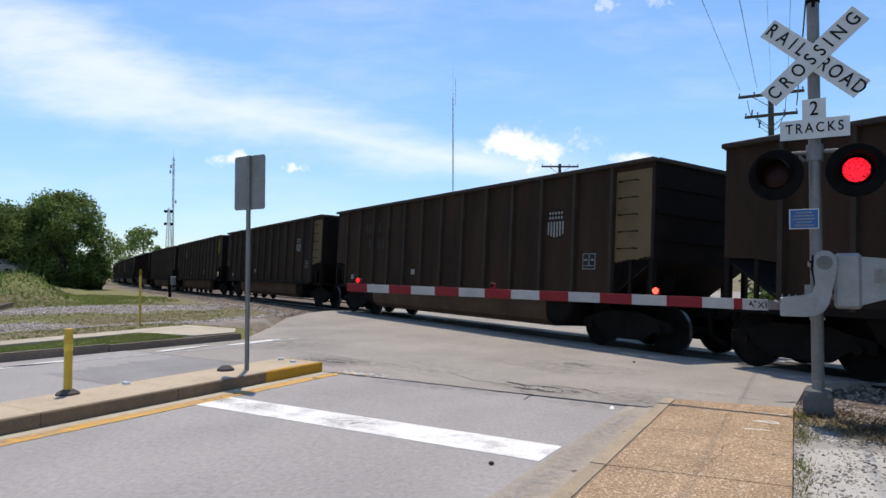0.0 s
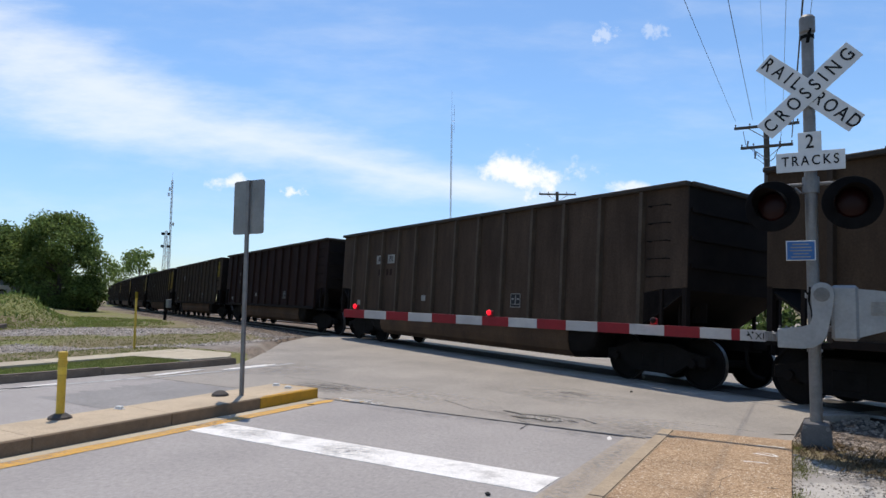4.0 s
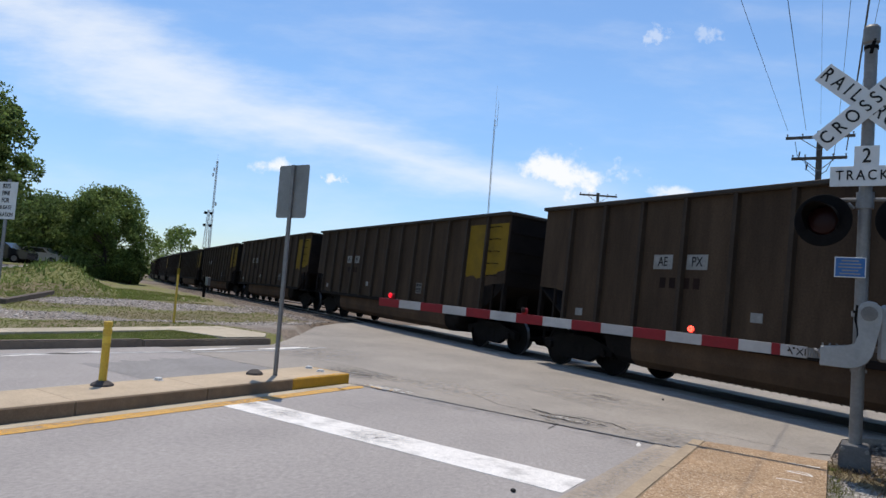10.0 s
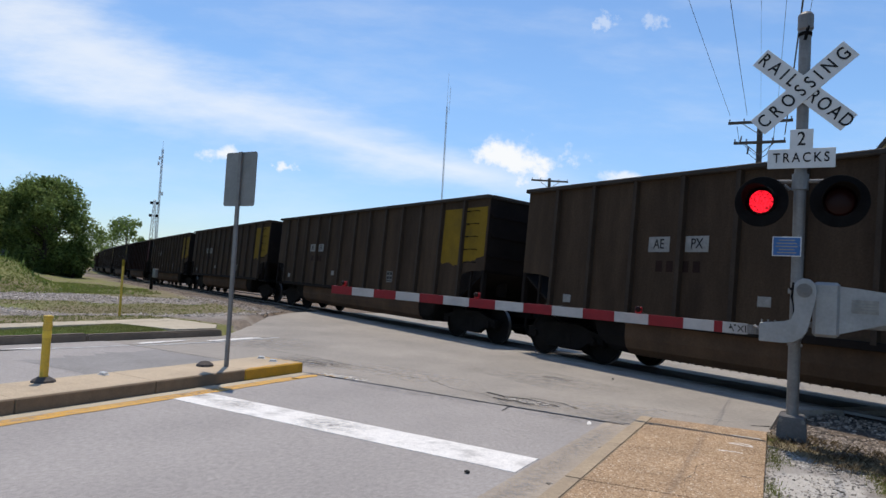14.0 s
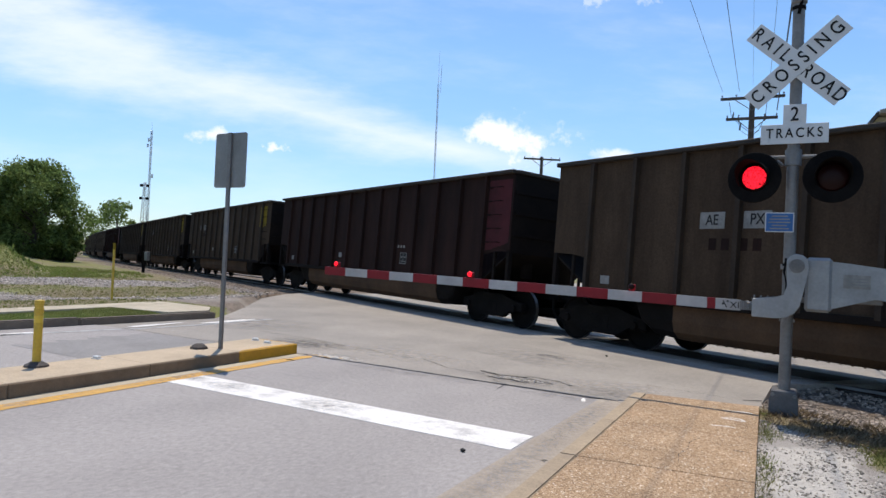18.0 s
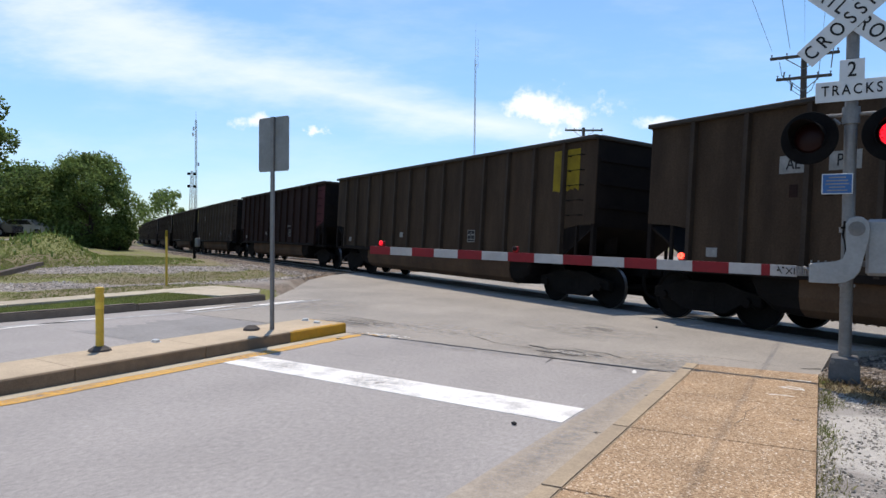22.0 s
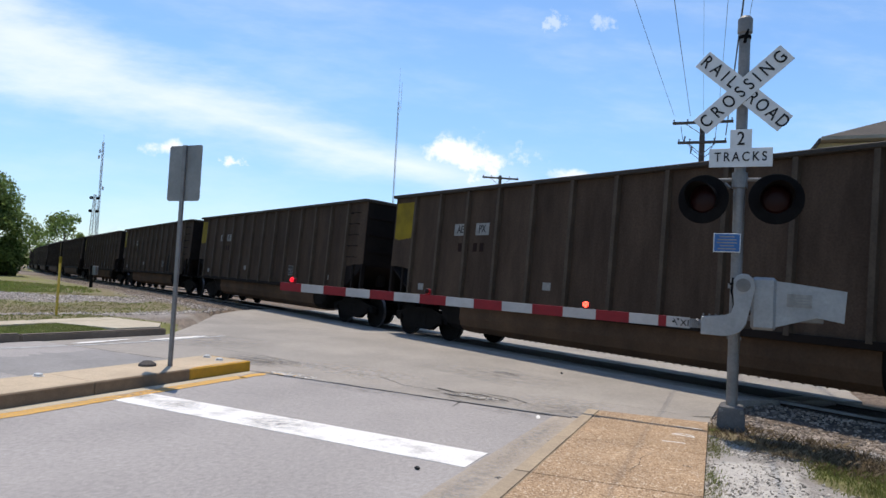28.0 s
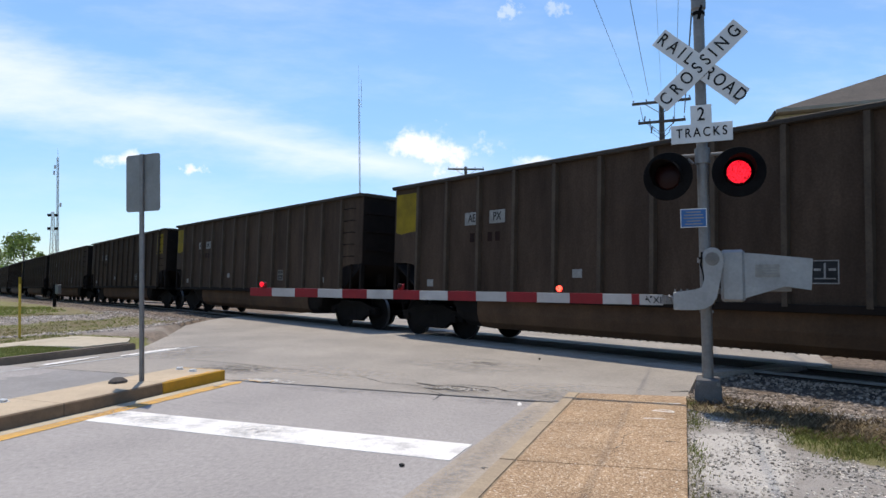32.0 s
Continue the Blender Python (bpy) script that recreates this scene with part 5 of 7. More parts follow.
            rows.append([bm.verts.new((r * math.cos(a), r * math.sin(a), h)) for r, h in ((0.168, 0.02), (0.172, reach), (0.178, reach), (0.176, 0.02))])
        for p, q in zip(rows, rows[1:]):
            for i in range(4):
                j = (i + 1) % 4
                bm.faces.new((p[i], p[j], q[j], q[i]))
        part("hood", bm, "black", lamp)
        # lens: glowing face in front, dark glass behind; it turns on its upright axis
        bm = B()
        lathe(bm, [(0.0, 0.028), (0.06, 0.026), (0.105, 0.018), (0.13, 0.008)], 32)
        n0 = len(bm.faces)
        lathe(bm, [(0.13, 0.008), (0.159, 0.003), (0.159, -0.003), (0.13, -0.008), (0.105, -0.018), (0.06, -0.026), (0.0, -0.028)], 32)
        bm.faces.ensure_lookup_table()
        for f in bm.faces[n0:]:
            f.material_index = 1
        bmesh.ops.remove_doubles(bm, verts=bm.verts, dist=0.0005)
        lenses.append(part("lens", bm, ["lens_lit", "lens_dark"], lamp, "round red signal lens", smooth=True))
    # gate mechanism
    bm = B()
    box(bm, 0.21, 0.46, -0.34, 0.06, 1.19, 1.77, 0.03)
    part("mechanism_case", bm, "alu_paint", thing, "silver painted gate mechanism case")
    for z in (1.3, 1.66):
        bm = B()
        tube(bm, (0, 0, z - 0.03), (0, 0, z + 0.03), 0.085, 0.085, 16)
        box(bm, 0.02, 0.25, -0.05, 0.05, z - 0.03, z + 0.03)
        part("mast_bracket", bm, "galv", thing)
    arm_ring = [(0.03, 1.72), (0.06, 1.775), (0.12, 1.80), (0.18, 1.79), (0.235, 1.74), (0.25, 1.67), (0.23, 1.55), (0.19, 1.35), (0.17, 1.24), (0.12, 1.16), (0.04, 1.11), (-0.05, 1.10), (-0.29, 1.10),
                (-0.29, 1.30), (-0.06, 1.32), (0.02, 1.35), (0.05, 1.45)]
    bm = B()
    prism(bm, arm_ring, 1, -0.42, -0.36)
    bmesh.ops.bevel(bm, geom=list(bm.edges), offset=0.008, segments=1, affect="EDGES")
    elbow = part("gate_elbow", bm, "alu_paint", thing, "silver cast elbow that carries the gate arm")
    bm = B()
    tube(bm, (0.13, -0.43, 1.67), (0.13, -0.40, 1.67), 0.075, 0.075, 20)
    tube(bm, (0.13, -0.45, 1.67), (0.13, -0.42, 1.67), 0.03, 0.03, 12)
    part("pivot", bm, "galv", elbow)
    for i in range(8):
        a = i * math.pi / 4
        bm = B()
        tube(bm, (0.13 + 0.06 * math.cos(a), -0.438, 1.67 + 0.06 * math.sin(a)), (0.13 + 0.06 * math.cos(a), -0.425, 1.67 + 0.06 * math.sin(a)), 0.009, 0.009, 6)
        part("bolt", bm, "galv", elbow)
    for i in range(7):
        x = -0.27 + 0.065 * i
        part("bolt", tube(B(), (x, -0.39, 1.30 if i < 4 else 1.1), (x, -0.39, 1.335 if i < 4 else 1.07), 0.009, 0.009, 6), "galv", elbow)
    bm = B()
    path_tube(bm, [(-0.02, -0.2, 1.34), (-0.01, -0.22, 1.46), (-0.04, -0.2, 1.6), (-0.03, -0.1, 1.75)], 0.012)
    path_tube(bm, [(-0.06, -0.18, 1.68), (0.02, -0.2, 1.7), (0.05, -0.1, 1.72)], 0.012)
    part("conduit", bm, "black", thing, "black cable conduit")
    # counterweight plates
    for y in (-0.30, -0.06):
        bm = B()
        prism(bm, [(0.42, 1.22), (0.42, 1.735), (0.6, 1.72), (1.12, 1.655), (1.10, 1.32), (0.85, 1.36)], 1, y - 0.012, y + 0.012)
        part("counterweight_arm", bm, "alu_paint", thing, "flat silver counterweight arm")
    bm = B()
    box(bm, 0.56, 0.80, -0.318, -0.313, 1.46, 1.60)
    tag = part("label_plate", bm, "plate", thing, "pale maker plate")
    for z in (1.50, 1.53, 1.56):
        bm = B()
        box(bm, 0.58, 0.58 + 0.2, -0.3205, -0.3182, z - 0.007, z + 0.007)
        part("writing_bar", bm, "sign_back", tag)
    bm = B()
    box(bm, 0.66, 0.92, -0.26, -0.09, 1.30, 1.42, 0.01)
    part("counterweight", bm, "galv", thing)
    # arm
    arm = part("gate_arm", prism(B(), [(-0.42, 1.205 - 0.062), (-0.42, 1.205 + 0.06), (-6.38, 1.30 + 0.058), (-6.38, 1.30 - 0.062)], 1, -0.235, -0.195), "arm_white", thing, "striped red and white gate arm")
    bm = B()
    path_tube(bm, [(-0.28, -0.36, 1.22), (-0.34, -0.3, 1.25), (-0.40, -0.215, 1.21), (-0.5, -0.215, 1.21)], 0.02)
    for i in range(6):
        tube(bm, (-0.30 - 0.022 * i, -0.30, 1.16), (-0.30 - 0.022 * i, -0.30, 1.26), 0.013, 0.013, 8)
    part("spring_joint", bm, "galv", arm, "steel spring joint")

    def arm_z(x):
        return 1.205 + (1.30 - 1.205) * (-0.42 - x) / 5.96

    def stripe(x0, x1):
        bm = B()
        z0, z1 = arm_z(x0), arm_z(x1)
        prism(bm, [(x0, z0 - 0.063), (x1, z1 - 0.063), (x1, z1 + 0.061), (x0, z0 + 0.061)], 1, -0.2375, -0.1925)
        part("red_stripe", bm, "red_tape", arm)
    x = -6.385
    while x < -1.0:
        stripe(x, x + 0.40)
        x += 0.813
    stripe(-0.77, -0.68)
    for x0, z0, x1, z1 in ((-0.60, 1.25, -0.56, 1.17), (-0.52, 1.24, -0.46, 1.17), (-0.46, 1.24, -0.52, 1.17), (-0.44, 1.24, -0.44, 1.17)):
        part("scrawl", tube(B(), (x0, -0.2362, z0), (x1, -0.2362, z1), 0.005, 0.005, 6), "black", arm, "black scrawled mark")
    for x, z in ((-0.6, 1.21), (-0.55, 1.24)):
        part("bolt", tube(B(), (x, -0.24, z), (x, -0.236, z), 0.012, 0.012, 8), "black", arm)
    # arm lamps
    for x in (-6.15, -3.83, -1.63):
        z = arm_z(x) + 0.06
        bm = B()
        box(bm, -0.04, 0.04, -0.03, 0.03, 0.0, 0.085, 0.012)
        lamp = part("arm_lamp", bm, "red_tape", arm, "small red gate lamp", at=Matrix.Translation((x, -0.215, z)))
        bm = B()
        lathe(bm, [(0.0, 0.012), (0.026, 0.009), (0.038, 0.0)], 20)
        n0 = len(bm.faces)
        lathe(bm, [(0.038, 0.0), (0.026, -0.009), (0.0, -0.012)], 20)
        bm.faces.ensure_lookup_table()
        for f in bm.faces[n0:]:
            f.material_index = 1
        bmesh.ops.remove_doubles(bm, verts=bm.verts, dist=0.0003)
        lenses.append(part("arm_lens", bm, ["lens_hot" if x > -2 else "lens_lit", "lens_dark"], lamp, "red lamp lens", smooth=True, at=Matrix.Translation((0, -0.046, 0.055)) @ Matrix.Rotation(radians(90), 4, "X")))
    for ob in thing.children:
        if ob.name.split(".")[0] in ("gate_elbow", "gate_arm", "counterweight_arm", "counterweight", "label_plate", "mechanism_case"):
            ob.matrix_basis = Matrix.Translation((-0.045, 0, 0))
    return lenses


LENSES = crossing_signal()


# ---- signs and posts ----
def median_sign():
    thing = tagged(empty("road_sign", Matrix.Translation((-7.25, 6.63, 0.15))), "grey back of a rectangular road sign on a steel post", "road sign")
    bm = B()
    prism(bm, [(-0.03, -0.02), (-0.03, 0.012), (-0.018, 0.012), (-0.018, -0.006), (0.018, -0.006), (0.018, 0.012), (0.03, 0.012), (0.03, -0.02)], 2, -0.02, 3.07)
    part("post", bm, "galv", thing, "galvanised channel post")
    bm = B()
    ring = [(cx + 0.04 * math.cos(a), cz + 0.04 * math.sin(a)) for cx, cz, q in ((0.27, 3.03, 0), (-0.27, 3.03, 90), (-0.27, 2.33, 180), (0.27, 2.33, 270)) for a in (radians(q + 22.5 * i) for i in range(5))]
    prism(bm, ring, 1, 0.013, 0.018)
    part("panel", bm, "sign_back", thing, "unpainted metal back")
    for z in (2.42, 2.95):
        part("bolt", tube(B(), (0, -0.028, z), (0, -0.012, z), 0.012, 0.012, 6), "galv", thing)


def fine_sign():
    thing = tagged(empty("road_sign", Matrix.Translation((-13.3, 5.38, 0.1)) @ Matrix.Rotation(radians(16), 4, "Z")), "white notice sign about gate violation fines on a dark post", "road sign")
    part("post", tube(B(), (0, 0.03, 0.0), (0, 0.03, 2.85), 0.03, 0.03, 10), "sign_back", thing, "dark steel post")
    bm = B()
    box(bm, -0.26, 0.26, -0.008, -0.003, 2.12, 2.80, 0.002)
    panel = part("panel", bm, "sign_white", thing)
    for i, line in enumerate(("$275", "FINE", "FOR", "RR GATE", "VIOLATION")):
        part("lettering", lettering(line, 0.12 if i < 3 else 0.1), None, panel, at=Matrix.Translation((0, -0.011, 2.72 - 0.13 * i)))


def bollard():
    thing = tagged(empty("bollard", Matrix.Translation((-7.585, 4.27, 0.15))), "yellow flexible traffic post on a rubber foot on the median", "bollard")
    bm = B()
    lathe(bm, [(0.0, 0.04), (0.045, 0.04), (0.045, 0.60), (0.05, 0.62), (0.05, 0.66), (0.045, 0.67), (0.045, 0.70), (0.05, 0.71), (0.05, 0.75), (0.0, 0.76)], 16)
    part("tube", bm, "bollard", thing)
    bm = B()
    lathe(bm, [(0.047, 0.50), (0.0475, 0.50), (0.0475, 0.58), (0.047, 0.58)], 16)
    part("reflective_band", bm, "reflector", thing)
    bm = B()
    lathe(bm, [(0.0, 0.0), (0.13, 0.0), (0.12, 0.025), (0.06, 0.06), (0.0, 0.065)], 16)
    part("foot", bm, "rubber", thing, "black rubber foot")


def stump_foot(x, y, r, mat, label):
    bm = B()
    lathe(bm, [(0.0, 0.0), (r, 0.0), (r * 0.92, r * 0.25), (r * 0.5, r * 0.55), (r * 0.42, r * 0.5), (0.0, r * 0.42)], 14)
    tagged(part("post_foot", bm, mat, at=Matrix.Translation((x, y, 0.152))), label, "post foot")


def stub(x, y, a):
    bm = B()
    box(bm, -0.06, 0.06, -0.04, 0.04, 0.0, 0.008, 0.003)
    box(bm, -0.045, 0.045, -0.03, 0.03, 0.006, 0.036, 0.008)
    tagged(part("pavement_marker", bm, "sign_white", at=Matrix.Translation((x, y, 0.152)) @ Matrix.Rotation(a, 4, "Z")), "small worn white marker stub on the median", "road marker", "marker stubs")


median_sign()
fine_sign()
bollard()
stump_foot(-7.45, 6.42, 0.12, "rubber", "empty black rubber foot of a missing post")
stub(-7.68, 2.96, 0.2)
stub(-7.36, 2.99, 0.5)
stub(-7.61, 5.01, 0.1)
stub(-7.2, 7.5, 0.3)
stub(-7.55, 7.6, 0.6)


def stake(x, y, h):
    z = land(x, y)
    thing = tagged(empty("marker_post", Matrix.Translation((x, y, z - 0.05))), "thin yellow buried cable marker post in the grass", "marker post")
    bm = B()
    box(bm, -0.028, 0.028, -0.018, 0.018, 0.0, h, 0.004)
    part("stake", bm, "bollard", thing)
    bm = B()
    box(bm, -0.031, 0.031, -0.021, 0.021, h - 0.16, h + 0.005, 0.004)
    part("cap", bm, "yellow_dull", thing)


stake(-15.5, 10.55, 1.5)


def track_box():
    p, d = on_track(40.5, 4.3)
    thing = tagged(empty("signal_post", Matrix.Translation((p.x, p.y, land(p.x, p.y) - 0.05))), "short dark trackside post with a small pale box", "trackside post")
    part("post", tube(B(), (0, 0, 0), (0, 0, 1.25), 0.09, 0.09, 10), "under", thing)
    bm = B()
    box(bm, 0.15, 0.4, -0.1, 0.1, 0.75, 1.25, 0.02)
    box(bm, 0.0, 0.2, -0.03, 0.03, 0.9, 0.96)
    part("box", bm, "sign_back", thing)


track_box()


def timber():
    a, b = Vector((-22.9, 9.5, 0)), Vector((-28.3, 13.6, 0))
    a.z, b.z = land(a.x, a.y) + 0.06, land(b.x, b.y) + 0.08
    bm = B()
    box(bm, -3.3, 3.3, -0.1, 0.1, -0.1, 0.1, 0.015)
    m = Matrix.Translation((a + b) / 2) @ (b - a).to_track_quat("X", "Z").to_matrix().to_4x4()
    tagged(part("railway_timber", bm, "timber", at=m), "old dark railway timber lying in the grass", "timber")


timber()


# ---- poles, wires, masts ----
def pole(x, y, h, arms, turn, label):
    z = max(land(x, y), -0.16)
    thing = tagged(empty("utility_pole", Matrix.Translation((x, y, z - 0.3)) @ Matrix.Rotation(turn, 4, "Z")), label, "utility pole", "utility poles")
    part("pole", tube(B(), (0, 0, 0), (0, 0, h + 0.3), 0.16, 0.11, 14), "pole_wood", thing)
    for za, half in arms:
        za += 0.3
        bm = B()
        box(bm, -half, half, -0.17, -0.08, za - 0.06, za + 0.06, 0.008)
        part("crossarm", bm, "pole_wood", thing)
        for sgn in (-1, 1):
            part("brace", tube(B(), (0, -0.12, za - 0.55), (sgn * half * 0.55, -0.12, za - 0.05), 0.018, 0.018, 6), "galv", thing)
        for k in (-0.95, -0.5, 0.5, 0.95):
            bm = B()
            lathe(bm, [(0.0, 0.0), (0.02, 0.0), (0.02, 0.06), (0.035, 0.065), (0.038, 0.09), (0.025, 0.11), (0.0, 0.115)], 10, Matrix.Translation((half * k, -0.125, za + 0.06)))
            part("insulator", bm, "foot", thing)
    return thing


PA = radians(2)
pole(-2.4, 31.25, 9.5, ((9.22, 1.27), (8.32, 1.02)), PA, "dark wooden utility pole with two crossarms behind the train")
pole(-17.0, 44.4, 9.2, ((9.0, 1.32),), radians(31), "wooden utility pole with one crossarm beyond the tracks")
pole(0.0, -16.0, 9.3, ((9.02, 2.1), (8.12, 1.7)), radians(3), "dark wooden utility pole with two crossarms")
for k in (0,):
    thing = tagged(empty("pole_fitting", Matrix.Translation((-2.4, 31.1, 7.4))), "drop wires and fittings hanging at the pole", "pole fittings")
    for pts, r in (([(-0.9, 0, 1.5), (-0.8, -0.05, 0.9), (-0.3, -0.1, 0.35), (0.0, 0.0, 0.1)], 0.012), ([(-0.5, 0, 0.85), (-0.45, -0.05, 0.3), (0.0, -0.05, -0.1)], 0.012), ([(0.6, 0, 1.6), (0.55, -0.05, 0.8), (0.3, -0.05, 0.2), (0, 0, 0)], 0.016)):
        part("jumper_wire", path_tube(B(), pts, r, 6), "wire", thing)
    for x, z in ((-0.75, 0.75), (-0.45, 0.25), (0.5, 0.6)):
        part("fuse_holder", tube(B(), (x, -0.05, z), (x + 0.05, -0.07, z + 0.3), 0.035, 0.03, 8), "foot", thing)


def wire(a, b, sag, r):
    pts = []
    for i in range(25):
        k = i / 24
        p = Vector(a).lerp(Vector(b), k)
        p.z -= sag * 4 * k * (1 - k)
        pts.append(p)
    tagged(part("power_line", path_tube(B(), pts, r, 6), "wire"), "thin overhead power line", "power line", "power lines")


for x0, x1, z, r in ((-3.6, -2.05, 9.4, 0.007), (-2.92, -0.3, 9.4, 0.009), (-2.38, 0.9, 9.62, 0.004), (-1.75, 1.4, 9.4, 0.006), (-1.42, 1.6, 8.45, 0.02), (-1.2, 2.1, 9.4, 0.006)):
    wire((x0, 31.12, z), (x1, -16.1, z), 0.25, r)


def lattice_tower(x, y, z0, h, base, top, label, r=0.07):
    thing = tagged(empty("radio_tower", Matrix.Translation((x, y, z0))), label, "radio tower", "radio towers")
    corners = [(math.cos(a), math.sin(a)) for a in (0.4, 2.5, 4.6)]
    levels = max(16, int(h / 1.5))

    def at(i, k):
        w = base + (top - base) * k
        return (corners[i][0] * w, corners[i][1] * w, h * k)
    for i in range(3):
        part("leg", path_tube(B(), [at(i, k / 8) for k in range(9)], r, 6), "tower", thing)
    bm = B()
    for lev in range(levels):
        k0, k1 = lev / levels, (lev + 1) / levels
        for i in range(3):
            j = (i + 1) % 3
            tube(bm, at(i, k0), at(j, k1), r * 0.5, r * 0.5, 4)
            tube(bm, at(i, k1), at(j, k1), r * 0.45, r * 0.45, 4)
    part("bracing", bm, "tower", thing)
    return thing


# the tall slim mast, and the short tapered tower beside it with two pairs of dark drums
tall = lattice_tower(-173.0, 128.2, -1.5, 36.5, 0.34, 0.26, "tall slim lattice radio mast far off")
part("top_rod", tube(B(), (0, 0, 36.0), (0, 0, 39.0), 0.06, 0.03, 6), "tower", tall)
for z, d in ((31.5, -0.9), (33.2, -0.7), (22.5, 0.7)):
    bm = B()
    box(bm, d * 0.592 - 0.2, d * 0.592 + 0.2, d * 0.806 - 0.2, d * 0.806 + 0.2, z, z + 1.1, 0.05)
    tube(bm, (0, 0, z + 0.5), (d * 0.592, d * 0.806, z + 0.5), 0.06, 0.06, 5)
    part("antenna_box", bm, "tower", tall)
short = lattice_tower(-173.7, 127.3, -1.5, 21.0, 1.35, 0.35, "short tapered lattice tower with dark drum antennas", 0.09)
for z in (15.8, 19.6):
    for d in (-0.9, 0.75):
        bm = B()
        lathe(bm, [(0.0, 0.0), (0.45, 0.05), (0.5, 0.4), (0.45, 0.8), (0.0, 0.85)], 12, Matrix.Translation((d * 0.592, d * 0.806, z)))
        part("drum_antenna", bm, "under", short)
    part("crossbar", tube(B(), (-0.533, -0.725, z + 0.4), (0.444, 0.605, z + 0.4), 0.05, 0.05, 5), "tower", short)


def guyed_mast(x, y, z0, h):
    thing = tagged(empty("antenna_mast", Matrix.Translation((x, y, z0))), "very tall thin antenna mast far off", "antenna mast")
    bm = B()
    for a in (0.3, 2.4, 4.5):
        tube(bm, (0.22 * math.cos(a), 0.22 * math.sin(a), 0), (0.22 * math.cos(a), 0.22 * math.sin(a), h * 0.84), 0.07, 0.07, 5)
    for i in range(int(h * 0.84 / 1.6)):
        tube(bm, (0.2, 0.05, i * 1.6), (-0.2, 0.1, i * 1.6 + 1.6), 0.03, 0.03, 4)
    part("mast", bm, "tower", thing)
    part("top_rod", tube(B(), (0, 0, h * 0.84), (0, 0, h), 0.06, 0.03, 6), "tower", thing)
    bm = B()
    for dz in (0.80, 0.84, 0.87):
        tube(bm, (0.9, 0, h * dz), (0.9, 0, h * dz + 4.0), 0.05, 0.05, 5)
        tube(bm, (0, 0, h * dz + 1), (0.9, 0, h * dz + 1), 0.04, 0.04, 4)
    part("side_antenna", bm, "tower", thing)


guyed_mast(-99.9, 171.6, -2.0, 66.0)


# ---- trees ----
def tree(name, x, y, h, crown, seed, leaves, size, mat, label, trunk=0.3, low=0.2, bare=0.0):
    """A tapered trunk with limbs; the crown is leaf sprays round many bough ends."""
    rnd = random.Random(seed)
    z = land(x, y) - 0.15
    thing = tagged(empty(name, Matrix.Translation((x, y, z))), label, "tree" if h > 4 else "bush")
    bm = B()
    tube(bm, (0, 0, 0), (0.1, 0.1, h * 0.3), trunk, trunk * 0.75, 10)
    tube(bm, (0.1, 0.1, h * 0.3), (-0.1, 0.15, h * 0.7), trunk * 0.75, trunk * 0.3, 8)
    ends = []
    for i in range(int(crown[3])):
        a, q = rnd.uniform(0, 6.28), rnd.random()
        zz = low * h + (h * 0.97 - low * h) * q
        rad = math.sin(math.pi * min(1, (q * 0.86 + 0.12))) ** 0.6
        k = rad * (0.45 + 0.55 * rnd.random() ** 0.5)
        e = Vector((crown[0] * k * math.cos(a), crown[1] * k * math.sin(a), zz))
        ends.append(e)
        if i % 3 == 0:
            mid = Vector((e.x * 0.35, e.y * 0.35, max(h * 0.18, zz * 0.72)))
            tube(bm, (0, 0.05, min(h * 0.65, zz * 0.6)), mid, trunk * 0.3, trunk * 0.18, 6)
            tube(bm, mid, e, trunk * 0.18, trunk * 0.05, 5)
    part("trunk", bm, "bark", thing)
    vs, fs = [], []
    per = leaves // len(ends)
    for e in ends:
        r = crown[2] * rnd.uniform(0.4, 1.3)
        for _ in range(int(per * rnd.uniform(0.6, 1.4))):
            d = Vector((rnd.gauss(0, 1), rnd.gauss(0, 1), rnd.gauss(0, 0.75)))
            p = e + d.normalized() * r * rnd.random() ** 0.45
            n = Vector((rnd.gauss(0, 1), rnd.gauss(0, 1), rnd.gauss(0.4, 1))).normalized()
            t = n.orthogonal().normalized()
            t.rotate(Matrix.Rotation(rnd.uniform(0, 6.28), 3, n))
            b = n.cross(t)
            w = size * rnd.uniform(0.6, 1.4)
            k0 = len(vs)
            vs += [p - t * w, p + b * w * 0.55 - t * 0.2 * w, p + t * w + n * w * 0.3, p - b * w * 0.55 + t * 0.1 * w]
            fs.append((k0, k0 + 1, k0 + 2, k0 + 3))
    me = bpy.data.meshes.new("crown")
    me.from_pydata([tuple(v) for v in vs], [], fs)
    me.materials.append(MAT[mat])
    part("crown", me, None, thing, "dense green leaves")


tree("oak_tree", -52.6, 11.8, 22.0, (6.4, 6.4, 1.9, 150), 61, 52000, 0.17, "leaf", "large dark leafy oak beside the street", 0.5, 0.1)
tree("oak_tree", -50.8, 17.6, 12.4, (4.6, 4.6, 1.3, 80), 62, 28000, 0.15, "leaf", "mid-sized leafy oak beside the street", 0.35, 0.24)
tree("oak_tree", -56.0, 7.0, 20.0, (8.0, 8.0, 1.9, 90), 63, 24000, 0.2, "leaf", "large shady oak at the edge of the lawn", 0.5, 0.12)
tree("maple_tree", -67.5, 30.5, 6.6, (4.6, 4.6, 1.4, 60), 64, 14000, 0.19, "leaf", "dark maple behind the parked car", 0.3, 0.08)
tree("bushy_tree", -58.3, 32.1, 8.3, (3.9, 3.9, 1.2, 100), 65, 38000, 0.12, "leaf_light", "rounded bushy tree at the end of the mound", 0.25, 0.03)
tree("bushy_tree", -63.0, 29.0, 5.8, (3.6, 3.6, 1.3, 60), 66, 16000, 0.14, "leaf", "lower bushy tree in the thicket", 0.2, 0.03)
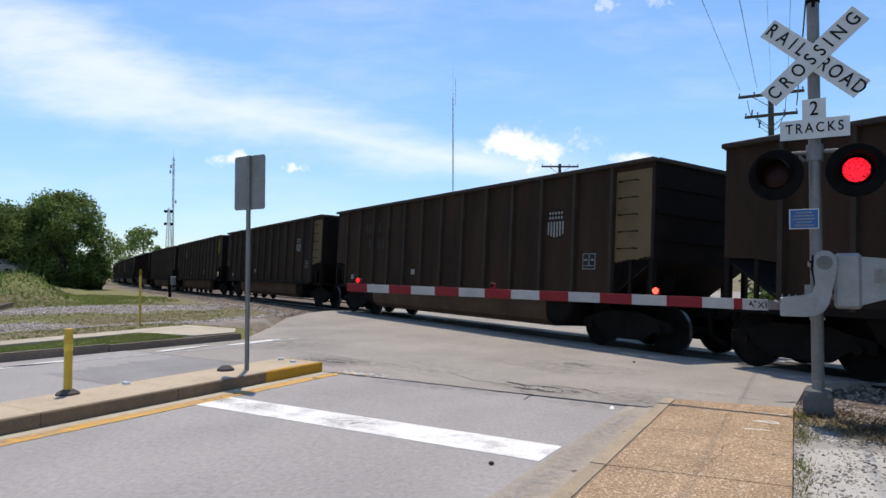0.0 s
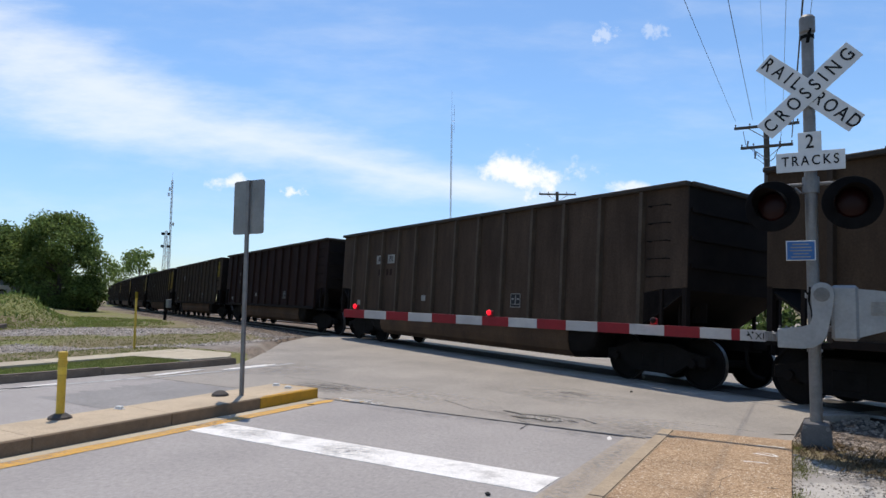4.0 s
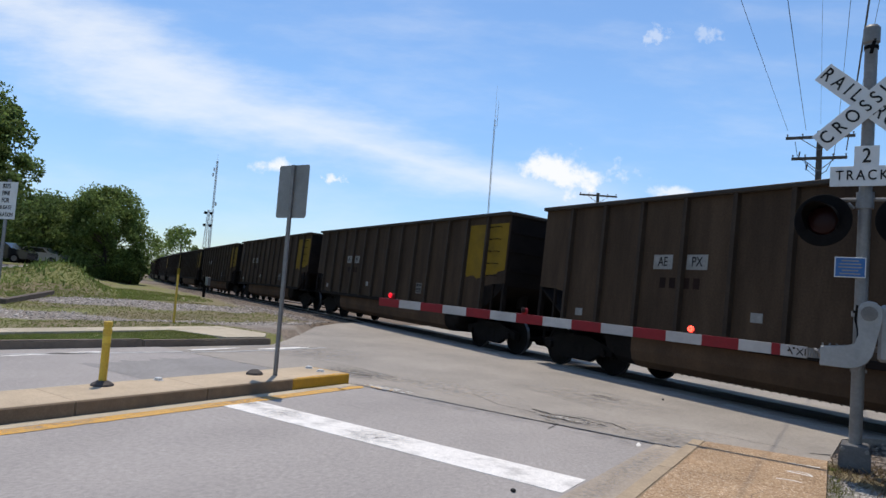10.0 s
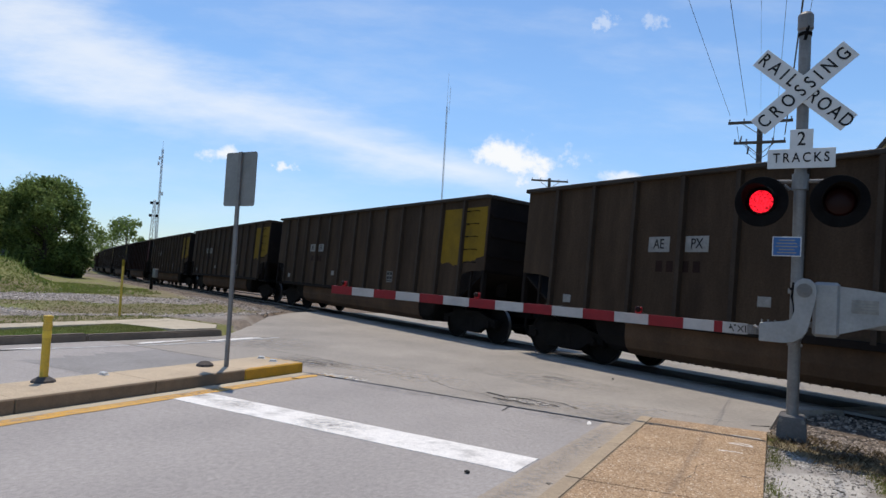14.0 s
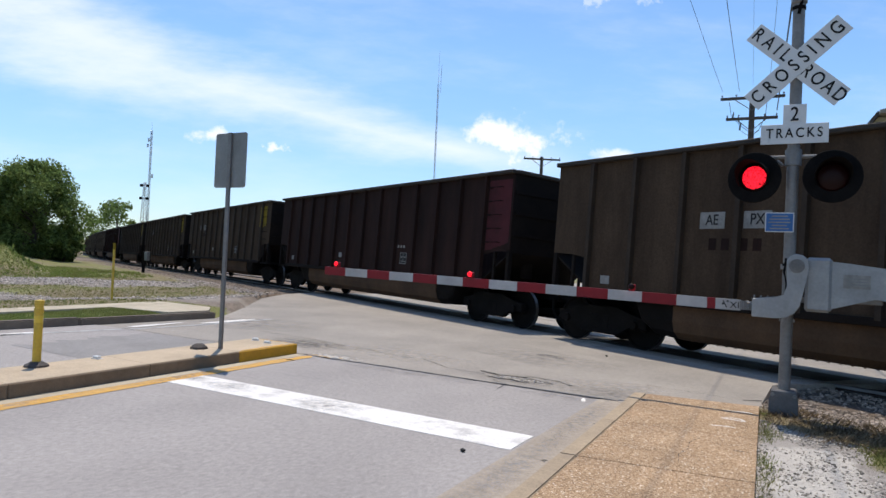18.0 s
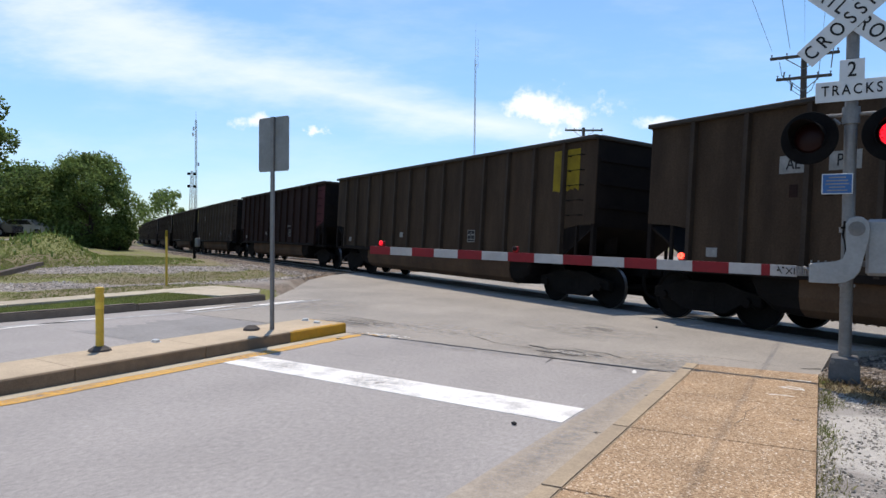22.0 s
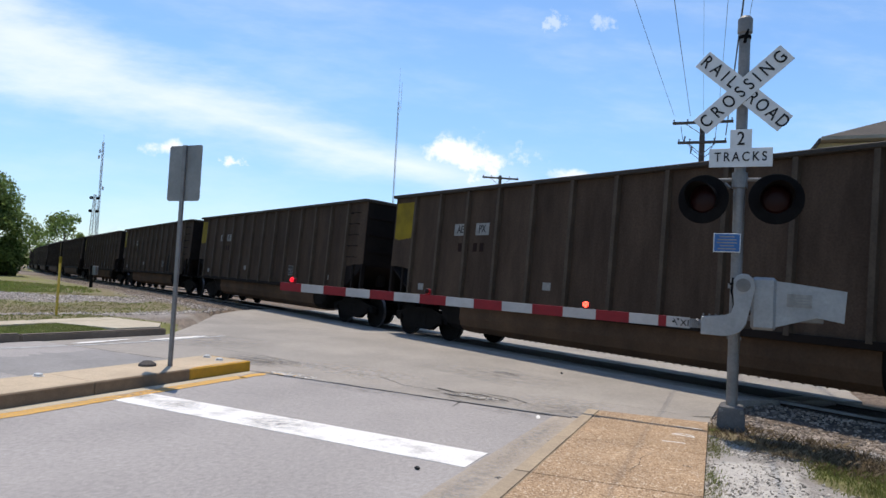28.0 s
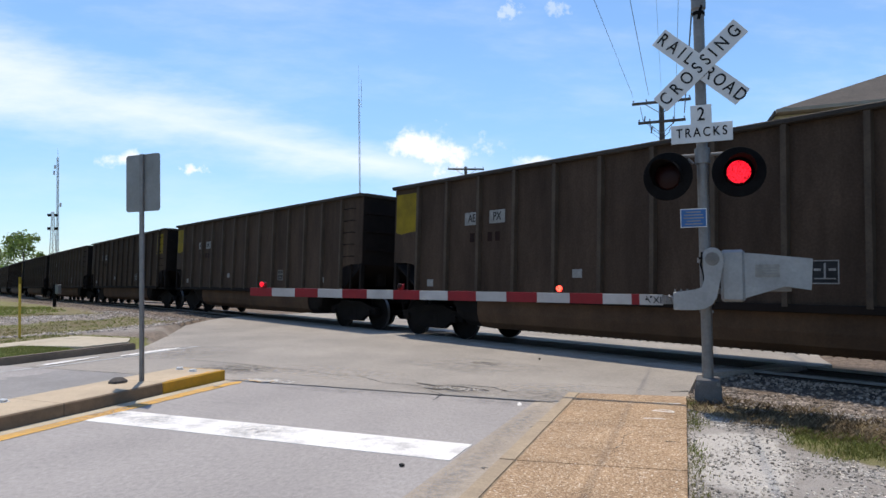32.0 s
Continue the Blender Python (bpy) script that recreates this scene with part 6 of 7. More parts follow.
tree("bush", -57.6, 34.4, 3.2, (1.5, 1.5, 0.7, 26), 67, 4000, 0.15, "leaf", "overgrown bush beside the line", 0.12, 0.05)
tree("distant_tree", -136.0, 93.0, 12.5, (6.5, 6.5, 1.6, 44), 69, 5200, 0.27, "leaf_light", "airy tree far along the railway", 0.3, 0.25)
tree("ash_tree", 2.8, 25.5, 5.9, (1.9, 1.9, 0.8, 40), 70, 7000, 0.12, "leaf", "small green tree behind the tracks", 0.14, 0.08)
tree("ash_tree", 6.4, 24.0, 5.6, (1.9, 1.9, 0.8, 40), 73, 6000, 0.12, "leaf", "small shady tree behind the tracks", 0.14, 0.08)
tree("ash_tree", 13.3, 43.5, 11.0, (2.2, 2.2, 0.9, 34), 71, 6000, 0.15, "leaf_light", "green tree beside the tan building", 0.2, 0.1)
tree("bush", -72.0, 24.0, 4.2, (3.2, 3.2, 1.1, 30), 74, 4000, 0.24, "leaf", "shaded bush behind the street", 0.12, 0.03)
tree("bushy_tree", -64.0, 17.5, 6.6, (4.6, 4.6, 1.3, 60), 75, 14000, 0.2, "leaf", "shaded bushy tree behind the lawn", 0.2, 0.03)
tree("bush", -62.5, 11.0, 3.9, (4.6, 4.6, 1.1, 50), 77, 9000, 0.2, "leaf", "shaded bush behind the lawn", 0.12, 0.03)
tree("bush", -74.0, 38.0, 4.4, (3.4, 3.4, 1.1, 30), 76, 4000, 0.24, "leaf", "overgrown bush at the street", 0.12, 0.03)
tree("bush", -1.2, 31.5, 3.8, (2.4, 2.4, 0.9, 26), 72, 3500, 0.14, "leaf", "bush beyond the second track", 0.1, 0.05)


# ---- buildings and street ----
def apartment():
    """Tan stucco block with a hipped brown roof."""
    x0, x1, y0, y1, h = 4.4, 34.0, 48.5, 64.0, 11.6
    thing = tagged(empty("apartment_building", Matrix.Translation((0, 0, 0))), "tan stucco building with a brown hipped roof behind the tracks", "building")
    part("wall", prism(B(), [(-0.3, -0.5), (-0.3, 5.9), (3.42, h - 0.15), (x1, h - 0.15), (x1, -0.5)], 1, y0, y1), "stucco", thing)
    part("skirt_roof", prism(B(), [(-0.5, 5.85), (-0.62, 6.0), (3.38, h + 0.16), (3.5, h)], 1, y0 - 0.45, y1 + 0.45), "roofing", thing, "steep brown skirt of the roof")
    for i, (x, z) in enumerate(((4.3, 9.3), (5.1, 9.1), (13.4, 9.6))):
        bm = B()
        box(bm, x, x + 0.5, y0 - 0.12, y0 - 0.02, z, z + 1.7, 0.02)
        part("shutter", bm, "roofing", thing, "dark brown shutter")
    bm = B()
    e = 0.9
    b0 = [bm.verts.new(p) for p in ((x0 - e, y0 - e, h + 0.12), (x1 + e, y0 - e, h + 0.12), (x1 + e, y1 + e, h + 0.12), (x0 - e, y1 + e, h + 0.12))]
    t0 = [bm.verts.new(p) for p in ((x0 + 7.4, (y0 + y1) / 2 - 3.0, h + 3.3), (x1 - 7, (y0 + y1) / 2 - 3.0, h + 3.3), (x1 - 7, (y0 + y1) / 2 + 3, h + 3.3), (x0 + 7.4, (y0 + y1) / 2 + 3, h + 3.3))]
    for i in range(4):
        bm.faces.new((b0[i], b0[(i + 1) % 4], t0[(i + 1) % 4], t0[i]))
    bm.faces.new(t0)
    bm.faces.new(b0[::-1])
    part("roof", bm, "roofing", thing)
    bm = B()
    box(bm, x0 - e - 0.05, x1 + e + 0.05, y0 - e - 0.05, y1 + e + 0.05, h - 0.1, h + 0.12)
    part("soffit", bm, "soffit", thing)
    for row in range(3):
        for i in range(6):
            x, z = x0 + 2.2 + 4.8 * i, 1.2 + 3.5 * row
            bm = B()
            box(bm, x, x + 1.5, y0 - 0.05, y0 + 0.05, z, z + 1.6, 0.01)
            win = part("window", bm, "soffit", thing)
            bm = B()
            box(bm, x + 0.08, x + 1.42, y0 - 0.07, y0 - 0.055, z + 0.08, z + 1.52)
            part("pane", bm, "glass_dark", win)


apartment()


def street():
    pts = [(-40.0, -12.0), (-43.5, 2.0), (-44.8, 11.0), (-46.0, 16.8), (-50.5, 22.4), (-60.0, 29.5), (-80.0, 40.0)]
    bm = B()
    prev = None
    for i, (x, y) in enumerate(pts):
        d = Vector((pts[min(i + 1, 6)][0] - pts[max(i - 1, 0)][0], pts[min(i + 1, 6)][1] - pts[max(i - 1, 0)][1], 0)).normalized()
        nrm = Vector((-d.y, d.x, 0)) * 2.0
        z = max(land(x + nrm.x * k, y + nrm.y * k) for k in (-1, -0.5, 0, 0.5, 1)) + 0.05
        row = [bm.verts.new((x + nrm.x * k, y + nrm.y * k, z + dz)) for k, dz in ((1, -0.5), (1, 0), (-1, 0), (-1, -0.5))]
        if prev:
            for j in range(3):
                bm.faces.new((prev[j], prev[j + 1], row[j + 1], row[j]))
        prev = row
    tagged(new("side_street", mesh_of("side_street", bm, "asphalt")), "pale side street behind the mound", "road", kind="structure")


street()


def parked_car(x, y, turn, paint, label):
    thing = tagged(empty("parked_car", Matrix.Translation((x, y, land(x, y) + 0.14)) @ Matrix.Rotation(turn, 4, "Z")), label, "car")
    bm = B()
    prism(bm, [(-2.2, 0.3), (-2.25, 0.75), (-1.9, 0.92), (-1.1, 0.98), (-0.6, 1.42), (0.9, 1.45), (1.6, 1.0), (2.15, 0.92), (2.25, 0.6), (2.2, 0.3)], 1, -0.85, 0.85)
    bmesh.ops.bevel(bm, geom=list(bm.edges), offset=0.05, segments=2, affect="EDGES")
    part("body", bm, paint, thing)
    for sgn in (-1, 1):
        bm = B()
        prism(bm, [(-0.95, 1.0), (-0.55, 1.36), (0.82, 1.38), (1.3, 1.02)], 1, sgn * 0.852, sgn * 0.862)
        part("side_window", bm, "glass_dark", thing)
    for xx in (-1.35, 1.4):
        for sgn in (-1, 1):
            bm = B()
            tube(bm, (xx, sgn * 0.68, 0.32), (xx, sgn * 0.88, 0.32), 0.32, 0.32, 18)
            wheel = part("wheel", bm, "black", thing)
            part("rim", tube(B(), (xx, sgn * 0.881, 0.32), (xx, sgn * 0.89, 0.32), 0.2, 0.2, 14), "galv", wheel)


parked_car(-60.3, 27.8, radians(215), "car_paint", "pale grey car parked on the side street")
parked_car(-53.6, 21.9, radians(222), "glass_dark", "dark car parked in the shade of the trees")


# ---- the coal train ----
# A wagon's own space: x along the line away from the crossing, y towards the camera, z up from the rail; 16.2 m over couplers.
HALF, BAY, SILL, TOP = 7.36, 6.36, 1.03, 3.71
RIBS = [1.06 * i for i in range(-6, 7)]


def wagon_meshes():
    M = {}
    # side sheet with its two open lower corners
    for key, mat in (("brown", "wagon"), ("grey", "wagon_grey"), ("maroon", "wagon_maroon"), ("dust", "wagon_dust")):
        bm = B()
        prism(bm, [(-HALF, TOP - 0.08), (-HALF, 1.80), (-BAY - 0.45, 1.78), (-BAY, 1.70), (-BAY, SILL), (BAY, SILL), (BAY, 1.70), (BAY + 0.45, 1.78), (HALF, 1.80), (HALF, TOP - 0.08)], 1, 1.46, 1.49)
        M["side_" + key] = mesh_of("side_sheet", bm, mat)
        bm = B()
        prism(bm, [(-0.055, 1.491), (-0.04, 1.58), (0.04, 1.58), (0.055, 1.491)], 2, SILL - 0.02, TOP - 0.08)
        M["rib_" + key] = mesh_of("rib", bm, mat if key == "maroon" else "rib_dust" if key == "dust" else "rib")
        # ends don't take the body colour but the one darkened with the gap's shade
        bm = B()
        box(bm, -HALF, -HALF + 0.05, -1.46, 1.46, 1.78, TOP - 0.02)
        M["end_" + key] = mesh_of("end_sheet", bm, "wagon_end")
    bm = B()
    box(bm, -HALF - 0.03, HALF + 0.03, 1.44, 1.60, TOP - 0.085, TOP, 0.015)
    M["chord_side"] = mesh_of("top_chord", bm, "chord")
    bm = B()
    box(bm, -HALF - 0.08, -HALF + 0.10, -1.44, 1.44, TOP - 0.085, TOP, 0.015)
    M["chord_end"] = mesh_of("top_chord", bm, "chord")
    bm = B()
    box(bm, -BAY, BAY, 1.43, 1.57, SILL - 0.10, SILL + 0.02, 0.01)
    M["sill"] = mesh_of("side_sill", bm, "wagon_end")
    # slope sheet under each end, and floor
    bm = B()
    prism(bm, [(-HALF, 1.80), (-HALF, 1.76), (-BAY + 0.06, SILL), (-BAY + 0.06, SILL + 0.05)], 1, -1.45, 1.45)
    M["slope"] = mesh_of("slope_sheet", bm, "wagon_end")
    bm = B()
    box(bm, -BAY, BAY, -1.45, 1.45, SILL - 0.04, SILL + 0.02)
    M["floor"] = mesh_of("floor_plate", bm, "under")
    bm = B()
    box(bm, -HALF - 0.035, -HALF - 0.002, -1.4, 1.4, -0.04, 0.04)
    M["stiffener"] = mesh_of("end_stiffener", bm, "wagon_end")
    # hanging tub between the bogies
    bm = B()
    ring = [(1.42, SILL), (1.42, 0.66), (1.36, 0.47), (1.22, 0.36), (1.05, 0.33), (-1.05, 0.33), (-1.22, 0.36), (-1.36, 0.47), (-1.42, 0.66), (-1.42, SILL)]
    cols = []
    for x in (-4.35, 4.35):
        cols.append([bm.verts.new((x, y, z)) for y, z in ring])
    for p, q in zip(cols, cols[1:]):
        for i in range(len(ring) - 1):
            bm.faces.new((p[i], p[i + 1], q[i + 1], q[i]))
    bm.faces.new(cols[0])
    bm.faces.new(cols[-1][::-1])
    M["tub"] = mesh_of("tub", bm, "belly")
    bm = B()
    cols = []
    for x, k in ((-5.2, 0.0), (-5.08, 0.6), (-4.85, 0.93), (-4.351, 1.0)):
        cols.append([bm.verts.new((x, y * 0.985, SILL - (SILL - z) * (0.3 + 0.7 * k))) for y, z in ring])
    for p, q in zip(cols, cols[1:]):
        for i in range(len(ring) - 1):
            bm.faces.new((p[i], p[i + 1], q[i + 1], q[i]))
    bm.faces.new(cols[0])
    bm.faces.new(cols[-1][::-1])
    M["tub_end"] = mesh_of("tub_end", bm, "under")
    bm = B()
    for i in range(52):
        x = -4.2 + i * 0.165
        tube(bm, (x, 1.0, 0.335), (x, 1.0, 0.315), 0.02, 0.02, 6)
    M["rivets"] = mesh_of("belly_seam", bm, "belly")
    # centre sill, coupler, end platform
    bm = B()
    box(bm, -7.75, 7.75, -0.19, 0.19, 0.72, SILL - 0.05, 0.01)
    M["centre_sill"] = mesh_of("centre_sill", bm, "under")
    bm = B()
    box(bm, -8.02, -7.7, -0.09, 0.09, 0.76, 0.96, 0.02)
    box(bm, -8.09, -7.98, -0.16, 0.02, 0.70, 1.0, 0.03)
    M["coupler"] = mesh_of("coupler", bm, "under")
    bm = B()
    box(bm, -7.45, -BAY, -1.45, 1.45, SILL - 0.12, SILL - 0.05)
    M["platform"] = mesh_of("end_platform", bm, "under")
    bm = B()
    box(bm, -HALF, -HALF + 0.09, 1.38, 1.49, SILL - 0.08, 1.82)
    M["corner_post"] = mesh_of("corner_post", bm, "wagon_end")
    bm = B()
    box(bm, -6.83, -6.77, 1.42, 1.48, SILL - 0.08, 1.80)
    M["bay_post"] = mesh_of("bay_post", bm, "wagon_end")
    bm = B()
    path_tube(bm, [(-7.78, 0.35, 0.82), (-7.80, 0.36, 0.55), (-7.85, 0.35, 0.4), (-7.96, 0.32, 0.31), (-8.1, 0.3, 0.28)], 0.035, 8)
    M["hose"] = mesh_of("air_hose", bm, "under")
    bm = B()
    path_tube(bm, [(-6.98, 1.49, 0), (-6.98, 1.58, 0), (-6.55, 1.58, 0), (-6.55, 1.49, 0)], 0.014, 6)
    M["rung"] = mesh_of("ladder_rung", bm, "under")
    bm = B()
    tube(bm, (-6.95, 0.55, 1.2), (-6.95, 0.55, 1.75), 0.14, 0.14, 14)
    M["cylinder"] = mesh_of("brake_cylinder", bm, "wagon_end")
    bm = B()
    path_tube(bm, [(-7.0, 1.2, 1.05), (-7.0, 1.2, 1.6), (-7.0, 0.4, 1.62), (-6.7, 0.4, 1.35), (-6.7, -1.2, 1.35)], 0.03, 6)
    M["brake_pipe"] = mesh_of("brake_pipe", bm, "wagon_end")
    # bogie
    bm = B()
    ends = [Matrix.Rotation(radians(a), 4, "X") for a in (-90, 90)]
    for m in ends:
        lathe(bm, [(0.0, 0.70), (0.10, 0.70), (0.12, 0.66), (0.40, 0.655), (0.43, 0.69), (0.455, 0.69), (0.46, 0.80), (0.43, 0.80), (0.40, 0.765), (0.14, 0.76), (0.11, 0.80), (0.0, 0.80)], 28, m)
    tube(bm, (0, -0.7, 0), (0, 0.7, 0), 0.08, 0.08, 10)
    n0 = len(bm.faces)
    for m in ends:
        lathe(bm, [(0.4585, 0.71), (0.4595, 0.71), (0.4605, 0.795), (0.4595, 0.795)], 28, m)
    bm.faces.ensure_lookup_table()
    for f in bm.faces[n0:]:
        f.material_index = 1
    M["wheelset"] = mesh_of("wheelset", bm, ["under", "tread"])
    bm = B()
    prism(bm, [(-1.15, 0.40), (-1.15, 0.60), (-0.75, 0.66), (-0.45, 0.78), (0.45, 0.78), (0.75, 0.66), (1.15, 0.60), (1.15, 0.40), (0.78, 0.44), (0.45, 0.22), (-0.45, 0.22), (-0.78, 0.44)], 1, 0.94, 1.08)
    bmesh.ops.bevel(bm, geom=list(bm.edges), offset=0.015, segments=1, affect="EDGES")
    M["frame"] = mesh_of("side_frame", bm, "under")
    bm = B()
    box(bm, -0.27, 0.27, 0.95, 1.09, 0.30, 0.62, 0.03)
    M["springs"] = mesh_of("spring_pack", bm, "under")
    bm = B()
    box(bm, -0.2, 0.2, -1.05, 1.05, 0.50, 0.72, 0.02)
    M["bolster"] = mesh_of("bolster", bm, "under")
    M["cap"] = mesh_of("bearing_cap", tube(B(), (0, 1.08, 0.46), (0, 1.14, 0.46), 0.09, 0.08, 10), "wagon_end")
    # paint panels: sheets laid on the side
    def panel(x0, x1, z0, z1, seed, low):
        rnd = random.Random(seed)
        n = 16
        ring = [(x0, z1), (x0, z0)]
        drift = 0.0
        for i in range(1, n):
            k = i / n
            drift = drift * 0.8 + rnd.uniform(-0.03, 0.03)
            ring.append((x0 + (x1 - x0) * k, z0 + low * k + drift))
        ring += [(x1, z0 + low), (x1, z1)]
        return prism(B(), ring, 1, 1.4905, 1.4945)
    M["yellow_outer"] = mesh_of("yellow_panel", panel(-7.3, -6.42, 2.18, 3.42, 3, -0.2), "yellow_panel")
    M["yellow_inner"] = mesh_of("yellow_panel", panel(-6.29, -5.4, 1.95, 3.42, 4, 0.05), "yellow_panel")
    M["yellow_bar"] = mesh_of("yellow_stripe", panel(-6.84, -6.43, 2.55, 3.48, 5, 0.0), "yellow_dull")
    M["yellow_bar2"] = mesh_of("yellow_stripe", panel(-6.29, -5.97, 2.55, 3.48, 6, 0.0), "yellow_dull")
    M["yellow_left"] = mesh_of("yellow_panel", panel(6.43, 7.3, 2.57, 3.5, 7, 0.0), "yellow_dull")
    M["tan_outer"] = mesh_of("tan_panel", panel(-7.3, -6.42, 1.85, 3.52, 8, -0.1), "tan_panel")
    M["maroon_outer"] = mesh_of("maroon_panel", panel(-7.3, -6.45, 2.0, 3.5, 9, -0.2), "maroon_panel")
    M["maroon_field"] = mesh_of("maroon_panel", panel(3.3, 4.15, 1.95, 2.8, 10, 0.0), "maroon_panel")
    # reporting mark plates with plain bars
    bm = B()
    box(bm, -0.23, 0.23, 1.491, 1.496, -0.14, 0.14)
    M["mark_plate"] = mesh_of("mark_plate", bm, "plate")
    M["AE"], M["PX"] = lettering("AE", 0.25), lettering("PX", 0.25)
    bm = B()
    for x in (-0.5, -0.25, 0.25, 0.5):
        box(bm, x - 0.085, x + 0.085, 1.4955, 1.498, -0.085, 0.085)
    M["pale_bars"] = mesh_of("stencil_mark", bm, "faded_mark")
    bm = B()
    for x in (-0.45, -0.22, 0.1, 0.33):
        box(bm, x - 0.07, x + 0.07, 1.491, 1.494, -0.1, 0.1)
    M["dark_bars"] = mesh_of("stencil_mark", bm, "wagon_maroon")
    M["black_bars"] = M["dark_bars"].copy()
    M["black_bars"].materials[0] = MAT["faded_dark"]
    # data stencil: dark square, pale rim and rows
    bm = B()
    box(bm, -0.22, 0.22, 1.491, 1.4935, -0.2, 0.2)
    M["stencil"] = mesh_of("data_panel", bm, "ink")
    bm = B()
    for a in ((-0.22, 0.22, 0.18, 0.2), (-0.22, 0.22, -0.2, -0.18), (-0.22, -0.2, -0.18, 0.18), (0.2, 0.22, -0.18, 0.18), (-0.015, 0.015, -0.1, 0.15), (-0.17, -0.06, 0.02, 0.06), (0.06, 0.17, 0.02, 0.06), (-0.17, 0.17, -0.12, -0.1)):
        box(bm, a[0], a[1], 1.494, 1.496, a[2], a[3])
    M["stencil_line"] = mesh_of("stencil_line", bm, "plate")
    bm = B()
    box(bm, -0.11, 0.11, 1.491, 1.496, -0.08, 0.08)
    M["tag"] = mesh_of("route_tag", bm, "plate")
    # shield: plain crest with upright stripes
    bm = B()
    prism(bm, [(-0.34, 0.55), (-0.36, 0.1), (-0.35, -0.3), (-0.2, -0.5), (0.0, -0.56), (0.2, -0.5), (0.35, -0.3), (0.36, 0.1), (0.34, 0.55), (0.2, 0.5), (0.0, 0.58), (-0.2, 0.5)], 1, 1.491, 1.494)
    M["shield"] = mesh_of("shield", bm, "wagon")
    bm = B()
    for i in range(6):
        x = -0.27 + i * 0.108
        box(bm, x - 0.03, x + 0.03, 1.4945, 1.4965, -0.5 + 0.9 * abs(x) ** 1.6, 0.06)
    M["shield_stripes"] = mesh_of("shield_stripes", bm, "plate")
    bm = B()
    for z in (0.36, 0.2):
        for x in (-0.22, -0.11, 0.0, 0.11, 0.22):
            box(bm, x - 0.035, x + 0.035, 1.497, 1.499, z - 0.045, z + 0.045)
    M["shield_bars"] = mesh_of("shield_bars", bm, "plate")
    # soot stain, tall and pointed
    bm = B()
    prism(bm, [(-0.24, 1.1), (-0.25, 1.5), (-0.19, 1.8), (-0.08, 2.0), (-0.04, 2.35), (-0.02, 2.55), (0.01, 2.3), (0.06, 2.0), (0.17, 1.8), (0.24, 1.5), (0.22, 1.1)], 1, 1.4907, 1.4925)
    M["soot"] = mesh_of("soot_stain", bm, "soot")
    return M


WM = wagon_meshes()
FLIP = Matrix.Rotation(math.pi, 4, "Z")

# what sets the wagons of the train apart, in the order of passing
STYLE = {-1: "plain", 0: "shield", 1: "shield", 2: "shield", 3: "bars", 4: "plain_grey", 5: "lettered", 6: "bars", 7: "yellow", 8: "yellow_soot", 9: "yellow", 10: "yellow", 11: "yellow_soot", 12: "yellow",
         13: "yellow", 14: "yellow", 15: "maroon", 16: "bars", 17: "bars", 18: "blank", 19: "maroon", 20: "left", 21: "left", 22: "left", 23: "left", 24: "left_soot", 25: "left", 26: "left"}
LABELS = {"blank": "grey-brown coal wagon without plates, weathered", "plain": "dark brown steel coal wagon, weathered", "plain_grey": "grey-brown coal wagon with two white mark plates", "shield": "dark brown coal wagon with a striped shield and tan end panel",
          "bars": "brown coal wagon with two yellow end stripes", "lettered": "dark maroon coal wagon with pale faded marks", "yellow": "brown coal wagon with large yellow end panels",
          "yellow_soot": "brown coal wagon with yellow end panels and a black stain", "maroon": "dark wagon with a maroon end panel and coal grime", "left": "grey-brown coal wagon with one square yellow panel",
          "left_soot": "grey-brown coal wagon with yellow panel and sooty stain"}


ROLLING = {}


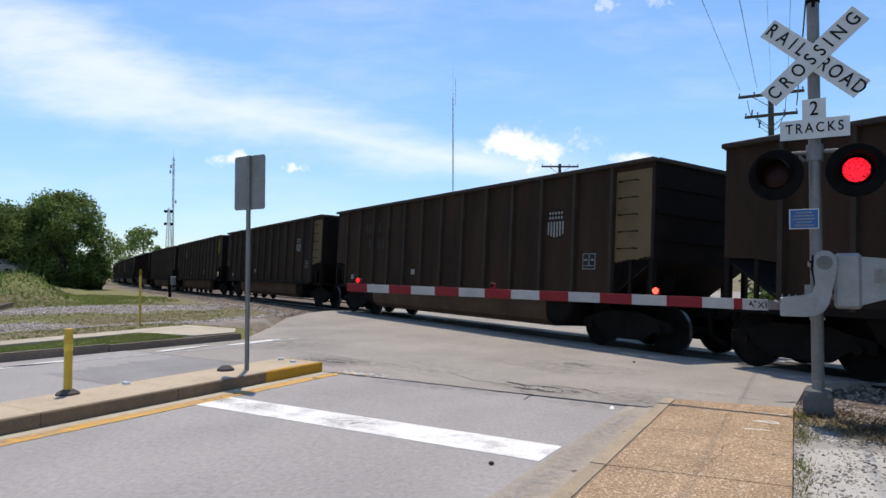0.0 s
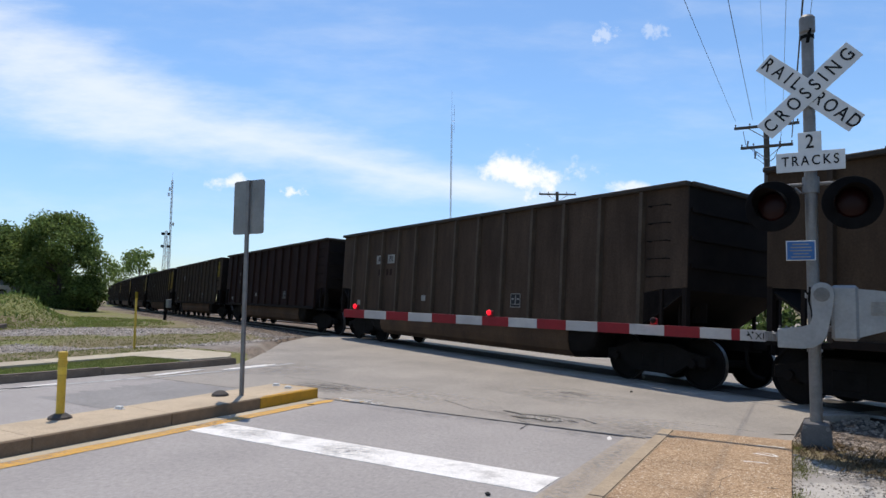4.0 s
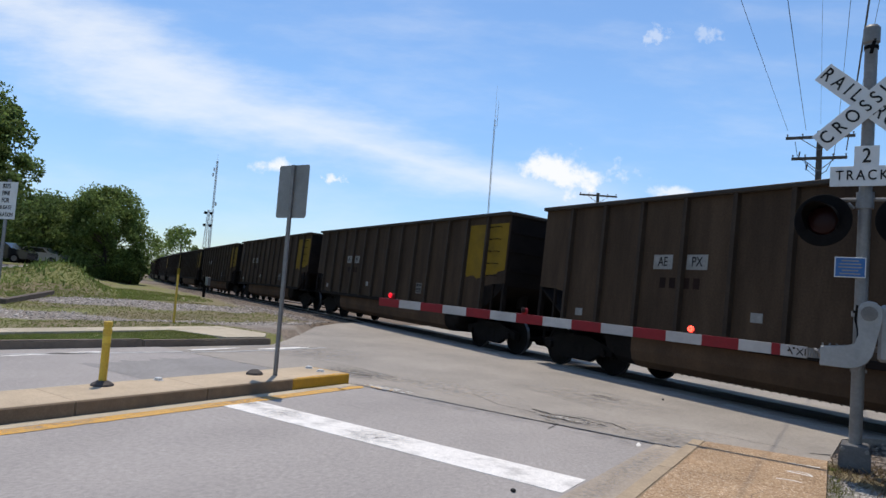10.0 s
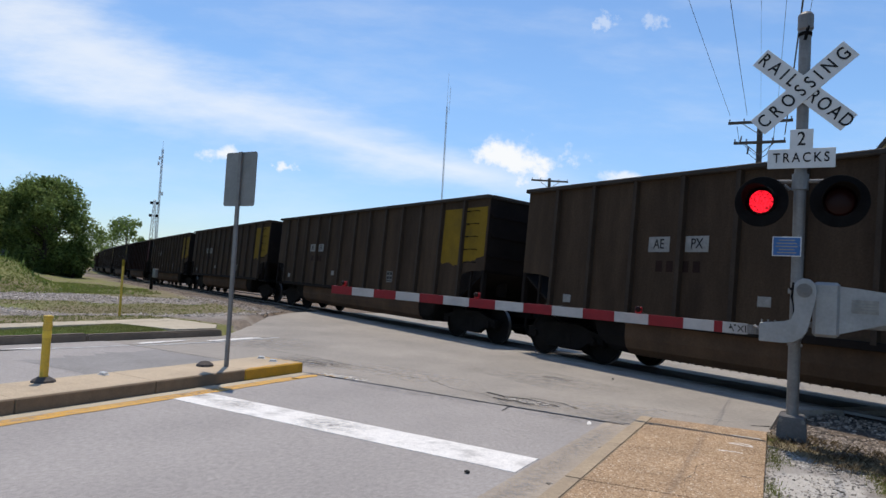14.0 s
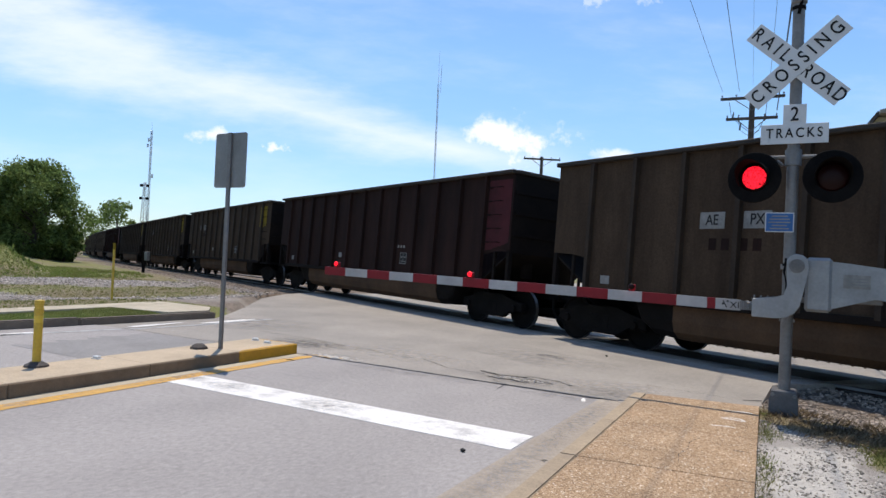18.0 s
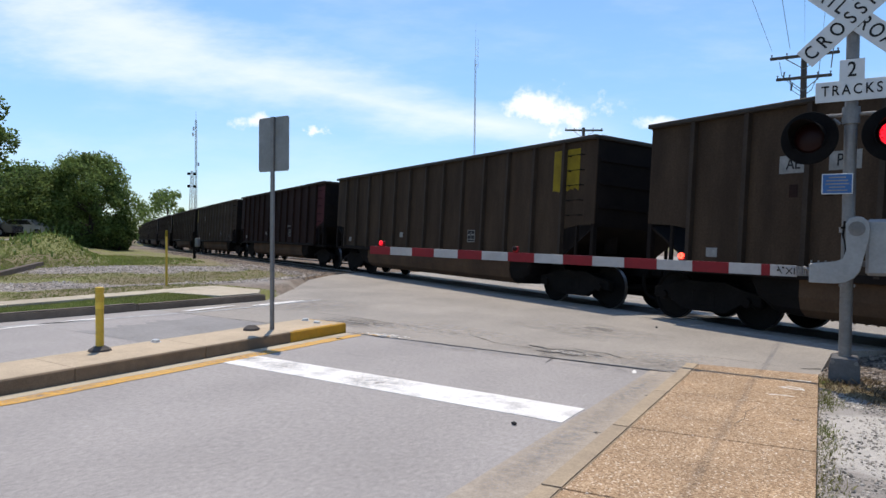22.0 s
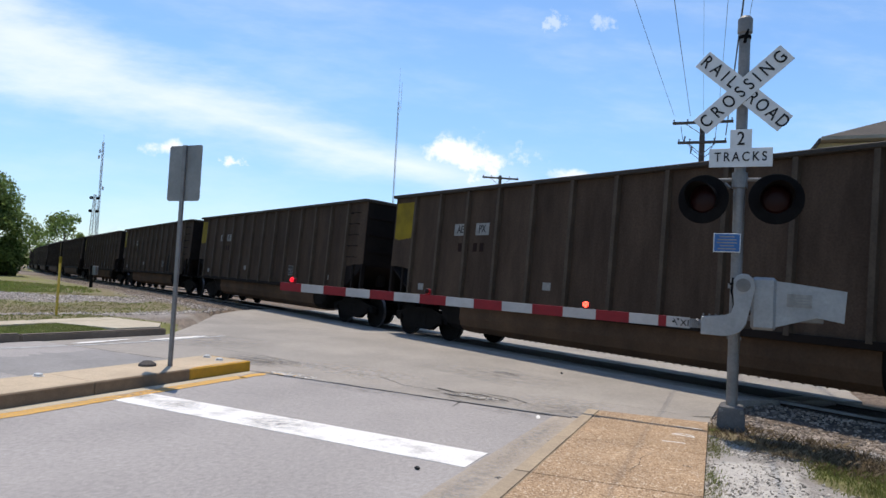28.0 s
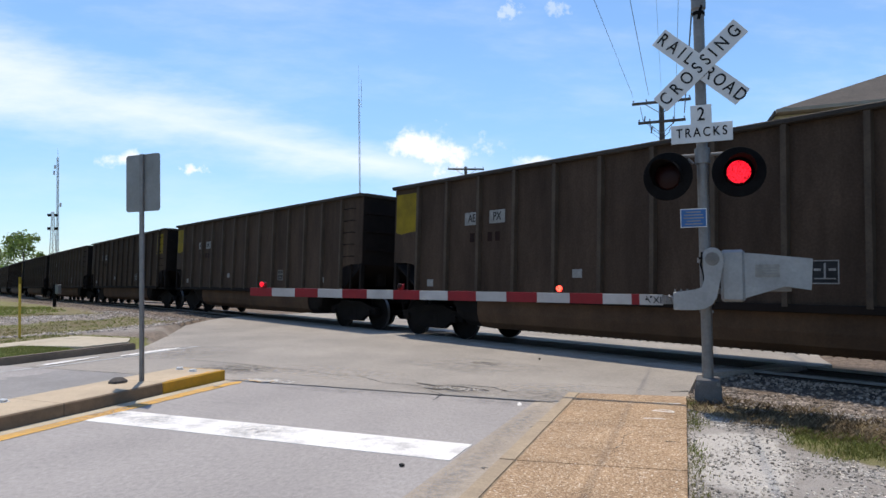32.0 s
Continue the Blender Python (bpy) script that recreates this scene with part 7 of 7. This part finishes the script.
def wagon(style):
    thing = tagged(empty("coal_wagon"), LABELS[style], "coal wagon", "wagons of the coal train")
    body = {"shield": "brown", "plain": "brown", "lettered": "maroon", "maroon": "maroon", "left": "dust", "left_soot": "dust", "plain_grey": "dust"}.get(style, "grey")

    def put(key, at=None, parent=None, label=""):
        me = WM[key]
        ob = part(me.name.split(".")[0], me, None, parent or thing, label, at=at)
        return tagged(ob, kind="stuff") if key in ("mark_bars", "rivets", "pale_bars", "dark_bars", "black_bars", "shield_bars", "shield_stripes", "stencil_line") else ob
    for turn in (None, FLIP):
        put("side_" + body, turn)
        put("chord_side", turn)
        put("chord_end", turn)
        put("end_" + body, turn)
        put("sill", turn)
        put("tub_end", turn)
        for z in (2.2, 2.7, 3.2):
            put("stiffener", (turn or Matrix()) @ Matrix.Translation((0, 0, z)))
        put("slope", turn)
        put("coupler", turn)
        put("platform", turn)
        put("hose", turn)
        put("brake_pipe", turn)
        for key in ("corner_post", "bay_post"):
            put(key, turn)
            put(key, (turn or Matrix()) @ Matrix.Diagonal((1, -1, 1, 1)))
        for x in RIBS:
            put("rib_" + body, (turn or Matrix()) @ Matrix.Translation((x, 0, 0)))
        for z in (2.0, 2.33, 2.66, 2.99, 3.32):
            put("rung", (turn or Matrix()) @ Matrix.Translation((0, 0, z)))
        put("cylinder", turn)
        bogie = empty("bogie", (turn or Matrix()) @ Matrix.Translation((-6.33, 0, 0)))
        bogie.parent = thing
        put("bolster", None, bogie)
        for sgn in (None, FLIP):
            put("frame", sgn, bogie)
            put("springs", sgn, bogie)
            for x in (-0.89, 0.89):
                put("cap", Matrix.Translation((x, 0, 0)) @ (sgn or Matrix()), bogie)
        for x in (-0.89, 0.89):
            ROLLING.setdefault(thing.name, []).append((put("wheelset", Matrix.Translation((x, 0, 0.46)), bogie, "pair of dark wheels with bright treads"), x, -1 if turn is None else 1))
    put("floor")
    put("tub")
    put("rivets")
    put("centre_sill")

    def spot(key, x, z, label=""):
        return put(key, Matrix.Translation((x, 0, z)), None, label)
    def marks(style):
        """Two pale plates with dark letters, and a faint dark number under them."""
        near = style.startswith("yellow")
        for x, text in zip((3.66, 2.87) if near else (4.5, 3.72), ("AE", "PX")):
            plate = spot("mark_plate", x, 2.42 if near else 2.72, "white mark plate with dark letters")
            part("lettering", WM[text], None, plate, at=Matrix.Translation((0, 1.4985, 0)) @ FLIP)
        spot("dark_bars", 3.3 if near else 4.15, 2.02 if near else 2.3)
    if style == "shield":
        q = put("shield", Matrix.Translation((-4.67, 0, 2.61)) @ Matrix.Diagonal((0.86, 1, 0.63, 1)), None, "faded shield of white upright stripes")
        put("shield_stripes", None, q)
        put("shield_bars", None, q)
        put("tan_outer")
        for x, z in ((4.5, 2.95), (4.2, 2.4)):
            put("black_bars", Matrix.Translation((x, 0, z)) @ Matrix.Diagonal((1.25, 1, 1.5, 1)), None, "dark stencilled marks")
    elif style == "bars":
        put("yellow_bar")
        put("yellow_bar2")
        marks(style)
    elif style == "blank":
        put("yellow_bar")
        put("yellow_bar2")
    elif style == "lettered":
        put("maroon_field")
        spot("pale_bars", 4.15, 2.58, "faded pale marks")
        spot("pale_bars", 4.1, 2.15, "faded pale marks")
    elif style == "maroon":
        put("maroon_outer")
        for x in (-2.3, -2.46, -2.62):
            put("tag", Matrix.Translation((x, 0, 1.84)) @ Matrix.Diagonal((0.4, 1, 0.5, 1)))
    elif style not in ("plain", "blank"):
        marks(style)
    if style.startswith("yellow"):
        put("yellow_outer")
        put("yellow_inner")
    if style.startswith("left"):
        put("yellow_left")
        spot("tag", -5.3, 1.35)
    if style.endswith("soot"):
        put("soot", Matrix.Translation((-3.7, 0, 0)))
    put("stencil_line", None, put("stencil", Matrix.Translation((-5.72 if style == "shield" else -2.62, 0, 1.76 if style == "shield" else 1.5)) @ Matrix.Diagonal((0.82, 1, 0.82, 1)), None, "dark data panel with pale lines"))
    spot("tag", 1.6, 1.5)
    spot("tag", 5.9, 1.3)
    return thing


WAGONS = [(k, wagon(STYLE.get(k, "plain_grey" if k % 3 else "bars"))) for k in range(-1, 37)]


# ---- all that moves ----
def gone(t):
    """How far the train has run after t seconds: 12.3 m/s, slightly gaining."""
    return 12.3303 * t + 0.00485 * t * t - 0.00003866 * t ** 3


def wagon_pose(s):
    p, d = on_track(s)
    a, _ = on_track(s - 6.33)
    b, _ = on_track(s + 6.33)
    d = (b - a).normalized()
    z = d.cross(Vector((-d.y, d.x, CANT))).normalized()
    y = z.cross(d)
    return Matrix(((d.x, y.x, z.x, p.x), (d.y, y.y, z.y, p.y), (d.z, y.z, z.z, p.z), (0, 0, 0, 1)))


FLASH = 1.23


def flashes(lens, start, lit=0.55, beats=range(-1, 28)):
    """Lit for half of each beat from start; between, the lens turns its dark face outwards in a moment."""
    base = lens.matrix_basis.copy()
    faces = [base @ Matrix.Rotation(radians(a), 4, "Y") for a in (178, 89, 0)]
    rows = [(0.0, faces[2 if any(start + n * FLASH <= 0 < start + n * FLASH + lit for n in beats) else 0])]
    for n in beats:
        for e, order in ((start + n * FLASH, (0, 1, 2)), (start + n * FLASH + lit, (2, 1, 0))):
            f = round(e * FPS)
            f += f % FPS == 0
            if 1 < f < 32 * FPS - 1:
                rows += [((f + k) / FPS, faces[i]) for k, i in zip((-1, 0, 1), order)]
    rows.append((32.0, rows[-1][1]))
    walk(lens, rows)


def motions():
    times = [0.5 * i for i in range(65)]
    for k, thing in WAGONS:
        walk(thing, [(t, wagon_pose(-0.62 + 16.2 * k - gone(t))) for t in times])
        # wheels are keyed while the wagon is near enough for them to be made out
        near = [i / FPS for i in range(32 * FPS + 1) if -4 < -0.62 + 16.2 * k - gone(i / FPS) < 34]
        for ob, x, way in ROLLING[thing.name] if near else ():
            rows = [(t, Matrix.Translation((x, 0, 0.46)) @ Matrix.Rotation(way * gone(t) / 0.46, 4, "Y")) for t in near]
            walk(ob, [(0.0, rows[0][1])] * (near[0] > 0) + rows + [(32.0, rows[-1][1])] * (near[-1] < 32))
    left, right, tip, inner, outer = LENSES
    flashes(left, 0.35)
    flashes(right, 0.35 + FLASH / 2)
    # the two outer arm lamps share a poor contact and go out for a while, twice
    flashes(inner, 0.28, 0.55, [-1, 0, 1, 2, 3, 4, 5, 6, 7, 8, 13, 14, 15, 16, 17, 18, 21, 22, 23, 24, 25])
    base = tip.matrix_basis.copy()
    on, half, off = (base @ Matrix.Rotation(radians(a), 4, "Y") for a in (0, 89, 178))
    walk(tip, [(0.0, on)] + [(t + k / FPS, m) for t, order in ((12.3, (on, half, off)), (15.5, (off, half, on)), (22.9, (on, half, off)), (24.3, (off, half, on))) for k, m in zip((-1, 0, 1), order)] + [(32.0, on)])
    flashes(outer, 0.92, 0.58)


motions()
